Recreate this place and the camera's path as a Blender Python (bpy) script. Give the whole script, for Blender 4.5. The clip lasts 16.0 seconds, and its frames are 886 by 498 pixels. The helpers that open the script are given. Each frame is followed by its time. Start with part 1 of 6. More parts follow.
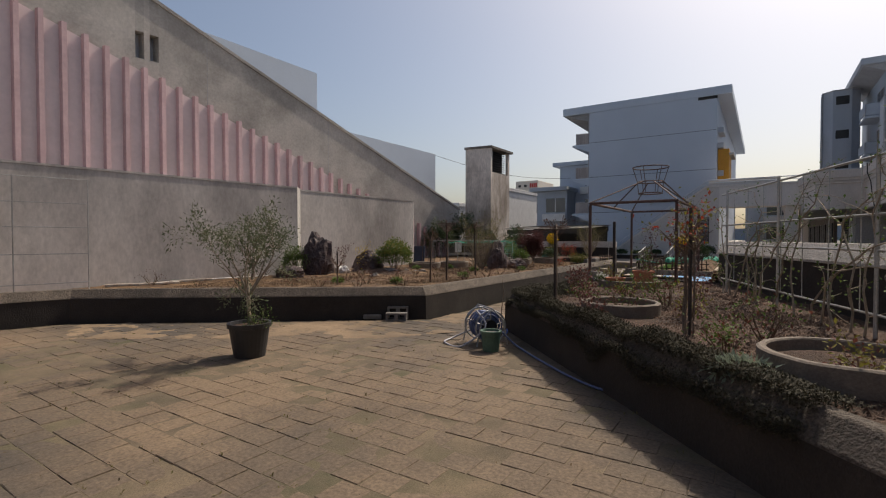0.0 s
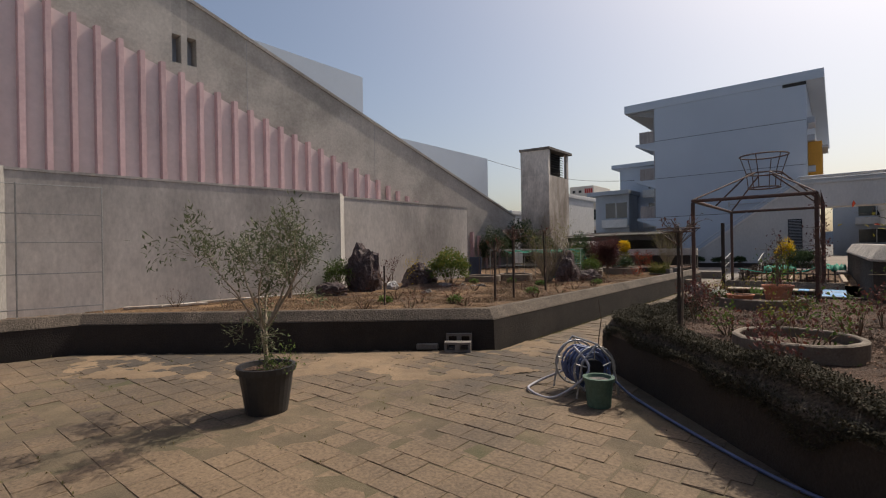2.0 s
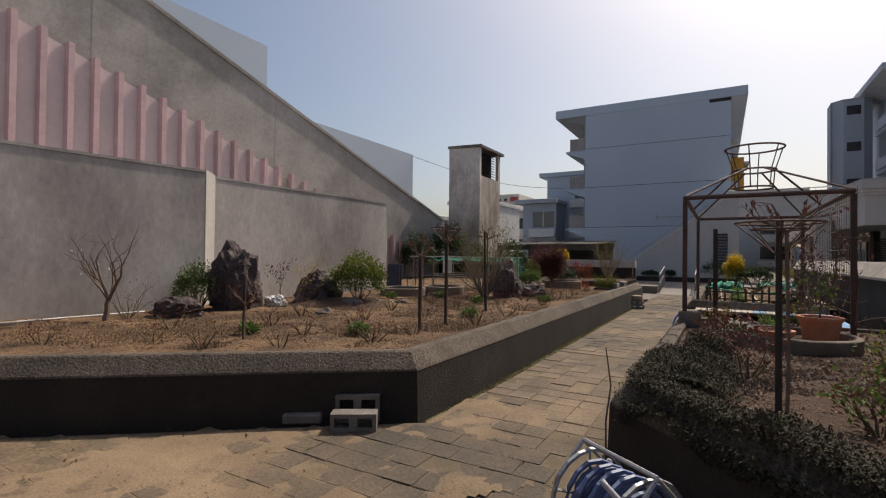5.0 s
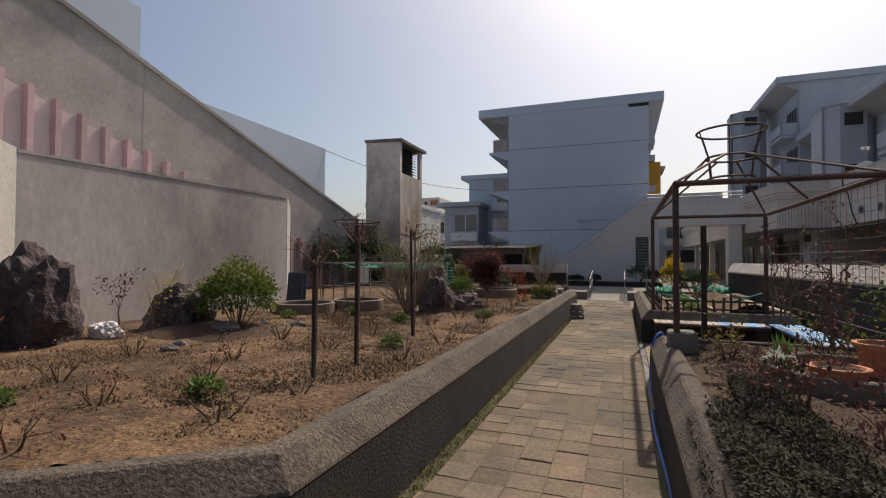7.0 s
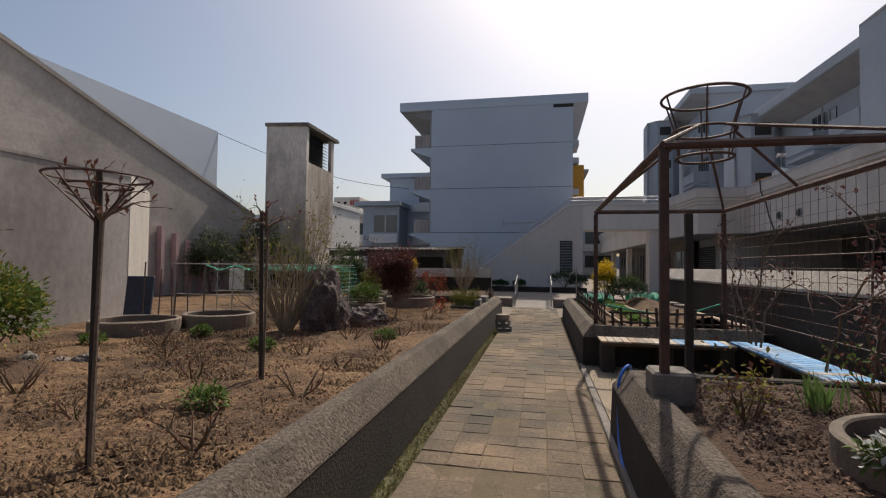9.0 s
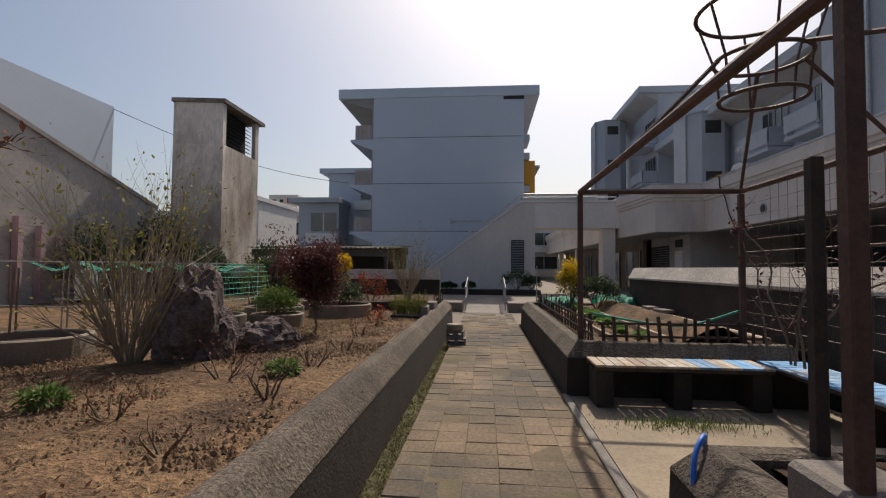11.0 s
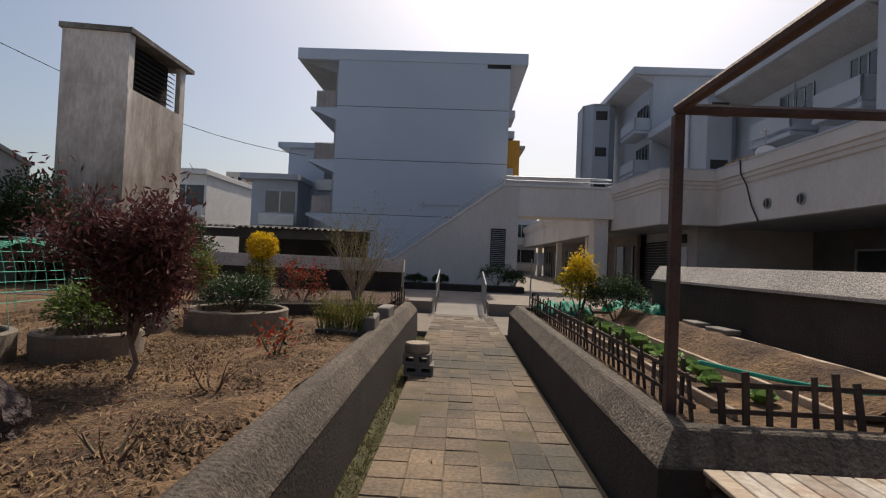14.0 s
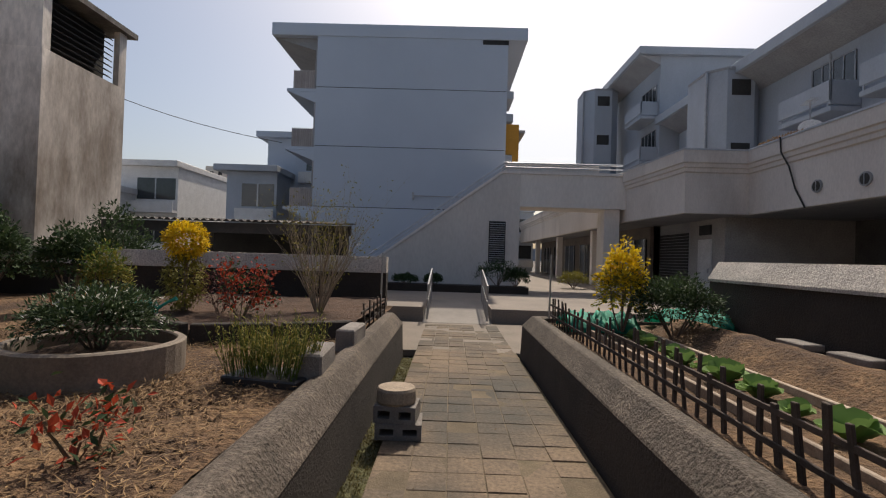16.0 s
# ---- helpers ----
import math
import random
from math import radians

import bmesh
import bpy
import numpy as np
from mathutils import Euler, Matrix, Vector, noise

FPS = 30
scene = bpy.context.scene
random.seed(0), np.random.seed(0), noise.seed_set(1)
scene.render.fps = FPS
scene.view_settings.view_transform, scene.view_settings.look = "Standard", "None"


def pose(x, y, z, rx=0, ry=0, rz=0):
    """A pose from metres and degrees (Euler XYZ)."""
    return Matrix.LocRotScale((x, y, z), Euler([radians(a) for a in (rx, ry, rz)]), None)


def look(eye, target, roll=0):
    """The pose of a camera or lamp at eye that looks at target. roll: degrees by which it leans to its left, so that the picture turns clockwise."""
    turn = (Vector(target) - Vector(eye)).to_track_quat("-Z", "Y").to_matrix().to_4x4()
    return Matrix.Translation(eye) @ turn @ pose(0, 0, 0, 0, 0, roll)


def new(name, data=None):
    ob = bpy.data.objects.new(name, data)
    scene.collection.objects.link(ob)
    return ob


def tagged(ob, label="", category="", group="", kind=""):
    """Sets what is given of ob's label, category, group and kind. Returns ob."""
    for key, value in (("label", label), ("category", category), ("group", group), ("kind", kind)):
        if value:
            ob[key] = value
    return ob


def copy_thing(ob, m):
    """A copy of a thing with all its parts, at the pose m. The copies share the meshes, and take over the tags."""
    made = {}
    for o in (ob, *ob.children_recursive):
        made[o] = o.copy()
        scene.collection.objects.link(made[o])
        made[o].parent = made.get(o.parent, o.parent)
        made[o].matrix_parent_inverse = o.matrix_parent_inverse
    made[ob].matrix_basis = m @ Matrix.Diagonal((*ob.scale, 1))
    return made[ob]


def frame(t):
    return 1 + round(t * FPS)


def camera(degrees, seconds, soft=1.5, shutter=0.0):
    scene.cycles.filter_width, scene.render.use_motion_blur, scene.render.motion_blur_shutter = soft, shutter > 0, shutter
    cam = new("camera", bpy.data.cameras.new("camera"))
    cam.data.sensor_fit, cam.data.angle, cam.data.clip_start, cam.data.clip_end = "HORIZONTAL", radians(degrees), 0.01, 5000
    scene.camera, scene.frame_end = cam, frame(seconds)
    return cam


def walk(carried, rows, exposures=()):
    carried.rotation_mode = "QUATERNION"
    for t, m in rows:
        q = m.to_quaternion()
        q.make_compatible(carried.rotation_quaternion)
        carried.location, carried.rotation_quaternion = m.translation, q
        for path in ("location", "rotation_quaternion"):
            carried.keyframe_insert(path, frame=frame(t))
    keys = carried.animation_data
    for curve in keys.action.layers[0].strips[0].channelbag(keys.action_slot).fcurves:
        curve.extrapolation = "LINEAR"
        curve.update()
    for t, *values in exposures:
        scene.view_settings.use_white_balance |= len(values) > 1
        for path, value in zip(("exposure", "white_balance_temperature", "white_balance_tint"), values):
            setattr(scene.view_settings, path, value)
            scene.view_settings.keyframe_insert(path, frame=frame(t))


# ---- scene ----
cam = camera(85.2, 16.0, soft=1.15)
PATH = [
    (0, (0.668, 1.975, 1.543), (-0.437, 3.641, 1.498), 0.0),
    (0.5, (0.326, 2.249, 1.544), (-0.868, 3.853, 1.513), -0.3),
    (1, (0.015, 2.594, 1.523), (-1.266, 4.130, 1.505), -0.7),
    (1.5, (-0.307, 2.937, 1.524), (-1.613, 4.452, 1.510), -1.0),
    (2, (-0.630, 3.298, 1.533), (-1.896, 4.847, 1.533), -1.0),
    (2.5, (-0.886, 3.707, 1.519), (-2.101, 5.296, 1.530), -0.6),
    (3, (-1.183, 4.091, 1.501), (-2.358, 5.709, 1.522), -0.5),
    (3.5, (-1.487, 4.497, 1.505), (-2.613, 6.150, 1.529), -0.0),
    (4, (-1.760, 4.907, 1.496), (-2.843, 6.588, 1.520), 0.4),
    (6.5, (-3.059, 7.131, 1.531), (-3.865, 8.961, 1.572), 0.3),
    (7, (-3.278, 7.644, 1.516), (-3.978, 9.517, 1.565), 0.2),
    (7.5, (-3.353, 8.175, 1.466), (-3.941, 10.086, 1.511), 0.4),
    (8, (-3.438, 8.723, 1.454), (-3.946, 10.657, 1.499), 0.6),
    (8.5, (-3.546, 9.277, 1.453), (-4.001, 11.224, 1.507), 0.7),
    (9, (-3.593, 9.768, 1.488), (-3.992, 11.727, 1.555), 0.7),
    (9.5, (-3.719, 10.302, 1.472), (-4.077, 12.268, 1.545), 0.7),
    (10, (-3.777, 10.804, 1.448), (-4.067, 12.781, 1.531), 0.4),
    (12.5, (-4.002, 13.340, 1.414), (-4.090, 15.337, 1.478), 1.6),
    (13, (-3.994, 13.847, 1.439), (-4.071, 15.844, 1.495), 1.8),
    (13.5, (-4.024, 14.398, 1.441), (-4.104, 16.396, 1.488), 2.0),
    (14, (-3.996, 14.920, 1.423), (-4.058, 16.918, 1.466), 2.4),
    (14.5, (-3.992, 15.444, 1.423), (-4.038, 17.443, 1.462), 2.5),
    (15, (-4.018, 15.990, 1.427), (-4.050, 17.989, 1.466), 2.3),
    (15.5, (-3.986, 16.521, 1.435), (-4.012, 18.520, 1.473), 2.0),
    (16, (-4.053, 17.086, 1.424), (-4.085, 19.085, 1.455), 1.8),
]
walk(cam, [(t, look(eye, target, roll)) for t, eye, target, roll in PATH], [(0.0, 0.16, 6820, 11), (13.0, 0.16, 6820, 11), (16.0, 0.25, 6850, 11)])

# ---- light ----
world = bpy.data.worlds.new("world")
scene.world = world
world.use_nodes = True
wn = world.node_tree
sky = wn.nodes.new("ShaderNodeTexSky")
sky.sky_type = "NISHITA"
sky.sun_disc = False
SUN_EL, SUN_AZ = 51.0, 12.5
sky.sun_elevation = radians(SUN_EL)
sky.sun_rotation = radians(SUN_AZ)
sky.air_density, sky.dust_density, sky.ozone_density = 1.0, 3.3, 1.0
bgn = wn.nodes["Background"]
bgn.inputs["Strength"].default_value = 0.10
wn.links.new(sky.outputs["Color"], bgn.inputs["Color"])
sun = new("sun", bpy.data.lights.new("sun", "SUN"))
sun.data.energy, sun.data.angle, sun.data.color = 3.7, radians(0.8), (1.0, 0.93, 0.82)
sun.rotation_euler = (radians(-(90 - SUN_EL)), 0, radians(-SUN_AZ))


# ---- materials ----
def rgb(c):
    return (*c, 1.0)


def mat(name, a, b, rough=0.8, scale=3.0, fine=40.0, bump=0.3, depth=0.01, c=None, cover=0.5, metal=0.0, spread=0.12, stretch=(1, 1, 1), spec=0.4, grain=0.2, patch=0.37):
    """Two-colour noise at a coarse and a fine scale, an optional third colour in stains, and a fine relief."""
    m = bpy.data.materials.new(name)
    m.use_nodes = True
    nt = m.node_tree
    p = nt.nodes["Principled BSDF"]
    co = nt.nodes.new("ShaderNodeNewGeometry")
    mp = nt.nodes.new("ShaderNodeMapping")
    mp.inputs["Scale"].default_value = stretch
    nt.links.new(co.outputs["Position"], mp.inputs["Vector"])

    def tex(sc, det):
        n = nt.nodes.new("ShaderNodeTexNoise")
        n.inputs["Scale"].default_value = sc
        n.inputs["Detail"].default_value = det
        n.inputs["Roughness"].default_value = 0.65
        nt.links.new(mp.outputs["Vector"], n.inputs["Vector"])
        return n

    def ramp(n, lo, hi):
        r = nt.nodes.new("ShaderNodeMapRange")
        r.inputs["From Min"].default_value, r.inputs["From Max"].default_value = lo, hi
        nt.links.new(n.outputs["Fac"], r.inputs["Value"])
        return r

    def mix(f, x, y):
        q = nt.nodes.new("ShaderNodeMix")
        q.data_type = "RGBA"
        nt.links.new(f, q.inputs["Factor"])
        for k, v in ((6, x), (7, y)):
            if isinstance(v, tuple):
                q.inputs[k].default_value = rgb(v)
            else:
                nt.links.new(v, q.inputs[k])
        return q.outputs[2]

    big, small = tex(scale, 6), tex(fine, 4)
    col = mix(ramp(big, 0.35, 0.65).outputs["Result"], a, b)
    if c:
        st = tex(scale * patch, 7)
        col = mix(ramp(st, 0.94 - cover, 1.16 - cover).outputs["Result"], col, c)
    info = nt.nodes.new("ShaderNodeObjectInfo")
    hsv = nt.nodes.new("ShaderNodeHueSaturation")
    vr = nt.nodes.new("ShaderNodeMapRange")
    vr.inputs["To Min"].default_value, vr.inputs["To Max"].default_value = 1 - spread, 1 + spread
    nt.links.new(info.outputs["Random"], vr.inputs["Value"])
    fr = nt.nodes.new("ShaderNodeMapRange")
    fr.inputs["From Min"].default_value, fr.inputs["From Max"].default_value = 0.3, 0.7
    fr.inputs["To Min"].default_value, fr.inputs["To Max"].default_value = 1 - grain, 1 + grain
    nt.links.new(small.outputs["Fac"], fr.inputs["Value"])
    mu = nt.nodes.new("ShaderNodeMath")
    mu.operation = "MULTIPLY"
    nt.links.new(vr.outputs["Result"], mu.inputs[0])
    nt.links.new(fr.outputs["Result"], mu.inputs[1])
    nt.links.new(mu.outputs[0], hsv.inputs["Value"])
    nt.links.new(col, hsv.inputs["Color"])
    nt.links.new(hsv.outputs["Color"], p.inputs["Base Color"])
    p.inputs["Roughness"].default_value = rough
    p.inputs["Metallic"].default_value = metal
    p.inputs["Specular IOR Level"].default_value = spec
    if bump:
        bn = nt.nodes.new("ShaderNodeBump")
        bn.inputs["Strength"].default_value = bump
        bn.inputs["Distance"].default_value = depth
        nt.links.new(small.outputs["Fac"], bn.inputs["Height"])
        nt.links.new(bn.outputs["Normal"], p.inputs["Normal"])
    return m


def leaf_mat(name, a, b, trans=0.25, rough=0.75):
    """Leaves that let some light through, each clump of its own shade."""
    m = bpy.data.materials.new(name)
    m.use_nodes = True
    nt = m.node_tree
    p = nt.nodes["Principled BSDF"]
    g = nt.nodes.new("ShaderNodeNewGeometry")
    q = nt.nodes.new("ShaderNodeMix")
    q.data_type = "RGBA"
    nt.links.new(g.outputs["Random Per Island"], q.inputs["Factor"])
    q.inputs[6].default_value, q.inputs[7].default_value = rgb(a), rgb(b)
    nt.links.new(q.outputs[2], p.inputs["Base Color"])
    p.inputs["Roughness"].default_value = rough
    p.inputs["Specular IOR Level"].default_value = 0.3
    t = nt.nodes.new("ShaderNodeBsdfTranslucent")
    nt.links.new(q.outputs[2], t.inputs["Color"])
    mx = nt.nodes.new("ShaderNodeMixShader")
    mx.inputs["Fac"].default_value = trans
    nt.links.new(p.outputs["BSDF"], mx.inputs[1])
    nt.links.new(t.outputs["BSDF"], mx.inputs[2])
    nt.links.new(mx.outputs["Shader"], nt.nodes["Material Output"].inputs["Surface"])
    return m


CONC = mat("weathered_concrete", (0.50, 0.455, 0.41), (0.38, 0.345, 0.31), 0.9, 0.7, 12, 0.25, 0.006, c=(0.225, 0.205, 0.185), cover=0.50, grain=0.12)
CONC_LOW = mat("garden_wall_concrete", (0.60, 0.55, 0.505), (0.47, 0.43, 0.395), 0.9, 0.9, 14, 0.25, 0.006, c=(0.27, 0.245, 0.225), cover=0.50, grain=0.13, stretch=(1, 1, 0.5))
CONC_TOWER = mat("stained_tower_concrete", (0.80, 0.725, 0.65), (0.66, 0.59, 0.53), 0.9, 1.3, 14, 0.3, 0.008, c=(0.26, 0.21, 0.17), cover=0.52, grain=0.16, stretch=(1, 1, 0.35))
# bed walls and their coping are one concrete; shaded faces are painted darker
BEDWALL = mat("shade_dark_aggregate", (0.046, 0.036, 0.030), (0.028, 0.0225, 0.019), 0.9, 1.6, 45, 0.8, 0.015, c=(0.062, 0.054, 0.046), cover=0.36)
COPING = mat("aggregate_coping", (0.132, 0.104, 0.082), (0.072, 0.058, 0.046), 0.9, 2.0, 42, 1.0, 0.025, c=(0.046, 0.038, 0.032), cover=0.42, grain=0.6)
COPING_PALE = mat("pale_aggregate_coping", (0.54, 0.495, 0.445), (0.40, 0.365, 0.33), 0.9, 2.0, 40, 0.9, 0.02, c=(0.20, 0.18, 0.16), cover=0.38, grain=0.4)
PAVER = mat("paving_brick", (0.215, 0.151, 0.096), (0.138, 0.097, 0.063), 0.88, 0.7, 34, 0.5, 0.008, c=(0.065, 0.054, 0.044), cover=0.52, spread=0.20, patch=0.4, grain=0.36)
PAVER_WALK = mat("stained_walkway_brick", (0.185, 0.131, 0.085), (0.120, 0.086, 0.058), 0.88, 0.9, 34, 0.5, 0.008, c=(0.062, 0.055, 0.044), cover=0.52, spread=0.20, patch=0.5, grain=0.36)
JOINT = mat("sandy_joint", (0.155, 0.115, 0.074), (0.085, 0.067, 0.044), 0.95, 1.6, 80, 0.5, 0.01, c=(0.055, 0.058, 0.026), cover=0.45)
SOIL = mat("sandy_soil", (0.215, 0.128, 0.066), (0.122, 0.073, 0.039), 0.98, 1.9, 24, 1.0, 0.05, c=(0.055, 0.031, 0.019), cover=0.52, grain=0.5, patch=0.7)
SOIL_DARK = mat("reddish_soil", (0.105, 0.060, 0.038), (0.060, 0.035, 0.023), 0.98, 1.6, 40, 1.0, 0.04, c=(0.042, 0.025, 0.017), cover=0.46, grain=0.4)
CLOD = mat("soil_clod", (0.19, 0.118, 0.064), (0.095, 0.057, 0.032), 0.98, 3, 60, 0.5, 0.01)
MOSS = mat("mossy_gutter", (0.10, 0.10, 0.04), (0.06, 0.055, 0.03), 0.95, 6, 60, 0.8, 0.02, c=(0.16, 0.15, 0.10), cover=0.35)
PINK = mat("faded_pink_metal", (0.66, 0.54, 0.535), (0.58, 0.475, 0.47), 0.7, 0.6, 6, 0.05, 0.003, c=(0.48, 0.42, 0.40), cover=0.42, grain=0.05)
PINK_RIB = mat("pink_rib", (0.54, 0.375, 0.385), (0.46, 0.315, 0.325), 0.6, 1.2, 8, 0.05, 0.003, grain=0.08)
BLUE = mat("pale_blue_render", (0.50, 0.555, 0.635), (0.465, 0.52, 0.60), 0.85, 0.35, 22, 0.12, 0.004, c=(0.43, 0.48, 0.555), cover=0.36, spread=0.03, grain=0.04)
BLUE_GREY = mat("blue_grey_render", (0.44, 0.47, 0.52), (0.37, 0.40, 0.445), 0.85, 0.4, 22, 0.12, 0.004, c=(0.30, 0.31, 0.33), cover=0.42, spread=0.04, grain=0.06, stretch=(1, 1, 0.5))
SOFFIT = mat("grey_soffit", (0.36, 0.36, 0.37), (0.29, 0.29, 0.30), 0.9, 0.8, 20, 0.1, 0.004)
FASCIA = mat("off_white_fascia", (0.72, 0.66, 0.61), (0.63, 0.575, 0.535), 0.85, 0.6, 24, 0.12, 0.004, c=(0.42, 0.37, 0.33), cover=0.42, stretch=(1, 1, 0.4), grain=0.08)
STAIRW = mat("stair_wall_render", (0.76, 0.715, 0.67), (0.68, 0.635, 0.595), 0.88, 0.6, 12, 0.12, 0.004, c=(0.52, 0.485, 0.45), cover=0.40, stretch=(1, 1, 0.4), grain=0.06)
DARK = mat("dark_recess", (0.05, 0.048, 0.046), (0.03, 0.029, 0.028), 0.8, 1, 20, 0.1)
GLASS = mat("dark_window_glass", (0.035, 0.04, 0.045), (0.025, 0.028, 0.032), 0.12, 1, 10, 0.0, spec=0.7)
WHITE = mat("white_paint", (0.72, 0.70, 0.68), (0.62, 0.60, 0.58), 0.6, 3, 30, 0.1)
CREAM = mat("cream_render", (0.62, 0.57, 0.50), (0.55, 0.50, 0.44), 0.85, 0.5, 20, 0.1)
RUST = mat("rusty_brown_paint", (0.115, 0.062, 0.048), (0.065, 0.036, 0.030), 0.65, 5, 60, 0.5, 0.006, c=(0.17, 0.08, 0.045), cover=0.36)
PIPE = mat("galvanised_pipe", (0.48, 0.47, 0.45), (0.36, 0.35, 0.33), 0.45, 6, 60, 0.2, 0.003, metal=0.5)
STEEL = mat("grey_steel", (0.42, 0.42, 0.43), (0.33, 0.33, 0.34), 0.45, 5, 50, 0.1, metal=0.6)
ALU = mat("aluminium_cap", (0.62, 0.65, 0.70), (0.52, 0.55, 0.60), 0.4, 4, 40, 0.1, metal=0.4)
WOOD = mat("weathered_wood", (0.42, 0.34, 0.26), (0.30, 0.225, 0.16), 0.85, 4, 30, 0.5, 0.008, c=(0.20, 0.14, 0.10), cover=0.42, spread=0.3, stretch=(0.4, 3, 3))
WOOD_BLUE = mat("peeling_blue_wood", (0.09, 0.26, 0.50), (0.13, 0.33, 0.58), 0.7, 4, 30, 0.5, 0.008, c=(0.40, 0.38, 0.36), cover=0.46, spread=0.25)
DARKWOOD = mat("dark_fence_wood", (0.085, 0.06, 0.045), (0.05, 0.036, 0.028), 0.85, 6, 60, 0.6, 0.008, spread=0.3)
STAKE = mat("black_stake", (0.06, 0.045, 0.038), (0.035, 0.028, 0.025), 0.8, 8, 60, 0.5, 0.006)
BARK = mat("grey_brown_bark", (0.20, 0.15, 0.115), (0.13, 0.095, 0.072), 0.9, 9, 70, 0.8, 0.01)
BARK_PALE = mat("pale_bark", (0.36, 0.30, 0.23), (0.26, 0.21, 0.155), 0.9, 9, 70, 0.8, 0.01)
THORN = mat("rose_cane", (0.17, 0.085, 0.06), (0.11, 0.10, 0.05), 0.8, 9, 70, 0.5, 0.008)
ROCK = mat("purple_grey_rock", (0.125, 0.088, 0.085), (0.055, 0.041, 0.042), 0.85, 3.5, 22, 1.0, 0.06, c=(0.25, 0.215, 0.20), cover=0.40, grain=0.4)
ROCK_GREY = mat("grey_rock", (0.26, 0.235, 0.215), (0.15, 0.135, 0.125), 0.9, 3.0, 35, 0.9, 0.04)
RINGC = mat("concrete_ring", (0.21, 0.172, 0.138), (0.145, 0.117, 0.093), 0.9, 3.0, 50, 0.5, 0.01, c=(0.09, 0.073, 0.058), cover=0.42)
BLOCK = mat("concrete_block", (0.22, 0.197, 0.178), (0.15, 0.133, 0.12), 0.92, 5, 70, 0.7, 0.01)
BLACKPL = mat("black_plastic", (0.025, 0.024, 0.026), (0.018, 0.018, 0.02), 0.5, 5, 30, 0.1, spec=0.5)
TERRA = mat("terracotta", (0.50, 0.205, 0.115), (0.40, 0.155, 0.085), 0.85, 5, 40, 0.3, 0.005, c=(0.46, 0.30, 0.23), cover=0.36)
GREENPL = mat("green_plastic", (0.085, 0.15, 0.11), (0.065, 0.12, 0.088), 0.6, 4, 30, 0.1)
TEAL = mat("teal_net", (0.03, 0.36, 0.25), (0.02, 0.27, 0.19), 0.7, 5, 40, 0.2)
HOSE = mat("blue_hose", (0.12, 0.16, 0.30), (0.09, 0.12, 0.24), 0.5, 5, 40, 0.1)
HOSE_BRIGHT = mat("bright_blue_hose", (0.03, 0.15, 0.55), (0.02, 0.12, 0.48), 0.45, 5, 40, 0.1)
HOSE_GREY = mat("grey_hose", (0.42, 0.41, 0.44), (0.34, 0.33, 0.37), 0.5, 5, 40, 0.1)
YELLOWP = mat("ochre_panel", (0.55, 0.28, 0.04), (0.48, 0.24, 0.035), 0.7, 2, 20, 0.1)
BALC = mat("balcony_slats", (0.47, 0.42, 0.40), (0.38, 0.335, 0.32), 0.8, 3, 30, 0.2)
CORRUG = mat("brown_corrugated", (0.075, 0.065, 0.06), (0.05, 0.044, 0.042), 0.6, 3, 30, 0.2)
GROUND = mat("grey_ground", (0.13, 0.118, 0.105), (0.09, 0.082, 0.074), 0.95, 0.5, 20, 0.4, 0.02)
RED = mat("red_letters", (0.55, 0.04, 0.03), (0.48, 0.03, 0.03), 0.6, 3, 20, 0.0)
# haze is painted into the hills as a pale blue-grey
HAZE = mat("haze_toned_hill", (0.30, 0.33, 0.38), (0.26, 0.29, 0.34), 1.0, 0.02, 1, 0.0)

L_OLIVE = leaf_mat("olive_leaves", (0.10, 0.12, 0.065), (0.17, 0.18, 0.10))
L_DARK = leaf_mat("dark_green_leaves", (0.028, 0.05, 0.02), (0.068, 0.105, 0.044), 0.2)
L_GREEN = leaf_mat("green_leaves", (0.07, 0.12, 0.025), (0.13, 0.18, 0.04))
L_YG = leaf_mat("yellow_green_leaves", (0.18, 0.17, 0.035), (0.26, 0.23, 0.05))
L_YELLOW = leaf_mat("yellow_leaves", (0.62, 0.42, 0.015), (0.74, 0.56, 0.03))
L_RED = leaf_mat("dark_red_leaves", (0.085, 0.035, 0.035), (0.14, 0.055, 0.05))
L_ORANGE = leaf_mat("orange_red_leaves", (0.45, 0.07, 0.03), (0.30, 0.05, 0.025))
L_HEDGE = leaf_mat("grey_green_groundcover", (0.030, 0.027, 0.017), (0.066, 0.058, 0.036), 0.1, 0.85)
L_CABBAGE = leaf_mat("cabbage_leaves", (0.11, 0.20, 0.05), (0.20, 0.31, 0.10))
L_DRY = leaf_mat("dry_leaves", (0.20, 0.12, 0.06), (0.30, 0.19, 0.09), 0.15)
L_WHITE = leaf_mat("white_petals", (0.75, 0.74, 0.68), (0.68, 0.67, 0.62))
L_PINKSH = leaf_mat("pink_shoots", (0.16, 0.055, 0.04), (0.10, 0.045, 0.03))

# ---- geometry helpers ----


def link_mesh(name, bm, material, smooth=False):
    me = bpy.data.meshes.new(name)
    bm.to_mesh(me)
    bm.free()
    me.materials.append(material)
    if smooth:
        me.polygons.foreach_set("use_smooth", [True] * len(me.polygons))
    return new(name, me)


def part(name, bm, material, parent=None, label="", smooth=False):
    ob = link_mesh(name, bm, material, smooth)
    if parent:
        ob.parent = parent
        ob.matrix_parent_inverse = parent.matrix_basis.inverted()
    if label:
        tagged(ob, label)
    return ob


def share(name, me, parent, m):
    ob = new(name, me)
    ob.parent = parent
    ob.matrix_basis = m
    return ob


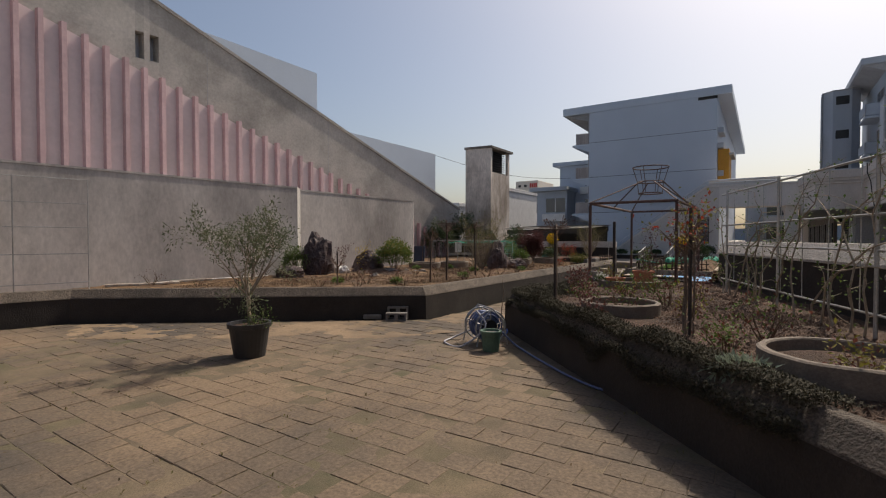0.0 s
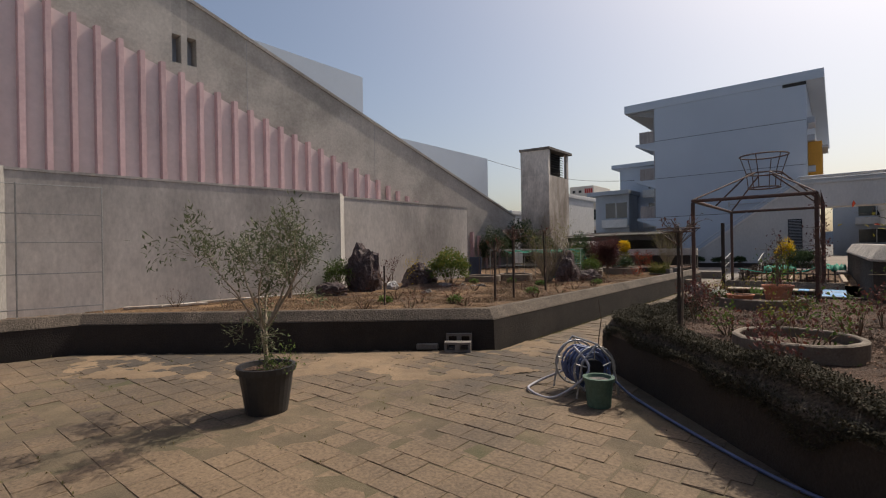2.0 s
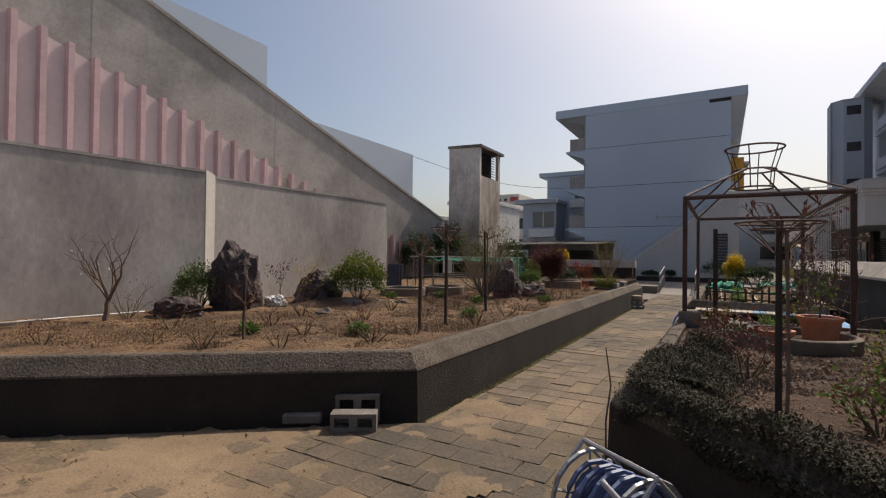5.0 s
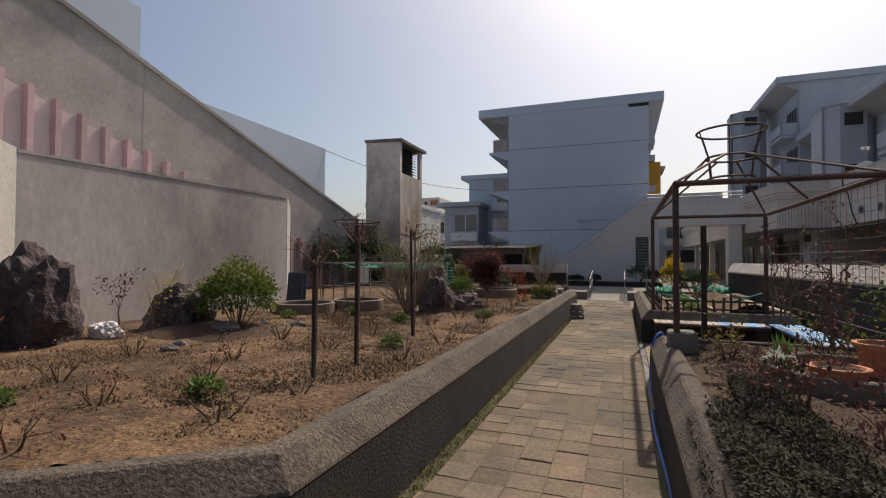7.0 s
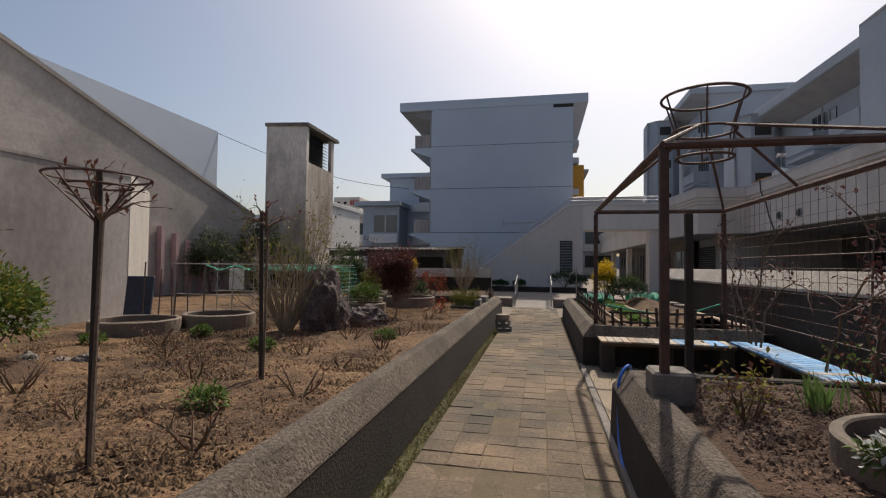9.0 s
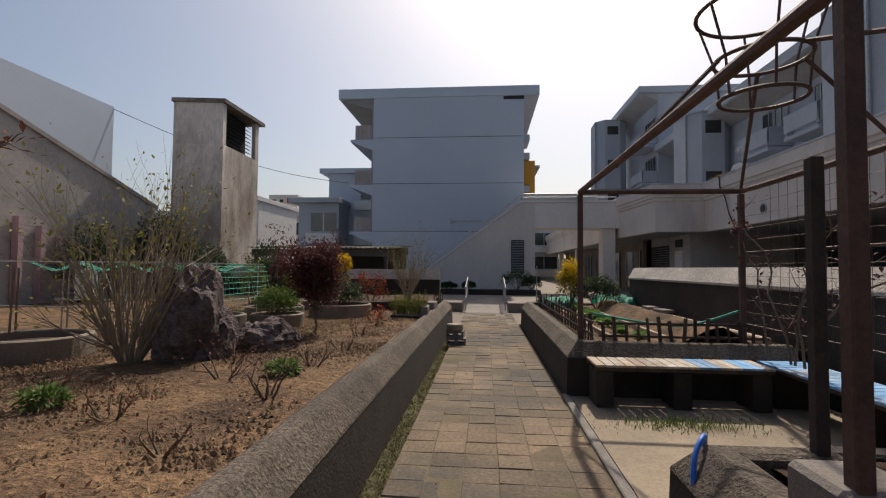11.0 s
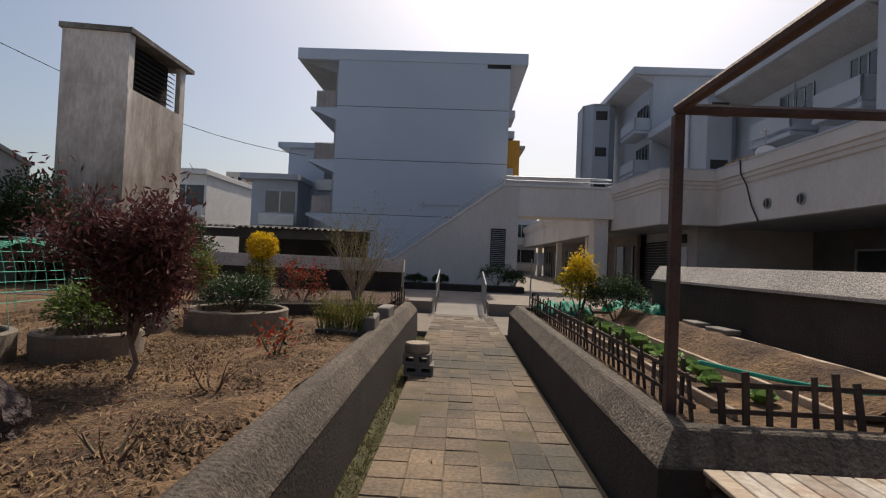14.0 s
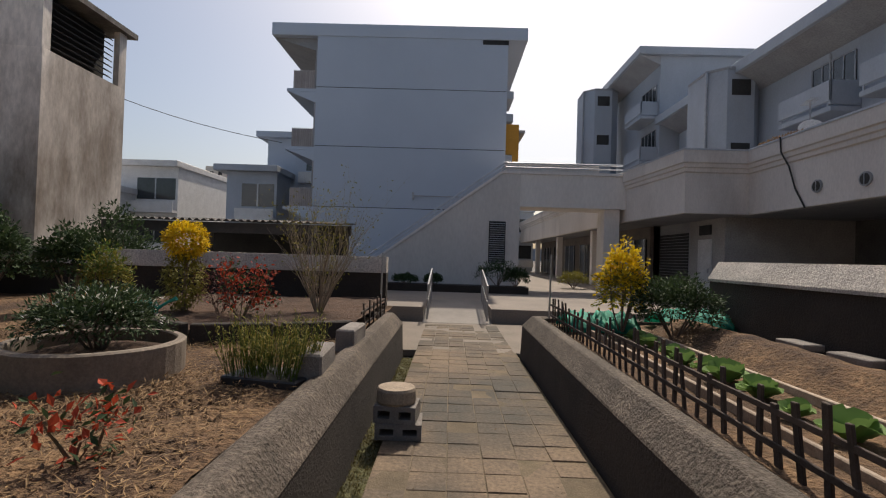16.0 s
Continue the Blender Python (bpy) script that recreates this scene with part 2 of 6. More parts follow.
def thing(name, label, category, group="", at=(0, 0, 0), kind=""):
    ob = new(name)
    ob.empty_display_size = 0.1
    ob.matrix_basis = Matrix.Translation(at)
    return tagged(ob, label, category, group, kind)


def single(name, bm, material, label, category, group="", kind="", smooth=False):
    return tagged(link_mesh(name, bm, material, smooth), label, category, group, kind)


def B():
    return bmesh.new()


def box(bm, x0, x1, y0, y1, z0, z1, bev=0.0):
    r = bmesh.ops.create_cube(bm, size=1.0)
    vs = r["verts"]
    for v in vs:
        v.co = Vector(((x0 + x1) / 2 + v.co.x * (x1 - x0), (y0 + y1) / 2 + v.co.y * (y1 - y0), (z0 + z1) / 2 + v.co.z * (z1 - z0)))
    if bev:
        es = list({e for v in vs for e in v.link_edges})
        bmesh.ops.bevel(bm, geom=es, offset=bev, segments=1, affect="EDGES")
    return bm


def obox(bm, sx, sy, sz, m, bev=0.0):
    """A box of that size standing at the pose m (its base in the middle)."""
    t = B()
    box(t, -sx / 2, sx / 2, -sy / 2, sy / 2, 0, sz, bev)
    t.transform(m)
    me = bpy.data.meshes.new("tmp")
    t.to_mesh(me)
    t.free()
    bm.from_mesh(me)
    bpy.data.meshes.remove(me)
    return bm


def prism(bm, poly, z0, z1):
    lo = [bm.verts.new((x, y, z0)) for x, y in poly]
    hi = [bm.verts.new((x, y, z1)) for x, y in poly]
    n = len(poly)
    for i in range(n):
        bm.faces.new((lo[i], lo[(i + 1) % n], hi[(i + 1) % n], hi[i]))
    bm.faces.new(hi)
    bm.faces.new(lo[::-1])
    bmesh.ops.recalc_face_normals(bm, faces=bm.faces)
    return bm


def slab(bm, pts, depth_vec):
    """A plate of any outline, given in space, pushed along a vector."""
    d = Vector(depth_vec)
    a = [bm.verts.new(p) for p in pts]
    b = [bm.verts.new(Vector(p) + d) for p in pts]
    n = len(pts)
    bm.faces.new(a)
    bm.faces.new(b[::-1])
    for i in range(n):
        bm.faces.new((a[i], b[i], b[(i + 1) % n], a[(i + 1) % n]))
    bmesh.ops.recalc_face_normals(bm, faces=bm.faces)
    return bm


def tube(bm, pts, radii, n=6, cap=True):
    """A round bar through the points."""
    pts = [Vector(p) for p in pts]
    if not isinstance(radii, (list, tuple)):
        radii = [radii] * len(pts)
    rings = []
    up = Vector((0.13, 0.27, 0.95))
    for i, p in enumerate(pts):
        d = (pts[min(i + 1, len(pts) - 1)] - pts[max(i - 1, 0)]).normalized()
        if d.length < 0.5:
            d = Vector((0, 0, 1))
        a = d.cross(up)
        if a.length < 0.05:
            a = d.cross(Vector((1, 0, 0)))
        a.normalize()
        b = d.cross(a)
        rings.append([bm.verts.new(p + (a * math.cos(6.28318 * k / n) + b * math.sin(6.28318 * k / n)) * radii[i]) for k in range(n)])
    for r, q in zip(rings, rings[1:]):
        for k in range(n):
            bm.faces.new((r[k], r[(k + 1) % n], q[(k + 1) % n], q[k]))
    if cap:
        bm.faces.new(rings[0][::-1])
        bm.faces.new(rings[-1])
    return bm


def lathe(bm, prof, n=28, at=(0, 0, 0), noise_amp=0.0):
    """A turned shape from (radius, height) pairs; the outline is closed where it does not reach the axis."""
    rings = []
    for r, z in prof:
        rings.append([bm.verts.new((at[0] + r * math.cos(6.28318 * k / n), at[1] + r * math.sin(6.28318 * k / n), at[2] + z)) for k in range(n)])
    for r, q in zip(rings, rings[1:]):
        for k in range(n):
            bm.faces.new((r[k], r[(k + 1) % n], q[(k + 1) % n], q[k]))
    bm.faces.new(rings[0][::-1])
    bm.faces.new(rings[-1])
    bmesh.ops.recalc_face_normals(bm, faces=bm.faces)
    return bm


def sweep(bm, prof, path, closed=False):
    """Carries an outline of (offset to the left, height) along a plan line with mitred corners."""
    P = [Vector((x, y)) for x, y in path]
    n = len(P)
    rows = []
    for i in range(n):
        d0 = (P[i] - P[i - 1]).normalized() if (i or closed) else (P[1] - P[0]).normalized()
        d1 = (P[(i + 1) % n] - P[i]).normalized() if (i < n - 1 or closed) else d0
        n0, n1 = Vector((-d0.y, d0.x)), Vector((-d1.y, d1.x))
        m = (n0 + n1)
        m = m / max(0.2, m.dot(n0)) if m.length > 0.1 else n0
        rows.append([bm.verts.new((P[i].x + m.x * o, P[i].y + m.y * o, z)) for o, z in prof])
    k = len(prof)
    for i in range(n if closed else n - 1):
        a, b = rows[i], rows[(i + 1) % n]
        for j in range(k):
            bm.faces.new((a[j], b[j], b[(j + 1) % k], a[(j + 1) % k]))
    if not closed:
        bm.faces.new(rows[0])
        bm.faces.new(rows[-1][::-1])
    bmesh.ops.recalc_face_normals(bm, faces=bm.faces)
    return bm


def inside(x, y, poly):
    c = False
    j = len(poly) - 1
    for i in range(len(poly)):
        xi, yi = poly[i]
        xj, yj = poly[j]
        if (yi > y) != (yj > y) and x < (xj - xi) * (y - yi) / (yj - yi) + xi:
            c = not c
        j = i
    return c


def relief_ground(bm, poly, z, step, amp, seed=0.0, edge=0.0):
    """An uneven sheet of earth cut to an outline."""
    xs = [p[0] for p in poly]
    ys = [p[1] for p in poly]
    nx, ny = int((max(xs) - min(xs)) / step) + 2, int((max(ys) - min(ys)) / step) + 2
    grid = {}
    for i in range(nx + 1):
        for j in range(ny + 1):
            x, y = min(xs) + i * step, min(ys) + j * step
            h = noise.noise(Vector((x * 0.8, y * 0.8, seed))) * amp + noise.noise(Vector((x * 3.1, y * 3.1, seed + 5))) * amp * 0.7 + noise.noise(Vector((x * 9, y * 9, seed + 9))) * amp * 0.4
            grid[i, j] = (x, y, z + h)
    keep = {}

    def v(i, j):
        if (i, j) not in keep:
            keep[i, j] = bm.verts.new(grid[i, j])
        return keep[i, j]

    for i in range(nx):
        for j in range(ny):
            cx, cy = grid[i, j][0] + step / 2, grid[i, j][1] + step / 2
            if inside(cx, cy, poly):
                bm.faces.new((v(i, j), v(i + 1, j), v(i + 1, j + 1), v(i, j + 1)))
    return bm


def rock(bm, at, size, seed, sharp=0.35):
    r = bmesh.ops.create_icosphere(bm, subdivisions=4, radius=1.0)
    s = Vector((seed * 1.7, seed * 2.3, seed * 0.9))
    for v in r["verts"]:
        d = v.co.normalized()
        h = 1 + sharp * noise.noise(d * 1.3 + s) + sharp * 0.55 * abs(noise.noise(d * 3.2 + s)) + sharp * 0.3 * noise.noise(d * 7 + s) + sharp * 0.12 * noise.noise(d * 16 + s)
        c = d * h
        c.z = max(c.z, -0.55)
        v.co = Vector((at[0] + c.x * size[0], at[1] + c.y * size[1], at[2] + (c.z + 0.5) * size[2] / 1.5))
    return bm


class Leaves:
    """Collects folded leaves and makes one mesh of them."""

    def __init__(self):
        self.v, self.f = [], []

    def leaf(self, p, d, up, ln, w):
        d = d.normalized()
        s = d.cross(up)
        if s.length < 0.01:
            s = d.cross(Vector((1, 0, 0.3)))
        s.normalize()
        nrm = s.cross(d)
        k = len(self.v)
        mid = p + d * ln * 0.5
        self.v += [p, mid + s * w * 0.5 + nrm * w * 0.18, p + d * ln, mid - s * w * 0.5 + nrm * w * 0.18]
        self.f += [(k, k + 1, k + 2), (k, k + 2, k + 3)]

    def make(self, name, material, parent=None, label="", smooth=False):
        me = bpy.data.meshes.new(name)
        me.from_pydata([tuple(v) for v in self.v], [], self.f)
        me.materials.append(material)
        ob = new(name, me)
        if parent:
            ob.parent = parent
            ob.matrix_parent_inverse = parent.matrix_basis.inverted()
        if label:
            tagged(ob, label)
        return ob


def rv(r):
    return Vector((r.gauss(0, 1), r.gauss(0, 1), r.gauss(0, 1)))


def grow(r, p, d, ln, rad, level, bm, tips, bend=0.25, kids=3, spread=0.7, shrink=0.65, lift=0.15, sides=5):
    """A limb with its side limbs; gathers places where leaves may sit."""
    n = 4
    pts, rads = [p.copy()], [rad]
    q = p.copy()
    d = d.normalized()
    for i in range(n):
        d = (d + rv(r) * bend * 0.4 + Vector((0, 0, lift * 0.4))).normalized()
        q = q + d * ln / n
        pts.append(q.copy())
        rads.append(rad * (1 - 0.55 * (i + 1) / n))
        if level <= 1:
            tips.append((q.copy(), d.copy()))
    tube(bm, pts, rads, sides if rad > 0.008 else 3, cap=False)
    if level > 0:
        for k in range(kids):
            i = r.choice((1, 2, 3, 4)) if k else 4
            e = (d + rv(r) * spread).normalized()
            grow(r, pts[i], e, ln * shrink * r.uniform(0.7, 1.15), rads[i] * 0.75, level - 1, bm, tips, bend, kids, spread, shrink, lift, sides)


def plant(name, label, category, at, h, seed, stems=5, spread=0.5, levels=2, kids=3, rad=0.012, bark=BARK, leaves=((L_GREEN, 1.0),), per=3, leaf=(0.05, 0.02), shrink=0.65, lean=0.5, bend=0.3, jitter=0.05, group="", tip_only=False, trunk=0.0, lift=0.15):
    r = random.Random(seed)
    e = thing(name, label, category, group, at)
    bm = B()
    tips = []
    base = Vector(at)
    if trunk:
        d = Vector((r.uniform(-0.1, 0.1), r.uniform(-0.1, 0.1), 1))
        pts = [base + d * trunk * k / 4 + rv(r) * 0.01 * (k > 0) for k in range(5)]
        tube(bm, [base - Vector((0, 0, 0.05))] + pts[1:], [rad * 1.9, rad * 1.7, rad * 1.5, rad * 1.35, rad * 1.25], 7)
        base = pts[-1]
    for k in range(stems):
        a = 6.28 * (k + r.random() * 0.6) / stems
        d = Vector((math.cos(a) * lean, math.sin(a) * lean, 1))
        off = Vector((math.cos(a), math.sin(a), 0)) * (0.0 if trunk else rad * 2.5)
        s0 = base + off - Vector((0, 0, 0.02))
        total = (h - trunk) * r.uniform(0.75, 1.05)
        grow(r, s0, d, total / (1 + shrink * min(levels, 2) * 0.75), rad * r.uniform(0.8, 1.1), levels, bm, tips, bend, kids, spread, shrink, lift)
    part("stem" if not trunk else "trunk", bm, bark, e)
    for i, (lm, share_of) in enumerate(leaves):
        L = Leaves()
        for p, d in tips:
            for _ in range(per):
                if r.random() < share_of:
                    u = (d * 0.5 + rv(r) * 0.6)
                    L.leaf(p + rv(r) * jitter, u, Vector((r.uniform(-1, 1), r.uniform(-1, 1), 1)), leaf[0] * r.uniform(0.6, 1.3), leaf[1] * r.uniform(0.7, 1.3))
        if L.v:
            L.make("foliage" if i == 0 else "blossom", lm, e)
    return e


def clump(name, label, category, at, size, seed, n, leaf, lm, extra=None, group="", shell=0.55, bark=BARK):
    """A dense rounded shrub: leaves over an uneven crown, with stems inside."""
    r = random.Random(seed)
    e = thing(name, label, category, group, at)
    bm = B()
    for k in range(9):
        a = r.uniform(0, 6.28)
        d = Vector((math.cos(a) * size[0] * 0.7, math.sin(a) * size[1] * 0.7, size[2] * r.uniform(0.5, 0.85)))
        b0 = Vector(at)
        tube(bm, [b0 - Vector((0, 0, 0.03)), b0 + d * 0.5 + rv(r) * 0.03, b0 + d], [0.014, 0.009, 0.004], 4, cap=False)
    part("stem", bm, bark, e)
    L, X = Leaves(), Leaves()
    s = Vector((seed * 3.1, seed * 1.3, 0))
    n, leaf = int(n * 1.7), (leaf[0] * 1.12, leaf[1] * 1.2)
    for k in range(n):
        d = rv(r).normalized()
        if d.z < -0.35:
            d.z *= -0.5
        lump = 1 + 0.35 * noise.noise(d * 2.2 + s) + 0.2 * noise.noise(d * 5 + s)
        q = (shell + (1 - shell) * r.random() ** 0.6) * lump
        p = Vector((at[0] + d.x * size[0] * q, at[1] + d.y * size[1] * q, at[2] + size[2] * 0.48 + d.z * size[2] * 0.52 * q))
        tgt = X if (extra and r.random() < extra[1] * (0.4 + max(0, d.z))) else L
        tgt.leaf(p, d + rv(r) * 0.7, Vector((r.uniform(-0.6, 0.6), r.uniform(-0.6, 0.6), 1)), leaf[0] * r.uniform(0.6, 1.3), leaf[1] * r.uniform(0.7, 1.3))
    L.make("foliage", lm, e)
    if X.v:
        X.make("blossom", extra[0], e)
    return e

# ---- setting ----
single("ground", box(B(), -400, 400, -300, 500, -0.5, -0.12), GROUND, "grey gravelly ground of the housing estate", "ground", kind="structure")


def big_x(y):
    return -15.55 + 0.10 * (y - 9.6)


def big_z(y):
    return 3.15 + (25.7 - y) * 0.37


COURT = [(-4.53, 27.4), (-4.53, 9.5), (-9.75, 5.42), (-10.25, 3.4), (-10.5, -3.5), (6.0, -3.5), (4.3, 1.75), (-2.98, 9.42), (-3.03, 27.4)]
base = B()
prism(base, COURT, -0.11, -0.005)
single("paving_bed", base, JOINT, "sandy mossy joints between paving bricks", "pavement", kind="structure")

# left garden bed
LEFT_WALL = [(-7.2, 24.3), (-4.72, 24.1), (-4.72, 9.50), (-9.85, 5.52), (-10.35, 3.4), (-10.6, -3.0)]
WALL_FORM = [(0.02, -0.1), (0.0, 0.43), (-0.26, 0.43), (-0.26, -0.1)]
COPE_FORM = [(0.003, 0.433), (-0.004, 0.45), (-0.115, 0.59), (-0.135, 0.60), (-0.22, 0.598), (-0.255, 0.58), (-0.255, 0.433)]
RIGHT_WALL = [(4.2, 1.65), (-2.99, 9.42), (-2.96, 14.35), (-2.3, 14.37)]
RIGHT_WALL_2 = [(-0.5, 17.36), (-2.96, 17.36), (-2.96, 24.25), (-0.3, 24.25)]
for nm, line, lab in (("bed_wall_left", LEFT_WALL, "low concrete wall with shade-darkened faces round the large sandy bed"), ("bed_wall_right", RIGHT_WALL, "low concrete wall with shade-darkened faces round the rose bed"), ("bed_wall_vegetable", RIGHT_WALL_2, "low concrete wall with shade-darkened faces round the vegetable bed")):
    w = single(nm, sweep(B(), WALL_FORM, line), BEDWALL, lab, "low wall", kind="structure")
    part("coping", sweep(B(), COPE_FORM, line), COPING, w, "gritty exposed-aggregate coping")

LEFT_SOIL = [(-5.05, 24.0), (-5.05, 9.66), (-10.05, 5.75), (-10.55, 3.4), (-10.8, -3.0), (-11.6, -3.0), (-11.0, 16.5), (-14.2, 17.6), (-14.0, 25.6), (-5.05, 25.6)]
single("soil_left", relief_ground(B(), LEFT_SOIL, 0.535, 0.085, 0.035, 1.0), SOIL, "sandy tan soil of the large bed", "soil", kind="structure", smooth=True)
RIGHT_SOIL = [(4.4, 1.9), (-2.7, 9.55), (-2.65, 14.2), (-0.3, 14.2), (0.2, 13.5), (2.9, 7.2), (4.7, 2.4)]
single("soil_right", relief_ground(B(), RIGHT_SOIL, 0.54, 0.085, 0.04, 4.0), SOIL_DARK, "reddish brown soil of the rose bed", "soil", kind="structure", smooth=True)
VEG_SOIL = [(-2.65, 17.6), (-2.65, 24.0), (-0.3, 24.0), (-0.3, 17.6)]
single("soil_vegetable", relief_ground(B(), VEG_SOIL, 0.53, 0.07, 0.03, 7.0), SOIL, "dry sandy soil of the vegetable bed", "soil", kind="structure", smooth=True)

# sand washed over the paving along the bed wall
DRIFT = [(-9.5, 5.55), (-4.62, 9.36), (-4.56, 10.6), (-3.7, 10.2), (-3.3, 8.9), (-4.3, 7.5), (-6.3, 6.2), (-8.3, 4.8)]
single("sand_drift", relief_ground(B(), DRIFT, -0.003, 0.05, 0.018, 12.0), mat("washed_sand", (0.250, 0.176, 0.110), (0.175, 0.123, 0.078), 0.97, 1.1, 60, 0.5, 0.006, c=(0.115, 0.082, 0.054), cover=0.50, grain=0.3), "thin film of washed sand over the paving", "sand", kind="structure", smooth=True)

# gutters beside the walkway
g = B()
box(g, -4.79, -4.53, 9.6, 24.1, -0.115, -0.09)
single("gutter_left", relief_ground(g, [(-4.79, 9.6), (-4.53, 9.6), (-4.53, 24.1), (-4.79, 24.1)], -0.07, 0.06, 0.02, 2.0), MOSS, "mossy gutter with litter along the walkway", "gutter", kind="structure")
g = B()
single("gutter_right", relief_ground(g, [(-3.03, 9.6), (-2.88, 9.6), (-2.88, 26.5), (-3.03, 26.5)], -0.07, 0.05, 0.02, 3.0), MOSS, "damp mossy gutter along the walkway", "gutter", kind="structure")
g = B()
box(g, -3.02, -2.94, 13.0, 17.4, -0.1, 0.025, 0.01)
single("kerb", g, BLOCK, "narrow worn concrete kerb beside the bench bay", "kerb", kind="structure")
g = B()
box(g, -2.93, -0.35, 14.37, 17.38, -0.1, 0.012)
single("bay_floor", g, mat("bay_concrete", (0.27, 0.215, 0.155), (0.19, 0.152, 0.11), 0.92, 1.2, 40, 0.4, 0.008, c=(0.17, 0.145, 0.10), cover=0.42), "stained concrete floor of the bench bay", "floor", kind="structure")
g = B()
box(g, -9.5, -0.2, 24.4, 27.55, -0.1, -0.004)
single("cross_path", g, mat("cross_path_concrete", (0.20, 0.165, 0.135), (0.15, 0.125, 0.10), 0.9, 1.0, 40, 0.4, 0.008), "worn concrete cross path before the ramp", "path", kind="structure")

g = B()
box(g, -2.3, -0.2, 14.28, 14.40, -0.1, 0.56, 0.015)
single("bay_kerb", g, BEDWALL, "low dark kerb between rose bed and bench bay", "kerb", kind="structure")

# raised plaza and ramp
g = B()
box(g, -14, 12, 29.6, 62, -0.1, 0.30)
box(g, -14, -4.62, 27.7, 29.6, -0.1, 0.30)
box(g, -3.12, 12, 27.7, 29.6, -0.1, 0.30)
single("plaza", g, mat("plaza_concrete", (0.23, 0.195, 0.165), (0.18, 0.152, 0.13), 0.9, 0.7, 30, 0.3, 0.006), "raised pale concrete plaza", "pavement", kind="structure")
g = B()
slab(g, [(-4.62, 27.45, -0.05), (-4.62, 27.45, 0.0), (-4.62, 29.62, 0.304), (-4.62, 29.62, -0.05)], (1.5, 0, 0))
single("ramp", g, mat("ramp_concrete", (0.27, 0.24, 0.215), (0.21, 0.188, 0.168), 0.9, 1.5, 40, 0.3, 0.006), "short pale concrete ramp", "ramp", kind="structure")

# left retaining wall: skewed bays, each ending in a slanted return
BAYS = [((-11.45, -6.0), (-10.72, 4.42)), ((-11.08, 4.86), (-10.40, 11.14)), ((-10.88, 11.66), (-10.62, 16.88))]
WALL_TOP = 3.0
# the returns face the sun; their colour is darkened to offset its light
DIMMED_RETURN = mat("dimmed_return", (0.40, 0.375, 0.35), (0.325, 0.305, 0.285), 0.9, 1.2, 30, 0.25, 0.006, c=(0.23, 0.215, 0.20), cover=0.40, stretch=(1, 1, 0.4))
w = thing("wall_left", "grey weathered concrete garden wall in skewed bays with slanted returns", "wall", at=(-10.8, 8, 0), kind="structure")
for i, (a, b) in enumerate(BAYS):
    g = B()
    prism(g, [a, b, (b[0] - 0.42, b[1]), (a[0] - 0.42, a[1])], -0.1, WALL_TOP - 0.05)
    part("wall_bay", g, CONC_LOW, w)
    g = B()
    prism(g, [(a[0] + 0.012, a[1]), (b[0] + 0.012, b[1]), (b[0] - 0.43, b[1]), (a[0] - 0.43, a[1])], WALL_TOP - 0.047, WALL_TOP)
    part("coping", g, CONC_LOW, w)
    nxt = BAYS[i + 1][0] if i < 2 else (-12.15, 18.95)
    g = B()
    prism(g, [(b[0] + 0.004, b[1] + 0.003), nxt, (nxt[0] - 0.3, nxt[1] + 0.02), (b[0] - 0.41, b[1] + 0.003)], -0.1, WALL_TOP + 0.012)
    part("return", g, DIMMED_RETURN, w, "concrete return of a wall bay, dimmed against the sun")

# tall wall with its sloping top
ys = [-14, -9, -4, 1, 6, 9.25, 9.50, 9.66, 9.92, 11.4, 16, 21, 25.7]
w = thing("wall_tall", "tall stained grey concrete wall with a sloping top and two slots", "wall", at=(-15.5, 8, 0), kind="structure")
for a, b in zip(ys, ys[1:]):
    ax, bx = big_x(a), big_x(b)
    spans = [(-0.1, None)]
    if (a, b) in ((9.25, 9.50), (9.66, 9.92)):
        spans = [(-0.1, 7.15), (7.98, None)]
    for lo, hi in spans:
        ha, hb = (big_z(a), big_z(b)) if hi is None else (hi, hi)
        g = B()
        slab(g, [(ax, a, lo), (bx, b, lo), (bx, b, hb), (ax, a, ha)], (-0.45, 0, 0))
        part("wall_panel", g, CONC, w)
g = B()
for a, b in ((9.25, 9.50), (9.66, 9.92)):
    box(g, big_x(a) - 0.40, big_x(a) - 0.34, a, b, 7.15, 7.98)
part("slot_back", g, BLUE_GREY, w, "blue-grey panel behind the slots")
g = B()
for a, b in zip(ys, ys[1:]):
    slab(g, [(big_x(a) + 0.05, a, big_z(a) + 0.004), (big_x(b) + 0.05, b, big_z(b) + 0.004), (big_x(b) + 0.05, b, big_z(b) + 0.11), (big_x(a) + 0.05, a, big_z(a) + 0.11)], (-0.55, 0, 0))
part("coping", g, CONC, w, "stained sloping coping")
for y in (6.2, 11.43, 16.5):
    g = B()
    box(g, big_x(y) - 0.1, big_x(y) + 0.004, y, y + 0.014, 0, big_z(y) - 0.05)
    part("joint", g, SOFFIT, w)
# ground strip between the walls
g = B()
prism(g, [(-16.4, -14), (-11.9, -14), (-11.85, -6), (-11.1, 16.9), (-12.3, 18.8), (-14.9, 19.0)], 2.4, 2.9)
single("wall_terrace", g, CONC, "concrete terrace behind the garden wall", "terrace", kind="structure")

# pink ribs on the tall wall, their tops stepping down
scr = thing("pink_screen", "faded pink metal ribs stepping down along the tall wall", "metal screen", at=(-15.3, 8, 2.9), kind="structure")


def rib_top(y):
    return 10.22 - 0.356 * y


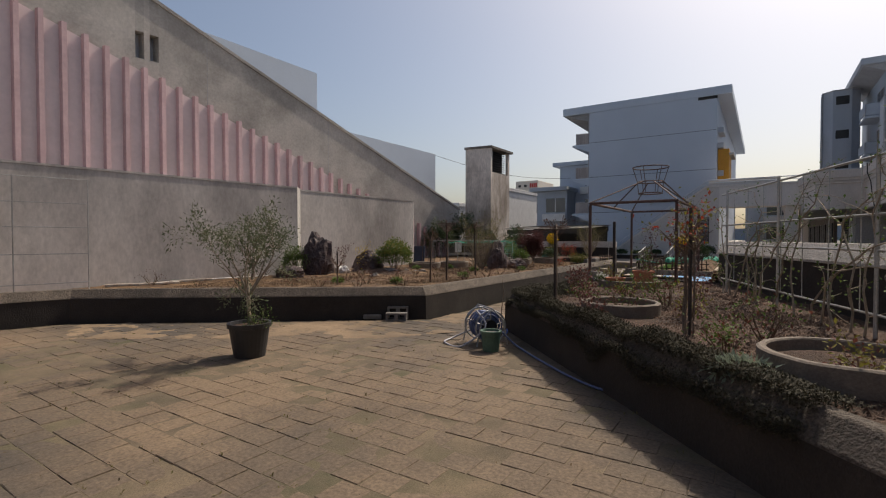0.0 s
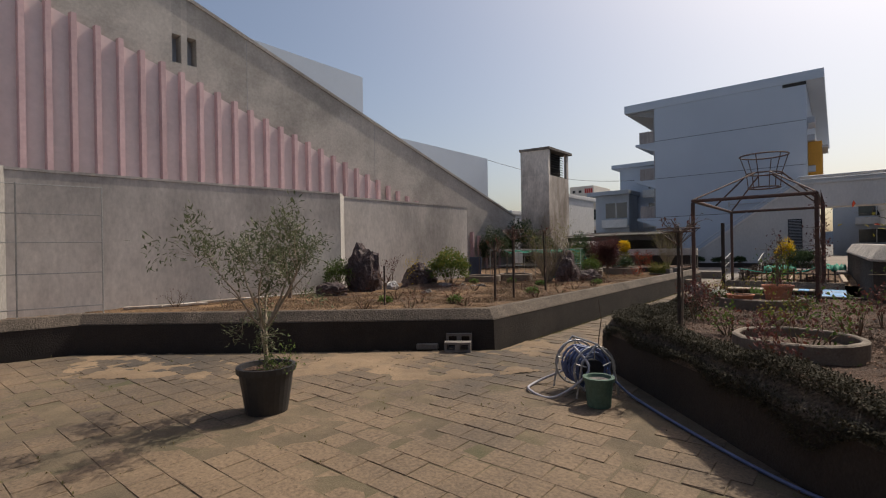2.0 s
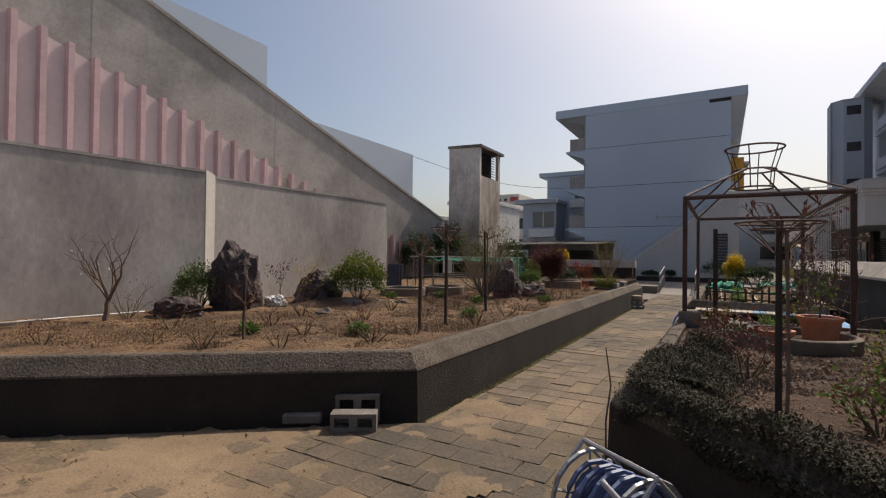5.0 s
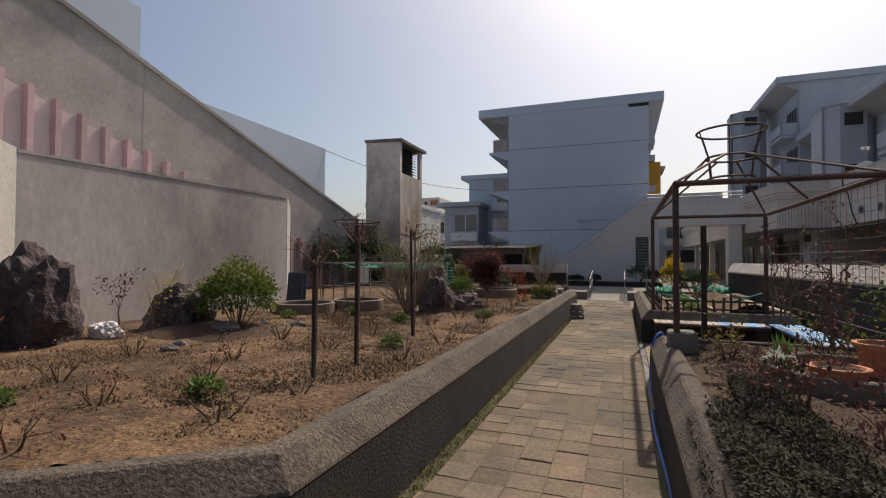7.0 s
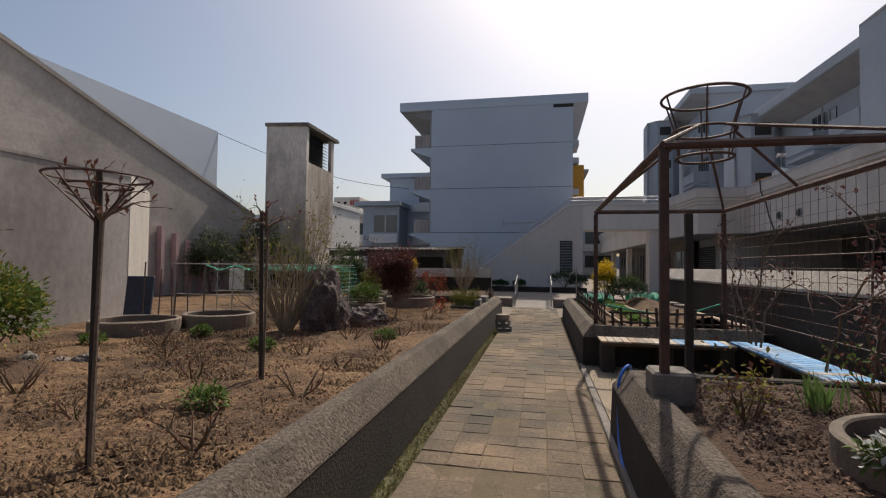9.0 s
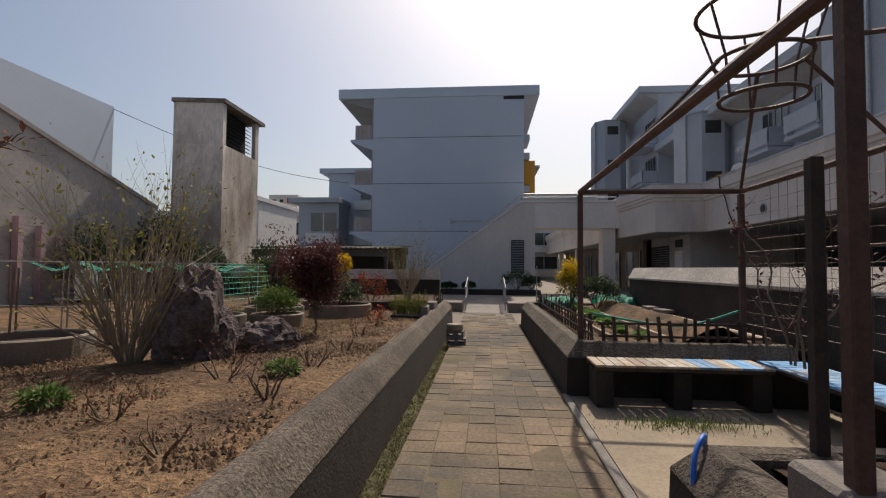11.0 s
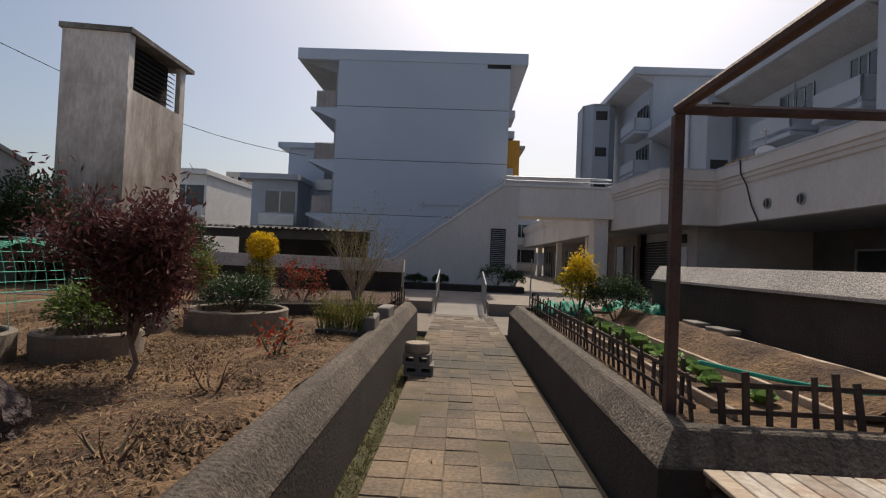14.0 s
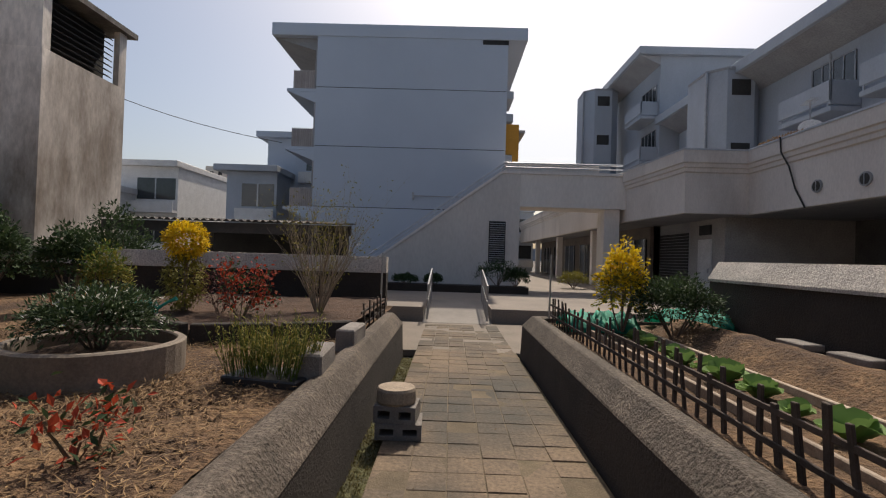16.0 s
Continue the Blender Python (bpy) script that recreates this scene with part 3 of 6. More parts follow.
g = B()
slab(g, [(big_x(-12) + 0.003, -12, 2.9), (big_x(16.6) + 0.003, 16.6, 2.9), (big_x(16.6) + 0.003, 16.6, rib_top(16.6) - 0.12), (big_x(-12) + 0.003, -12, rib_top(-12) - 0.12)], (0.012, 0, 0))
part("sheet", g, PINK, scr, "faded pink paint between the ribs")
y = 24.2
while y > -11.5:
    x = big_x(y) + 0.016
    z0 = 2.9 if y < 18.9 else 0.3
    g = B()
    slab(g, [(x, y - 0.085, z0), (x + 0.14, y - 0.06, z0), (x + 0.14, y + 0.06, z0), (x, y + 0.085, z0)], (0, 0, rib_top(y) - z0))
    part("rib", g, PINK_RIB, scr)
    y -= 0.508

# right parapet wall
PAR = [(-0.36, 24.0), (-0.15, 14.4), (2.75, 7.2), (4.9, 1.6)]
# parapet bodies take the same colour with the shade painted in
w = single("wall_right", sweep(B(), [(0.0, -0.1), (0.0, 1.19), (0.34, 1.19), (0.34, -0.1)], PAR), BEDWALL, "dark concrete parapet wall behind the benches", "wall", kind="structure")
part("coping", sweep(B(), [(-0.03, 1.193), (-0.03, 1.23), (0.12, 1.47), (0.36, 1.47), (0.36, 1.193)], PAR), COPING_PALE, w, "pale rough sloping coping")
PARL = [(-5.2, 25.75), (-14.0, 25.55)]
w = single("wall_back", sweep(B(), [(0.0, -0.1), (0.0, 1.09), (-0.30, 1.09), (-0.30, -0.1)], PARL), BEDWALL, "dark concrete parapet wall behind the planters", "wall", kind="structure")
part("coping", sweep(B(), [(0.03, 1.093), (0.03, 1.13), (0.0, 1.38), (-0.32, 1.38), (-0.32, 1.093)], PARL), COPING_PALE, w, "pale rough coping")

# concrete tower
tw = single("tower", B(), CONC_TOWER, "tall stained concrete chimney tower with a louvred opening", "tower", kind="structure")
g = B()
prism(g, [(-13.87, 26.28), (-12.31, 26.5), (-12.36, 29.0), (-13.9, 28.8)], -0.1, 5.35)
part("shaft", g, CONC_TOWER, tw)
g = B()
prism(g, [(-13.87, 26.28), (-12.33, 26.5), (-12.34, 26.72), (-13.88, 26.52)], 5.353, 6.70)
prism(g, [(-13.9, 26.5), (-13.72, 26.55), (-13.75, 28.8), (-13.93, 28.8)], 5.353, 6.70)
prism(g, [(-12.50, 28.75), (-12.36, 28.75), (-12.36, 29.0), (-12.50, 29.0)], 5.353, 6.70)
part("belfry", g, CONC_TOWER, tw)
g = B()
prism(g, [(-13.92, 26.22), (-12.24, 26.44), (-12.22, 29.22), (-13.96, 29.0)], 6.703, 6.83)
part("cap", g, mat("dark_stained_cap", (0.34, 0.30, 0.26), (0.20, 0.175, 0.15), 0.9, 3.0, 30, 0.4, 0.008, c=(0.09, 0.078, 0.066), cover=0.50), tw, "dark stained concrete cap")
for k in range(9):
    g = B()
    obox(g, 0.12, 2.1, 0.02, pose(-12.62, 27.75, 5.45 + 0.135 * k, 0, 35, 0))
    part("louvre", g, DARK, tw)
g = B()
box(g, -12.80, -12.74, 26.74, 28.74, 5.36, 6.69)
part("louvre_back", g, DARK, tw)

# ---- main apartment house ----
house = thing("apartment_building", "pale blue four-storey apartment house with overhanging roof", "apartment house", at=(-5.7, 36.7, 0), kind="structure")
FY = 37.5
for z0, z1 in ((-0.1, 0.86), (0.885, 3.39), (3.42, 5.98), (6.01, 8.50), (8.53, 10.70)):
    g = B()
    box(g, -10.02, -1.86, FY, FY + 26, z0, z1)
    part("storey_wall", g, BLUE, house)
g = B()
box(g, -9.98, -1.90, FY + 0.03, FY + 25.9, -0.1, 10.6)
part("wall_core", g, DARK, house)
g = B()
box(g, -12.0, -1.04, FY - 0.04, FY + 26.4, 10.703, 11.25, 0.02)
part("roof", g, BLUE, house)
g = B()
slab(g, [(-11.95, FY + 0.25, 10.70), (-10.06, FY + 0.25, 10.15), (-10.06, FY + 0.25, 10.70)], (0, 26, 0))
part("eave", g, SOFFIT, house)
for k, z in enumerate((8.50, 5.98, 3.39, 0.86)):
    g = B()
    box(g, -11.35, -10.025, FY + 0.2, FY + 25, z - 0.14, z, 0.01)
    slab(g, [(-11.25, FY + 0.2, z - 0.145), (-10.04, FY + 0.2, z - 0.62), (-10.04, FY + 0.2, z - 0.145)], (0, 0.18, 0))
    part("balcony_slab", g, BLUE, house)
    rail = B()
    box(rail, -11.10, -10.18, FY + 0.34, FY + 0.36, z + 0.02, z + 0.80)
    box(rail, -11.12, -11.10, FY + 0.34, FY + 6.0, z + 0.02, z + 0.80)
    rl = part("balcony_railing", rail, BALC, house, "brownish slatted balcony railing")
    sm = B()
    box(sm, -0.02, 0.02, -0.012, 0.012, 0.0, 0.84)
    me = bpy.data.meshes.new("slat")
    sm.to_mesh(me)
    sm.free()
    me.materials.append(BALC)
    for i in range(11):
        share("slat", me, rl, pose(-11.08 + i * 0.085, FY + 0.326, z + 0.0))
    b = B()
    box(b, -10.18, -10.08, FY + 0.3, FY + 2.0, z + 0.02, z + 2.0)
    part("balcony_recess", b, SOFFIT, house)
g = B()
box(g, -2.95, -1.85, FY - 0.012, FY + 0.2, 10.5, 10.69)
part("vent_slot", g, DARK, house)
g = B()
for z in (9.2, 8.2, 6.4):
    box(g, -1.86, -1.5, FY + 0.6, FY + 2.4, z - 0.8, z - 0.45, 0.02)
part("side_balcony", g, BLUE_GREY, house)
g = B()
box(g, -1.85, -1.2, FY + 0.8, FY + 3.4, 5.25, 7.35, 0.02)
part("ochre_screen", g, YELLOWP, house, "ochre yellow balcony screen")
g = B()
box(g, -1.2, -0.95, FY + 0.7, FY + 3.4, 6.95, 7.07)
part("awning", g, SOFFIT, house)
g = B()
tube(g, [(-5.7, FY - 0.12, 3.95), (-3.3, FY - 0.12, 3.95)], 0.022, 6)
box(g, -5.76, -5.68, FY - 0.14, FY, 3.8, 4.1)
part("pipe", g, STEEL, house)

# stair wall and bridge
SY = 35.1
g = B()
slab(g, [(-7.45, SY, 0.1), (-1.52, SY, 0.1), (-1.52, SY, 4.60), (-2.20, SY, 4.60), (-7.45, SY, 0.78)], (0, 0.3, 0))
st = single("stair_wall", g, STAIRW, "pale rendered stair wall with a sloping top", "stair wall", kind="structure")
g = B()
slab(g, [(-7.45, SY - 0.04, 0.783), (-2.20, SY - 0.04, 4.603), (-1.52, SY - 0.04, 4.603), (-1.52, SY - 0.04, 4.70), (-2.22, SY - 0.04, 4.70), (-7.45, SY - 0.04, 0.88)], (0, 0.4, 0))
part("cap", g, STAIRW, st)
g = B()
tube(g, [(-7.3, SY + 0.1, 1.28), (-2.12, SY + 0.1, 5.03), (2.3, SY + 0.1, 5.03)], 0.035, 6)
part("handrail", g, ALU, st, "blue-grey metal handrail")
g = B()
tube(g, [(-7.3, SY + 0.1, 1.12), (-2.12, SY + 0.1, 4.87), (2.3, SY + 0.1, 4.87)], 0.022, 6)
part("handrail", g, ALU, st)
for k in range(9):
    x = -7.1 + k * 0.6
    zz = 0.88 + (x + 7.45) * 0.727
    g = B()
    tube(g, [(x, SY + 0.1, zz), (x, SY + 0.1, zz + 0.34)], 0.015, 5)
    part("baluster", g, ALU, st)
v = B()
box(v, -2.65, -2.03, SY - 0.03, SY - 0.003, 1.22, 2.80)
vt = part("vent", v, DARK, st, "grey louvred vent")
for k in range(19):
    v = B()
    obox(v, 0.56, 0.05, 0.012, pose(-2.34, SY - 0.045, 1.27 + k * 0.08, 30, 0, 0))
    part("slat", v, SOFFIT, vt)
g = B()
box(g, -1.517, 2.5, SY, SY + 1.5, 3.38, 4.60)
br = single("bridge", g, STAIRW, "pale rendered footbridge between stair and roof deck", "footbridge", kind="structure")
g = B()
box(g, -1.517, 2.45, SY - 0.06, SY + 1.56, 4.603, 4.70)
part("cap", g, STAIRW, br)
g = B()
box(g, 1.70, 2.28, SY + 0.25, SY + 1.1, 0.28, 3.377)
part("pillar", g, STAIRW, br)
g = B()
box(g, -2.1, 1.45, SY + 0.2, SY + 1.4, 4.703, 5.02)
part("parapet", g, STAIRW, br)

# planters before the stair wall
g = B()
box(g, -7.2, -1.55, 32.4, 33.2, 0.28, 0.52)
single("planter_trough", g, BEDWALL, "long dark planter trough below the stair wall", "planter", kind="structure")

# ---- right-hand roof-deck block ----
deck = thing("deck_building", "off-white deck block with stepped fascia over a dark undercroft", "building", at=(6, 20, 0), kind="structure")
FAS = [(4.62, -8.0), (4.60, 31.25), (2.74, 31.25), (2.42, 35.0), (2.42, 62)]
FORM = [(0.0, 2.92), (0.0, 4.10), (0.05, 4.13), (0.05, 4.23), (0.10, 4.26), (0.10, 4.36), (0.15, 4.39), (0.15, 4.74), (-0.3, 4.74), (-0.3, 2.92)]
part("fascia", sweep(B(), FORM, FAS), FASCIA, deck, "stained off-white stepped fascia")
part("roof_edge", sweep(B(), [(0.17, 4.743), (0.17, 4.79), (-0.32, 4.79), (-0.32, 4.743)], FAS), ALU, deck, "metal roof edge")
g = B()
prism(g, [(4.7, -8), (4.7, 31.4), (2.85, 31.4), (2.6, 35.0), (2.6, 62), (20, 62), (20, -8)], 4.30, 4.42)
part("roof_deck", g, SOFFIT, deck)
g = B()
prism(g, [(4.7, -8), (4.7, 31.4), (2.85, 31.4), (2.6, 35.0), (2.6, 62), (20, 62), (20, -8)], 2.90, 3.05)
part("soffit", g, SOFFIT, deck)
# the shade below the deck is painted into this wall's dark colour
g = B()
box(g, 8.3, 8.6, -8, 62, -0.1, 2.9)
part("back_wall", g, mat("shade_dark_undercroft", (0.14, 0.13, 0.12), (0.09, 0.085, 0.08), 0.9, 1, 20, 0.1), deck)
for y0 in (4, 10, 16, 21.5, 26.5):
    g = B()
    box(g, 8.24, 8.296, y0, y0 + 3.6, 0.6, 2.2)
    wn_ = part("window", g, GLASS, deck, "dark wide window")
    f = B()
    for yk in (y0, y0 + 1.8, y0 + 3.55):
        box(f, 8.2, 8.238, yk, yk + 0.06, 0.6, 2.2)
    box(f, 8.2, 8.238, y0, y0 + 3.6, 2.2, 2.26)
    box(f, 8.2, 8.238, y0, y0 + 3.6, 0.55, 0.6)
    part("window_frame", f, STEEL, wn_)
# low wall with pipes on the deck roof, planted strip at its edge
L = Leaves()
r = random.Random(44)
for k in range(900):
    L.leaf(Vector((r.uniform(4.6, 5.1), r.uniform(29.4, 31.0), 4.80 + r.random() * 0.1)), rv(r) + Vector((0, 0, 0.8)), Vector((0, 0, 1)), r.uniform(0.05, 0.12), 0.03)
tagged(L.make("roof_weeds", L_DRY, deck, "dry brown weeds on the deck edge"), kind="stuff")
# shop front under the projecting deck: wall, roller shutter, white door
g = B()
box(g, 4.35, 8.3, 32.0, 32.3, -0.1, 2.9)
SHOPW = mat("grey_shop_wall", (0.40, 0.375, 0.35), (0.32, 0.30, 0.28), 0.9, 0.8, 20, 0.15, 0.004, c=(0.22, 0.20, 0.185), cover=0.42)
part("shop_wall", g, SHOPW, deck)
g = B()
box(g, 4.35, 4.6, 32.3, 34.2, -0.1, 2.9)
part("shop_wall", g, SHOPW, deck)
g = B()
box(g, 4.36, 4.52, 34.2, 36.6, -0.1, 2.9)
sh_ = part("roller_shutter", g, SOFFIT, deck, "grey slatted roller shutter")
for k in range(20):
    g = B()
    box(g, 4.325, 4.357, 34.25, 36.55, 0.35 + k * 0.11, 0.44 + k * 0.11, 0.008)
    part("slat", g, DARK, sh_)
g = B()
box(g, 4.29, 4.347, 32.7, 33.5, 0.25, 2.25, 0.008)
dr_ = part("door", g, WHITE, deck, "narrow white door")
g = B()
box(g, 4.25, 4.287, 32.78, 32.82, 1.15, 1.3)
part("handle", g, STEEL, dr_)
g = B()
box(g, 4.30, 4.347, 32.75, 33.45, 2.4, 2.72)
part("transom", g, DARK, deck)
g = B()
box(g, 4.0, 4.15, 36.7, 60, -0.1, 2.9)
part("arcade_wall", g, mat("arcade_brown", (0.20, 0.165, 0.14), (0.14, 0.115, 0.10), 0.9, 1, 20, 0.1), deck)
for k in range(6):
    g = B()
    box(g, 3.94, 3.996, 37.0 + k * 3.8, 39.4 + k * 3.8, 0.3, 2.4)
    aw = part("arcade_window", g, GLASS, deck, "dark shop window")
    g = B()
    for yk in (0.0, 1.2, 2.36):
        box(g, 3.90, 3.938, 37.0 + k * 3.8 + yk, 37.05 + k * 3.8 + yk, 0.3, 2.4)
    part("frame", g, STEEL, aw)
for y in (40.4, 48.0, 55.6):
    g = B()
    box(g, 2.75, 3.1, y, y + 0.35, 0.28, 2.9, 0.012)
    part("column", g, FASCIA, deck)
for y, z in ((28.62, 3.37), (27.28, 3.33)):
    g = B()
    tube(g, [(4.56, y, z), (4.64, y, z)], 0.155, 20)
    h_ = part("vent_hole", g, STEEL, deck, "round metal vent")
    g = B()
    tube(g, [(4.552, y, z), (4.56, y, z)], 0.12, 20)
    part("opening", g, DARK, h_)
    g = B()
    box(g, 4.54, 4.551, y - 0.012, y + 0.012, z - 0.12, z + 0.12)
    part("bar", g, STEEL, h_)
g = B()
tube(g, [(4.42, 29.7, 4.8), (4.42, 29.66, 4.4), (4.52, 29.5, 4.0), (4.55, 29.3, 3.4), (4.58, 29.0, 2.9)], 0.022, 5)
part("cable", g, DARK, deck, "black hanging cable")
for y in (10.0, 17.5, 24.9):
    g = B()
    box(g, 4.612, 4.65, y, y + 0.014, 2.93, 4.1)
    part("joint", g, SOFFIT, deck)

# upper apartment rows behind the deck


def stair_tower(house, x, y, w, z0, z1, drop=1.0, tall=0.62):
    c = w * 0.25
    g = B()
    prism(g, [(x, y + c), (x + c, y), (x + w - c, y), (x + w, y + c), (x + w, y + w), (x, y + w)], z0, z1)
    t = part("stair_tower", g, BLUE_GREY, house, "blue-grey faceted stair tower")
    g = B()
    prism(g, [(x - 0.05, y + c), (x + c, y - 0.05), (x + w - c, y - 0.05), (x + w + 0.05, y + c), (x + w, y + w), (x, y + w)], z1 + 0.003, z1 + 0.1)
    part("cap", g, SOFFIT, t)
    z = z1 - drop
    while z > z0 + 0.3:
        g = B()
        box(g, x + w * 0.33, x + w * 0.68, y - 0.012, y + 0.1, z, z + tall)
        part("window", g, DARK, t)
        z -= 2.5
    g = B()
    tube(g, [(x - 0.05, y + c - 0.05, z0), (x - 0.05, y + c - 0.05, z1)], 0.055, 8)
    part("drainpipe", g, STEEL, t)


def apartment_row(name, label, x, y0, y1, z1, balconies, roof_z):
    h = thing(name, label, "apartment house", at=(x, y0, 4.4), kind="structure")
    g = B()
    box(g, x, x + 9, y0, y1, 4.425, roof_z)
    part("wall", g, BLUE_GREY, h)
    g = B()
    box(g, x - 1.25, x + 9.3, y0 - 0.25, y1 + 0.2, roof_z + 0.003, roof_z + 0.42, 0.02)
    part("roof", g, BLUE_GREY, h)
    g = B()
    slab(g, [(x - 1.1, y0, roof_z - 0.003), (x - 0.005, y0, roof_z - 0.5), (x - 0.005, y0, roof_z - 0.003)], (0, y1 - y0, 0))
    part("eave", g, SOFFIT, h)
    for (by, bz, blen) in balconies:
        g = B()
        box(g, x - 0.95, x - 0.005, by, by + blen, bz, bz + 0.16, 0.02)
        box(g, x - 0.95, x - 0.88, by, by + blen, bz + 0.30, bz + 0.95, 0.02)
        box(g, x - 0.93, x - 0.9, by + 0.1, by + 0.16, bz + 0.1, bz + 0.4)
        box(g, x - 0.93, x - 0.9, by + blen - 0.16, by + blen - 0.1, bz + 0.1, bz + 0.4)
        box(g, x - 0.95, x - 0.005, by, by + 0.07, bz + 0.2, bz + 0.95, 0.02)
        b = part("balcony", g, BLUE_GREY, h, "pale solid balcony")
        g = B()
        box(g, x - 0.03, x - 0.004, by + 0.2, by + blen - 0.3, bz + 0.9, bz + 1.95)
        w = part("window", g, GLASS, h)
        g = B()
        for k in range(5):
            box(g, x - 0.05, x - 0.032, by + 0.2 + k * (blen - 0.55) / 4, by + 0.25 + k * (blen - 0.55) / 4, bz + 0.9, bz + 1.95)
        box(g, x - 0.05, x - 0.032, by + 0.2, by + blen - 0.3, bz + 1.95, bz + 2.0)
        part("frame", g, STEEL, w)
    return h


h1 = apartment_row("apartment_row_far", "blue-grey apartment row with solid balconies", 7.1, 43.4, 52.0, 13, [(43.6, 9.35, 2.5), (43.6, 6.85, 2.5)], 12.75)
stair_tower(h1, 4.35, 48.0, 2.2, 4.425, 12.4)
h2 = apartment_row("apartment_row_middle", "blue-grey apartment row with solid balconies", 8.1, 28.3, 43.2, 10, [(31.6, 6.15, 2.3), (28.7, 6.2, 1.9)], 8.95)
stair_tower(h2, 6.05, 36.0, 2.1, 4.425, 9.1)
h3 = apartment_row("apartment_row_near", "blue-grey apartment row with dark downpipes", 8.1, 6.0, 27.8, 10, [(19.0, 6.2, 2.6), (14.0, 6.2, 2.6)], 8.95)
stair_tower(h3, 6.3, 24.8, 2.4, 4.425, 9.2, 1.55, 0.9)
stair_tower(h3, 6.3, 15.0, 2.4, 4.425, 9.2, 1.55, 0.9)
for y0, z0 in ((29.1, 7.7), (33.0, 7.7)):
    g = B()
    tube(g, [(8.06, y0 - 0.2, 4.5), (8.06, y0 - 0.2, 8.4)], 0.03, 6)
    part("drainpipe", g, STEEL, h2)

# far left buildings
g = B()
box(g, -27, -18.2, 4.0, 18.9, -0.1, 9.86)
single("blue_block", g, BLUE, "pale blue building block above the tall wall", "building", kind="structure")
g = B()
box(g, -26, -16.4, 19.2, 26.85, -0.1, 6.77)
single("blue_block_low", g, BLUE, "pale blue building block behind the tall wall", "building", kind="structure")


def far_house(name, label, x0, x1, y0, y1, z1, wall_m, storeys, eave=0.6, open_side=True):
    h = thing(name, label, "building", at=((x0 + x1) / 2, y0, 0), kind="structure")
    g = B()
    box(g, x0 + eave, x1 - eave * 0.2, y0, y1, -0.1, z1 - 0.35)
    part("wall", g, wall_m, h)
    g = B()
    box(g, x0, x1, y0 - 0.4, y1 + 0.4, z1 - 0.347, z1, 0.02)
    part("roof", g, wall_m, h)
    for k in range(storeys):
        z = z1 - 0.5 - 2.5 * (k + 1)
        g = B()
        box(g, x1 - eave * 0.2 - (x1 - x0) * 0.55, x1 - eave * 0.2 - 0.15, y0 - 0.015, y0 + 0.3, z + 0.75, z + 2.0)
        w = part("window", g, GLASS, h)
        g = B()
        box(g, x1 - eave * 0.2 - (x1 - x0) * 0.6, x1 - eave * 0.2, y0 - 0.5, y0 - 0.02, z - 0.05, z + 0.10)
        box(g, x1 - eave * 0.2 - (x1 - x0) * 0.6, x1 - eave * 0.2, y0 - 0.5, y0 - 0.44, z + 0.10, z + 0.6)
        part("balcony", g, WHITE, h)
        g = B()
        xm = x1 - eave * 0.2 - (x1 - x0) * 0.3
        box(g, xm - 0.04, xm + 0.04, y0 - 0.03, y0 - 0.017, z + 0.75, z + 2.0)
        part("mullion", g, STEEL, w)
    return h


far_house("apartment_building_far", "pale blue apartment house in the distance", -15.9, -9.0, 46.0, 60, 8.6, BLUE, 3)
far_house("balcony_house", "pale blue-grey house with open balconies", -17.1, -13.6, 43.4, 45.6, 6.1, BLUE_GREY, 2)
far_house("white_house", "pale house with a flat overhanging roof", -24.4, -20.0, 45, 52, 6.5, WHITE, 2)
h = far_house("cream_building", "cream building with a roof housing and red sign", -32, -22.5, 60, 70, 7.0, CREAM, 2, 0.3)
g = B()
box(g, -26.6, -23.5, 60.5, 66, 6.9, 9.0, 0.02)
part("roof_housing", g, CREAM, h)
g = B()
for k in range(4):
    box(g, -24.6 + k * 0.26, -24.42 + k * 0.26, 60.44, 60.49, 8.1, 8.65)
part("sign", g, RED, h, "red sign bars")
g = B()
for x in (-26.2, -25.4):
    box(g, x, x + 0.35, 60.46, 60.49, 8.2, 8.5)
part("small_window", g, DARK, h)
far_house("flat_building", "low white flat-roofed building", -36, -22.5, 40, 46, 4.8, WHITE, 1)
far_house("plaza_building", "pale building closing the plaza", -1.2, 3.8, 63.0, 70, 6.2, BLUE_GREY, 2, 0.3)

# shed roof behind the parapet
sh = thing("carport", "dark carport with a brown corrugated roof", "carport", at=(-9, 29, 0))
g = B()
n = 120
top = [(-12.0 + 5.0 * i / n, 2.08 + 0.03 * math.sin(i * 1.6)) for i in range(n + 1)]
a = [g.verts.new((x, 27.6, z)) for x, z in top]
b = [g.verts.new((x + 0.0, 32.0, z + 0.25)) for x, z in top]
for i in range(n):
    g.faces.new((a[i], a[i + 1], b[i + 1], b[i]))
bmesh.ops.solidify(g, geom=g.faces[:], thickness=0.012)
part("roof", g, CORRUG, sh)
g = B()
box(g, -11.9, -7.1, 27.75, 27.85, 1.80, 2.03)
part("beam", g, CORRUG, sh)
g = B()
box(g, -11.9, -7.1, 31.7, 31.8, 1.95, 2.26)
part("beam", g, CORRUG, sh)
for x in (-11.8, -9.5, -7.25):
    g = B()
    box(g, x, x + 0.1, 27.75, 27.85, -0.1, 1.80)
    part("post", g, CORRUG, sh)
# near-black sheet added for the shade at the carport's open back
g = B()
box(g, -11.8, -7.2, 31.85, 31.95, -0.1, 1.95)
part("back_panel", g, DARK, sh)

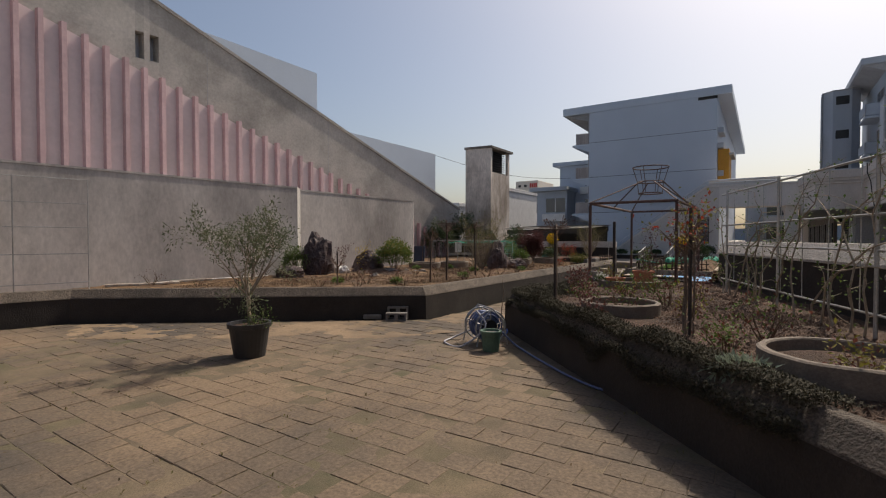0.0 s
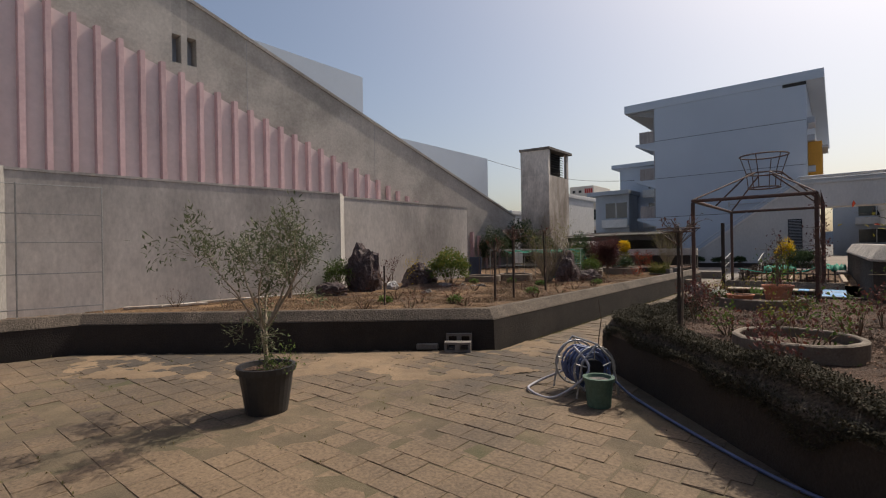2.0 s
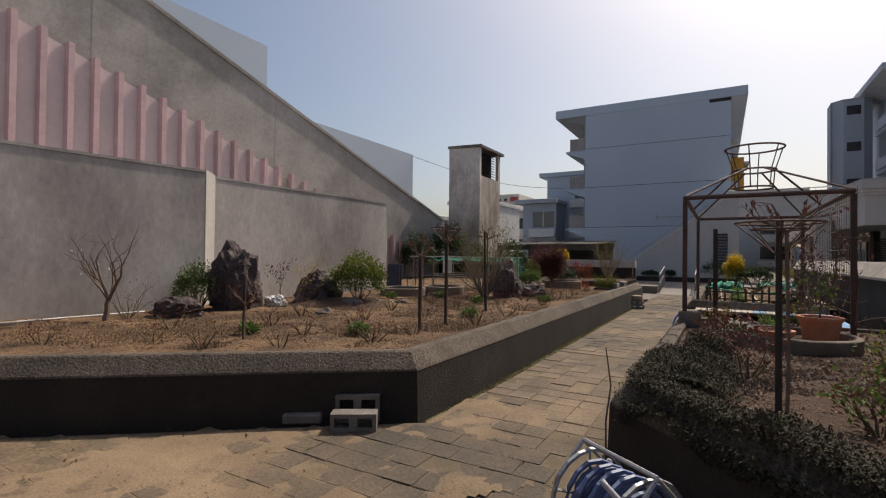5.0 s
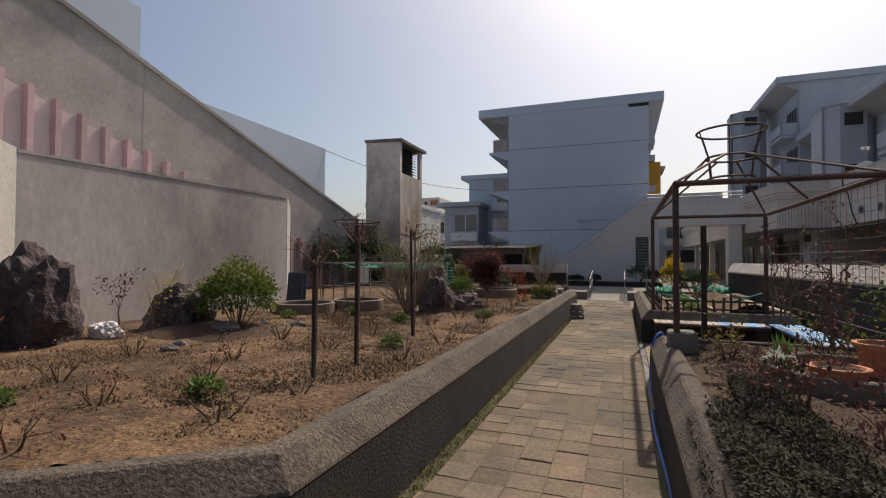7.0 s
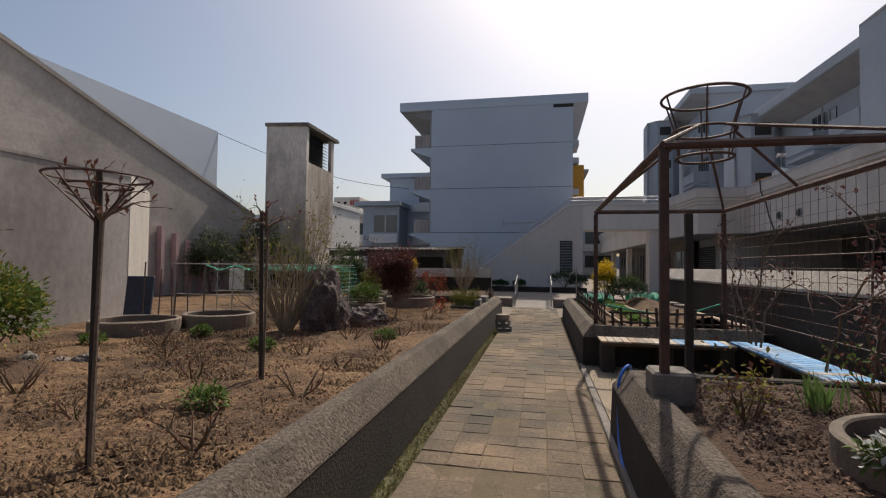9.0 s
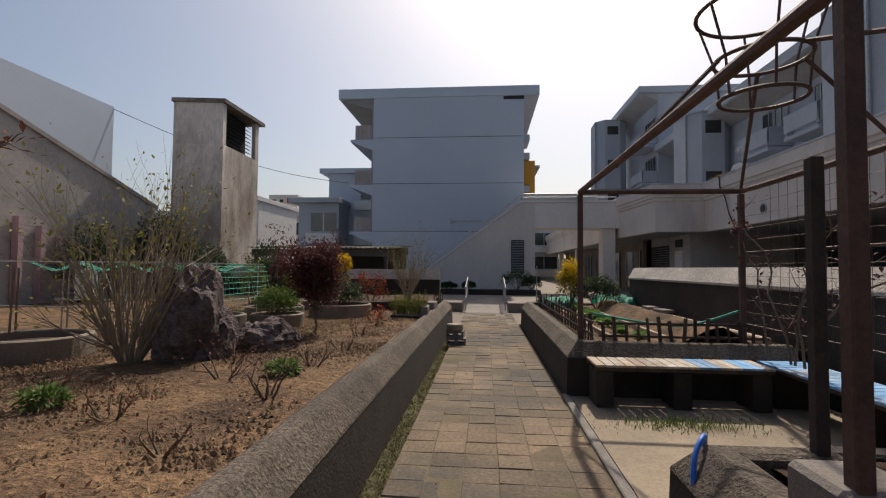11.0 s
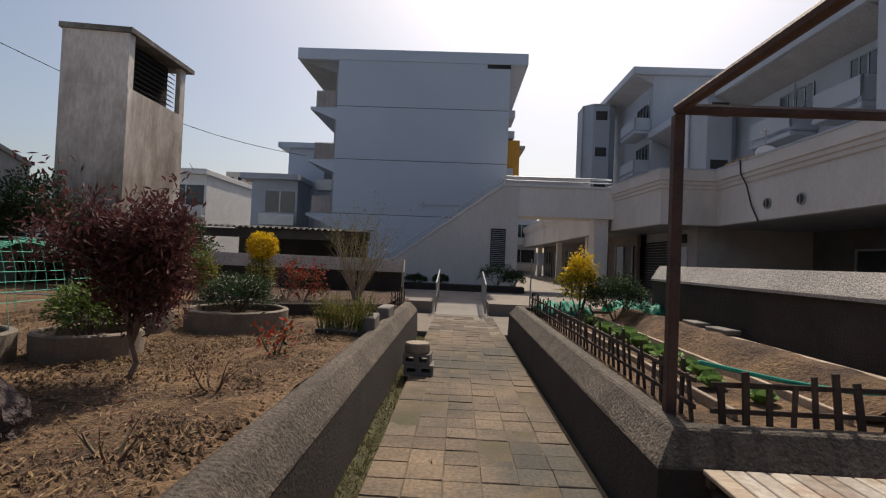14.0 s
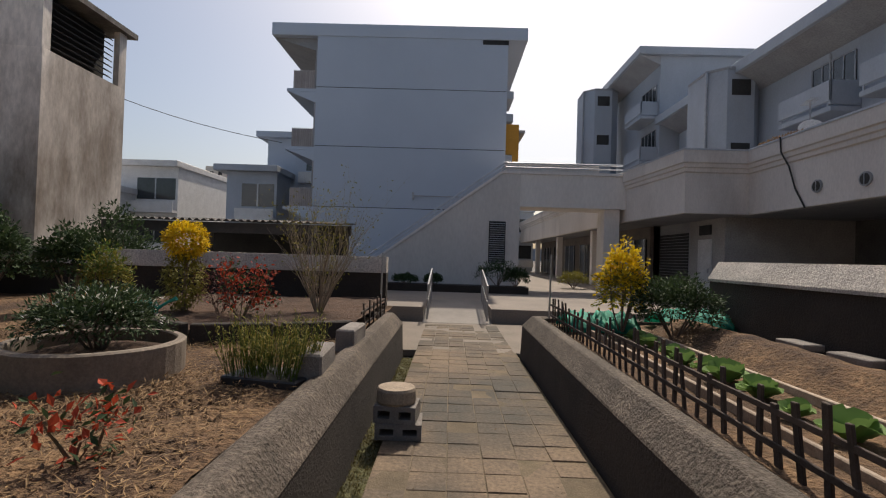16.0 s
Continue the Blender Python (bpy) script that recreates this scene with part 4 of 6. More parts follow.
# overhead cable and closing walls
g = B()
p0, p1 = Vector((-16.4, 26.85, 6.7)), Vector((-11.3, 37.2, 6.0))
tube(g, [p0.lerp(p1, t / 12) - Vector((0, 0, 0.5 * math.sin(math.pi * t / 12))) for t in range(13)], 0.012, 4)
single("overhead_cable", g, DARK, "thin black overhead cable", "cable")
g = B()
box(g, -20, 16, -10.3, -10.0, -0.1, 5.0)
single("wall_behind", g, CONC, "plain concrete building wall", "wall", kind="structure")
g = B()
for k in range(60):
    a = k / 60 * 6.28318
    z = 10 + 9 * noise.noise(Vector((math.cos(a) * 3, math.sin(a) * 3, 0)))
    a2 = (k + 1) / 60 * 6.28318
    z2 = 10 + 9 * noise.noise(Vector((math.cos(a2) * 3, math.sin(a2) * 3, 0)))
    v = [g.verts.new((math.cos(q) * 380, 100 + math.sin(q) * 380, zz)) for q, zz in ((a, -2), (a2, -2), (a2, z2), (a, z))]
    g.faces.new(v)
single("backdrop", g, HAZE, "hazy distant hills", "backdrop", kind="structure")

# ================= things: yard =================
R = random.Random(11)


def flower_pot(name, label, at, r0, r1, h, m, soil_m=SOIL_DARK, rim=0.03, group=""):
    e = thing(name, label, "pot", group, at)
    bm = B()
    lathe(bm, [(r0, 0), (r0 + (r1 - r0) * 0.86, h * 0.86), (r1 + rim * 0.4, h * 0.87), (r1 + rim * 0.5, h), (r1 - 0.02, h), (r1 - 0.03, h * 0.9), (r0 * 0.6, h * 0.88)], 28, at)
    part("body", bm, m, e, smooth=False)
    bm = B()
    lathe(bm, [(r1 - 0.032, h * 0.86), (r1 - 0.034, h * 0.9), (r1 * 0.5, h * 0.915)], 20, at)
    part("earth", bm, soil_m, e)
    return e


def ring(name, label, at, r, h, group="concrete rings", inner=True):
    e = thing(name, label, "planter ring", group, at)
    n = 36
    bm = B()
    prof = [(r, -0.05), (r + 0.005, h - 0.012), (r - 0.012, h), (r - 0.05, h), (r - 0.06, h - 0.012), (r - 0.06, -0.05)]
    rows = [[bm.verts.new((at[0] + q * math.cos(6.28318 * k / n), at[1] + q * math.sin(6.28318 * k / n), at[2] + z + 0.006 * noise.noise(Vector((k * 0.7, q, at[0]))))) for q, z in prof] for k in range(n)]
    for k in range(n):
        a, b = rows[k], rows[(k + 1) % n]
        for j in range(len(prof)):
            bm.faces.new((a[j], b[j], b[(j + 1) % len(prof)], a[(j + 1) % len(prof)]))
    bmesh.ops.recalc_face_normals(bm, faces=bm.faces)
    part("rim", bm, RINGC, e)
    bm = B()
    lathe(bm, [(r - 0.062, h - 0.10), (r * 0.7, h - 0.075), (0.05, h - 0.06)], 24, at)
    part("earth", bm, SOIL_DARK, e)
    return e


# olive in its black tub
OL = (-4.93, 5.82, 0.0)
flower_pot("tub", "large black plastic tub on the paving", OL, 0.195, 0.262, 0.44, BLACKPL)
plant("olive_tree", "young olive tree with thin grey-green leaves in a black tub", "tree", (OL[0], OL[1], 0.38), 1.72, 21, stems=6, spread=0.7, levels=3, kids=3, rad=0.016, bark=BARK_PALE, leaves=((L_OLIVE, 0.85),), per=5, leaf=(0.062, 0.016), lean=0.75, jitter=0.045, trunk=0.42, shrink=0.62)
plant("rosemary", "low green herb at the foot of the olive", "plant", (OL[0] + 0.14, OL[1] + 0.05, 0.38), 0.3, 22, stems=6, levels=1, kids=3, rad=0.005, leaves=((L_GREEN, 0.8),), per=3, leaf=(0.04, 0.012))
flower_pot("orange_pot", "faded orange terracotta pot on the paving", (-8.8, 4.05, 0), 0.135, 0.15, 0.27, TERRA, rim=0.04)

# hose reel
e = thing("hose_reel", "hose reel wound with blue-grey hose on a steel frame", "hose reel", at=(-2.72, 8.2, 0))
c = Vector((-2.72, 8.2, 0.27))
ax = Vector((0.80, -0.58, 0.0)).normalized()
ux = Vector((0, 0, 1))
vx = ax.cross(ux)
for s in (-0.19, 0.19):
    bm = B()
    p = c + ax * s
    pts = [p + (ux * math.cos(a) + vx * math.sin(a)) * 0.235 for a in [6.28318 * k / 20 for k in range(21)]]
    tube(bm, pts, 0.013, 5)
    for a in range(5):
        d = ux * math.cos(a * 1.2566) + vx * math.sin(a * 1.2566)
        tube(bm, [p, p + d * 0.235], 0.008, 4)
    part("wheel", bm, STEEL, e)
bm = B()
tube(bm, [c - ax * 0.2, c + ax * 0.2], 0.10, 14)
part("drum", bm, BLACKPL, e)
bm = B()
pts = []
for k in range(240):
    a = k * 0.42
    s = -0.16 + 0.32 * (abs((k / 60) % 2 - 1))
    pts.append(c + ax * s + (ux * math.cos(a) + vx * math.sin(a)) * (0.125 + 0.00034 * k + 0.004 * R.random()))
tube(bm, pts, 0.014, 5)
part("coil", bm, HOSE, e, "wound blue-grey hose")
for s in (-0.24, 0.24):
    bm = B()
    p = c + ax * s
    tube(bm, [p + vx * 0.24 - Vector((0, 0, 0.26)), p + vx * 0.17 + Vector((0, 0, 0.1)), p + Vector((0, 0, 0.27)), p - vx * 0.17 + Vector((0, 0, 0.1)), p - vx * 0.24 - Vector((0, 0, 0.26))], 0.012, 6)
    part("leg", bm, STEEL, e)
bm = B()
tube(bm, [c - ax * 0.24 + ux * 0.27, c + ax * 0.24 + ux * 0.27], 0.012, 6)
part("carry_bar", bm, STEEL, e)


def hose(name, label, pts, r, m):
    bm = B()
    P = [Vector(p) for p in pts]
    out = []
    for i in range(len(P) - 1):
        p0, p1, p2, p3 = P[max(i - 1, 0)], P[i], P[i + 1], P[min(i + 2, len(P) - 1)]
        for k in range(6):
            t = k / 6
            out.append(0.5 * ((2 * p1) + (p2 - p0) * t + (2 * p0 - 5 * p1 + 4 * p2 - p3) * t * t + (3 * p1 - p0 - 3 * p2 + p3) * t ** 3))
    out.append(P[-1])
    tube(bm, out, r, 6)
    return single(name, bm, m, label, "hose", smooth=True)


hose("hose_loop", "grey garden hose looped on the paving", [(-2.75, 8.0, 0.5), (-2.55, 7.9, 0.3), (-2.85, 7.75, 0.02), (-3.2, 7.85, 0.02), (-3.25, 8.15, 0.03), (-2.95, 8.4, 0.2), (-2.8, 8.45, 0.42)], 0.014, HOSE_GREY)
hose("hose_run", "blue-grey garden hose lying along the bed wall", [(-2.45, 8.2, 0.2), (-2.3, 8.25, 0.05), (-2.1, 8.1, 0.015), (-1.75, 7.75, 0.015), (-1.2, 7.25, 0.015), (-0.8, 6.95, 0.015), (-0.55, 6.85, 0.015)], 0.014, HOSE)
hose("blue_hose", "bright blue hose lying in the gutter and over the wall end", [(-2.55, 8.45, 0.1), (-2.75, 9.0, 0.02), (-3.02, 9.7, 0.015), (-2.99, 11.0, 0.01), (-3.02, 12.4, 0.015), (-2.99, 13.6, 0.02), (-2.96, 14.0, 0.25), (-2.93, 14.15, 0.52), (-2.84, 14.25, 0.63), (-2.78, 14.38, 0.5), (-2.74, 14.42, 0.1)], 0.013, HOSE_BRIGHT)
flower_pot("green_pot", "green plastic pot filled with gravel beside the reel", (-2.42, 7.82, 0), 0.11, 0.135, 0.28, GREENPL, ROCK_GREY)
bm = B()
tube(bm, [(-2.98, 9.25, 0), (-2.99, 9.28, 0.35), (-2.96, 9.3, 0.6), (-3.0, 9.32, 0.86)], [0.008, 0.007, 0.006, 0.004], 5)
single("twig", bm, BARK, "thin bare twig standing at the bed corner", "twig")


def hollow_block(name, label, m, sx=0.39, sy=0.19, sz=0.19):
    """A hollow concrete block lying with its two holes to the front."""
    t = B()
    web = 0.035
    box(t, -sx / 2, sx / 2, -sy / 2, sy / 2, 0, web)
    box(t, -sx / 2, sx / 2, -sy / 2, sy / 2, sz - web, sz)
    for x0, x1 in ((-sx / 2, -sx / 2 + web), (-web, web), (sx / 2 - web, sx / 2)):
        box(t, x0, x1, -sy / 2, sy / 2, web, sz - web)
    t.transform(m)
    return single(name, t, BLOCK, label, "concrete block", "concrete blocks")


ANG = 32.2
hollow_block("concrete_block", "hollow concrete block as a step at the bed wall", pose(-5.02, 8.98, 0, 0, 0, ANG), 0.39, 0.15, 0.15)
hollow_block("concrete_block", "hollow concrete block leaning against the bed wall", pose(-5.13, 9.16, 0.0, 0, 0, ANG), 0.39, 0.12, 0.24)
bm = B()
obox(bm, 0.34, 0.14, 0.09, pose(-5.52, 8.87, 0, 0, 0, ANG), 0.015)
single("stone_brick", bm, BLOCK, "rough brown stone brick at the bed wall", "brick")
# stump on blocks beside the walkway
hollow_block("concrete_block", "hollow concrete block standing in the gutter", pose(-4.42, 20.95, 0, 0, 0, 2), 0.36, 0.3, 0.12)
hollow_block("concrete_block", "dark hollow block under the wooden disc", pose(-4.44, 20.95, 0.122, 0, 0, -4), 0.33, 0.28, 0.13)
bm = B()
lathe(bm, [(0.15, 0), (0.16, 0.02), (0.155, 0.1), (0.145, 0.12)], 22, (-4.45, 20.95, 0.255))
single("wood_disc", bm, mat("cut_log", (0.34, 0.27, 0.20), (0.24, 0.185, 0.135), 0.85, 8, 60, 0.5), "round slice of a log on stacked blocks", "log slice")

# ================= pergola =================
pg = thing("pergola", "rusty brown steel pergola with a basket on its roof", "pergola", at=(-1.8, 15.6, 0))
X0, X1, Y0, Y1, ZT = -2.74, -0.88, 13.42, 17.76, 2.36
for x, y, z in ((X0, Y0, 0.56), (X1, Y0, 0.5), (X0, Y1, 0.5), (X1, Y1, 0.5)):
    bm = B()
    box(bm, x - 0.03, x + 0.03, y - 0.03, y + 0.03, z, ZT - 0.034, 0.006)
    part("post", bm, RUST, pg)
bm = B()
obox(bm, 0.28, 0.28, 0.28, pose(X0 + 0.06, Y0 + 0.1, 0.48), 0.02)
part("footing", bm, BLOCK, pg, "pale concrete footing block")
for a, b in (((X0, Y0), (X1, Y0)), ((X0, Y1), (X1, Y1)), ((X0, Y0), (X0, Y1)), ((X1, Y0), (X1, Y1))):
    bm = B()
    tube(bm, [(a[0], a[1], ZT), (b[0], b[1], ZT)], 0.033, 8)
    part("beam", bm, RUST, pg)
CX, CY = (X0 + X1) / 2, (Y0 + Y1) / 2


def hoop(bm, x, y, z, r, t, n=28):
    tube(bm, [(x + r * math.cos(6.28318 * k / n), y + r * math.sin(6.28318 * k / n), z) for k in range(n + 1)], t, 6, cap=False)


for z, r in ((3.40, 0.44), (3.02, 0.32), (2.72, 0.29)):
    bm = B()
    hoop(bm, CX, CY, z, r, 0.016)
    part("hoop", bm, RUST, pg)
for k in range(6):
    a = 6.28318 * k / 6 + 0.3
    bm = B()
    tube(bm, [(CX + q * math.cos(a), CY + q * math.sin(a), z) for q, z in ((0.44, 3.40), (0.32, 3.02), (0.29, 2.72))], 0.010, 5)
    part("basket_bar", bm, RUST, pg)
for x, y in ((X0, Y0), (X1, Y0), (X0, Y1), (X1, Y1), (X0, CY), (X1, CY)):
    d = Vector((x - CX, y - CY)).normalized() * 0.31
    bm = B()
    tube(bm, [(x, y, ZT + 0.02), (CX + d.x, CY + d.y, 3.02)], 0.017, 6)
    part("rafter", bm, RUST, pg)
# wire mesh on the far side of the pergola, with a climbing rose
ms = thing("wire_trellis", "thin wire mesh with climbing stems on the pergola side", "trellis", at=(X1, 15.6, 0.5))
for k in range(12):
    bm = B()
    z = 0.8 + k * 0.14
    tube(bm, [(X1 + 0.05, Y0, z), (X1 + 0.05, Y1, z)], 0.0022 if k % 6 else 0.006, 4)
    part("wire", bm, RUST, ms)
for k in range(26):
    bm = B()
    y = Y0 + 0.1 + k * 0.15
    tube(bm, [(X1 + 0.054, y, 0.75), (X1 + 0.054, y, 2.42)], 0.0022, 4)
    part("wire", bm, RUST, ms)


def climber(name, label, line, z0, z1, seed, n=7, leaves=L_GREEN, m=BARK, per=2, share_of=0.5, leaf=(0.06, 0.035)):
    """A climbing rose: long bent canes along a plan line, with few leaves."""
    r = random.Random(seed)
    e = thing(name, label, "climbing plant", at=(*line[0], z0))
    bm = B()
    L = Leaves()
    for k in range(n):
        t = r.random()
        p = Vector((*Vector(line[0]).lerp(Vector(line[1]), t * 0.9), z0))
        pts = [p.copy()]
        d = Vector((0, 0, 1))
        along = (Vector(line[1]) - Vector(line[0])).normalized() * r.choice((-1, 1))
        ln = Vector(line[1]) - Vector(line[0])
        for i in range(9):
            d = (d + Vector((along.x, along.y, 0)) * r.uniform(-0.1, 0.4) + rv(r) * 0.16 - Vector((0, 0, 0.02 * i))).normalized()
            p = p + d * (z1 - z0) / 7.0
            q = Vector((p.x - line[0][0], p.y - line[0][1]))
            s = max(0.0, min(1.0, q.dot(ln) / ln.length_squared))
            f = Vector(line[0]) + ln * s
            p.x, p.y = f.x + r.uniform(-0.05, 0.05), f.y + r.uniform(-0.05, 0.05)
            pts.append(p.copy())
            for _ in range(per * 2):
                if r.random() < share_of:
                    for _ in range(3):
                        L.leaf(p + rv(r) * 0.06, rv(r), Vector((0, 0, 1)), leaf[0] * r.uniform(0.6, 1.2), leaf[1] * r.uniform(0.7, 1.2))
            if r.random() < 0.7:
                u = (d + rv(r) * 0.8).normalized() * r.uniform(0.15, 0.4)
                tube(bm, [p, p + u * 0.5 + rv(r) * 0.02, p + u], [0.006, 0.004, 0.002], 4, cap=False)
                for _ in range(per * 2):
                    L.leaf(p + u * r.uniform(0.4, 1) + rv(r) * 0.03, rv(r), Vector((0, 0, 1)), leaf[0] * r.uniform(0.5, 1.1), leaf[1] * r.uniform(0.6, 1.1))
        tube(bm, pts, [0.014 * (1 - 0.08 * i) for i in range(len(pts))], 5, cap=False)
    part("cane", bm, m, e)
    L.make("foliage", leaves, e)
    return e


climber("climbing_rose", "climbing rose with dark canes on the pergola mesh", ((X1, Y0), (X1, Y1)), 0.5, 2.2, 31, 8, L_RED, BARK, 2, 0.35)
climber("climbing_rose", "thin climbing rose at the pergola front", ((-1.4, 13.38), (X1, 13.38)), 0.5, 2.0, 32, 3, L_RED, BARK, 2, 0.3)
bm = B()
box(bm, -2.40, -2.34, 14.14, 14.20, 0.4, 1.95, 0.006)
single("wooden_post", bm, STAKE, "dark wooden post beside the pergola", "post")

# ================= pipe trellis of the rose bed =================
TL = [(0.12, 12.3), (0.85, 10.3), (1.61, 8.3), (2.35, 6.3), (3.1, 4.3)]
tr = thing("pipe_trellis", "galvanised pipe trellis along the rose bed", "trellis", at=(1.2, 9, 0.5))
for x, y in TL:
    bm = B()
    tube(bm, [(x, y, 0.4), (x, y, 2.42)], 0.02, 8)
    part("post", bm, PIPE, tr)
for z in (0.78, 1.42, 1.78, 2.36):
    bm = B()
    tube(bm, [(TL[0][0] - 0.1, TL[0][1] + 0.3, z), (TL[-1][0], TL[-1][1], z)], 0.015, 6)
    part("rail", bm, PIPE, tr)
for k in range(14):
    t = (k + 0.5) / 14
    x, y = TL[0][0] + (TL[-1][0] - TL[0][0]) * t, TL[0][1] + (TL[-1][1] - TL[0][1]) * t
    bm = B()
    tube(bm, [(x + 0.02, y, 0.78), (x + 0.02, y, 2.38)], 0.006, 5)
    part("bar", bm, PIPE, tr)
climber("climbing_rose", "climbing rose with fresh green leaves on the pipe trellis", ((0.0, 12.4), (1.2, 9.2)), 0.5, 2.4, 34, 9, L_GREEN, BARK_PALE, 2, 0.4, (0.05, 0.03))
climber("climbing_rose", "climbing rose tangled on the pipe trellis", ((1.0, 9.8), (2.6, 5.6)), 0.5, 2.3, 35, 7, L_GREEN, BARK_PALE, 2, 0.35, (0.05, 0.03))
plant("rose_tree", "old rose with a thick trunk tied to a stake", "rose", (0.02, 7.5, 0.5), 1.75, 36, stems=4, spread=0.8, levels=2, kids=3, rad=0.013, bark=BARK, leaves=((L_YG, 0.3), (L_ORANGE, 0.15)), per=3, leaf=(0.045, 0.028), trunk=0.9, lean=0.8)
# side trellis by the tall wall
tr = thing("pipe_trellis", "thin pipe trellis standing at the garden wall", "trellis", at=(-11.2, 4.5, 0.5))
A, C = (-11.0, 2.4), (-10.2, 5.95)
for t in (0.0, 0.35, 0.7, 1.0):
    bm = B()
    x, y = A[0] + (C[0] - A[0]) * t, A[1] + (C[1] - A[1]) * t
    tube(bm, [(x, y, 0.4), (x, y, 2.68)], 0.011, 6)
    part("post", bm, PIPE, tr)
for z in (0.7, 1.25, 1.75, 2.2, 2.66):
    bm = B()
    tube(bm, [(*A, z), (*C, z)], 0.009, 6)
    part("rail", bm, PIPE, tr)
climber("climbing_rose", "bare climbing rose on the wall trellis", (A, (-11.1, 4.5)), 0.5, 2.0, 37, 6, L_RED, BARK, 1, 0.2)

# ================= benches =================


def bench(name, label, x0, x1, y0, y1, along_x, pick):
    e = thing(name, label, "bench", "slatted benches", ((x0 + x1) / 2, (y0 + y1) / 2, 0))
    n = 17 if along_x else 22
    for k in range(n):
        bm = B()
        if along_x:
            a = x0 + (x1 - x0) * k / n
            box(bm, a, a + (x1 - x0) / n - 0.008, y0, y1, 0.43, 0.455, 0.004)
        else:
            a = y0 + (y1 - y0) * k / n
            box(bm, x0, x1, a, a + (y1 - y0) / n - 0.008, 0.43, 0.455, 0.004)
        part("slat", bm, pick(k), e, smooth=False)
    for s in (0.06, 0.5, 0.94):
        bm = B()
        if along_x:
            a = x0 + (x1 - x0) * s
            box(bm, a - 0.09, a + 0.09, y0 + 0.05, y1 - 0.05, 0.01, 0.39, 0.012)
        else:
            a = y0 + (y1 - y0) * s
            box(bm, x0 + 0.05, x1 - 0.05, a - 0.09, a + 0.09, 0.01, 0.39, 0.012)
        part("leg", bm, BEDWALL, e, "dark concrete leg")
    bm = B()
    if along_x:
        box(bm, x0, x1, y0 + 0.03, y0 + 0.07, 0.39, 0.428)
        box(bm, x0, x1, y1 - 0.07, y1 - 0.03, 0.39, 0.428)
    else:
        box(bm, x0 + 0.03, x0 + 0.07, y0, y1, 0.39, 0.428)
        box(bm, x1 - 0.07, x1 - 0.03, y0, y1, 0.39, 0.428)
    part("bearer", bm, DARKWOOD, e)
    return e


WOOD_PALE = mat("flaking_pale_wood", (0.46, 0.42, 0.37), (0.31, 0.25, 0.19), 0.85, 5, 30, 0.5, 0.008, c=(0.24, 0.11, 0.06), cover=0.42, spread=0.25)
bench("bench", "slatted bench with flaking white and blue paint", -2.76, -1.02, 16.86, 17.33, True, lambda k: WOOD if k == 0 else (WOOD_BLUE if k in (10, 11, 14, 15) else WOOD_PALE))
bench("bench", "slatted bench with peeling bright blue paint", -0.97, -0.48, 14.75, 17.33, False, lambda k: WOOD_PALE if k in (0, 1, 4) else WOOD_BLUE)

# ================= ramp rails =================
for x in (-4.52, -3.22):
    e = thing("ramp_railing", "grey steel railing beside the ramp", "railing", "ramp railings", (x, 28.4, 0))
    bm = B()
    tube(bm, [(x, 27.55, 0.05), (x, 27.55, 0.80), (x, 29.5, 1.10), (x, 29.5, 0.3)], 0.022, 8)
    part("frame", bm, STEEL, e)
    bm = B()
    tube(bm, [(x, 27.55, 0.45), (x, 29.5, 0.75)], 0.014, 6)
    part("rail", bm, STEEL, e)
    for k in range(7):
        t = (k + 1) / 8
        bm = B()
        tube(bm, [(x, 27.55 + 1.95 * t, 0.02 + 0.28 * t), (x, 27.55 + 1.95 * t, 0.8 + 0.3 * t)], 0.011, 6)
        part("baluster", bm, STEEL, e)

# ================= vegetable bed =================


def picket_fence(name, label, p0, p1, n, seed):
    r = random.Random(seed)
    e = thing(name, label, "fence", at=(*p0, 0.55))
    a, b = Vector(p0), Vector(p1)
    d = (b - a).normalized()
    ang = math.degrees(math.atan2(d.y, d.x))
    for k in range(n):
        q = a.lerp(b, (k + 0.5) / n)
        bm = B()
        obox(bm, r.uniform(0.028, 0.045), 0.016, r.uniform(0.26, 0.40), pose(q.x, q.y, 0.52, r.uniform(-5, 5), r.uniform(-6, 6), ang), 0.003)
        part("picket", bm, DARKWOOD, e)
    for z in (0.62, 0.77):
        bm = B()
        m = (a + b) / 2
        obox(bm, (b - a).length, 0.014, 0.03, pose(m.x - d.y * 0.018, m.y + d.x * 0.018, z, 0, r.uniform(-0.4, 0.4), ang), 0.003)
        part("rail", bm, DARKWOOD, e)
    return e


picket_fence("picket_fence", "low dark picket fence along the vegetable bed", (-2.58, 17.75), (-2.58, 24.0), 44, 41)
picket_fence("picket_fence", "low dark picket fence behind the bench", (-2.55, 17.66), (-0.6, 17.72), 15, 42)
hose("teal_cord", "teal net rope slung along the fence", [(-2.6, 17.72, 0.9), (-2.0, 17.72, 0.8), (-1.5, 17.72, 0.78), (-0.95, 17.72, 0.95)], 0.014, TEAL)


def net_heap(name, label, at, sx, sy, sz, seed):
    """A crumpled garden net over low hoops."""
    bm = B()
    n, m = 22, 12
    g = [[bm.verts.new((at[0] + (i / n - 0.5) * sx, at[1] + (j / m - 0.5) * sy, at[2] + sz * (0.45 + 0.5 * noise.noise(Vector((i * 0.45, j * 0.5, seed)))) * (math.sin(math.pi * j / m) ** 0.5) + 0.01)) for j in range(m + 1)] for i in range(n + 1)]
    for i in range(n):
        for j in range(m):
            bm.faces.new((g[i][j], g[i + 1][j], g[i + 1][j + 1], g[i][j + 1]))
    bmesh.ops.solidify(bm, geom=bm.faces[:], thickness=0.004)
    return single(name, bm, TEAL, label, "garden net", smooth=True)


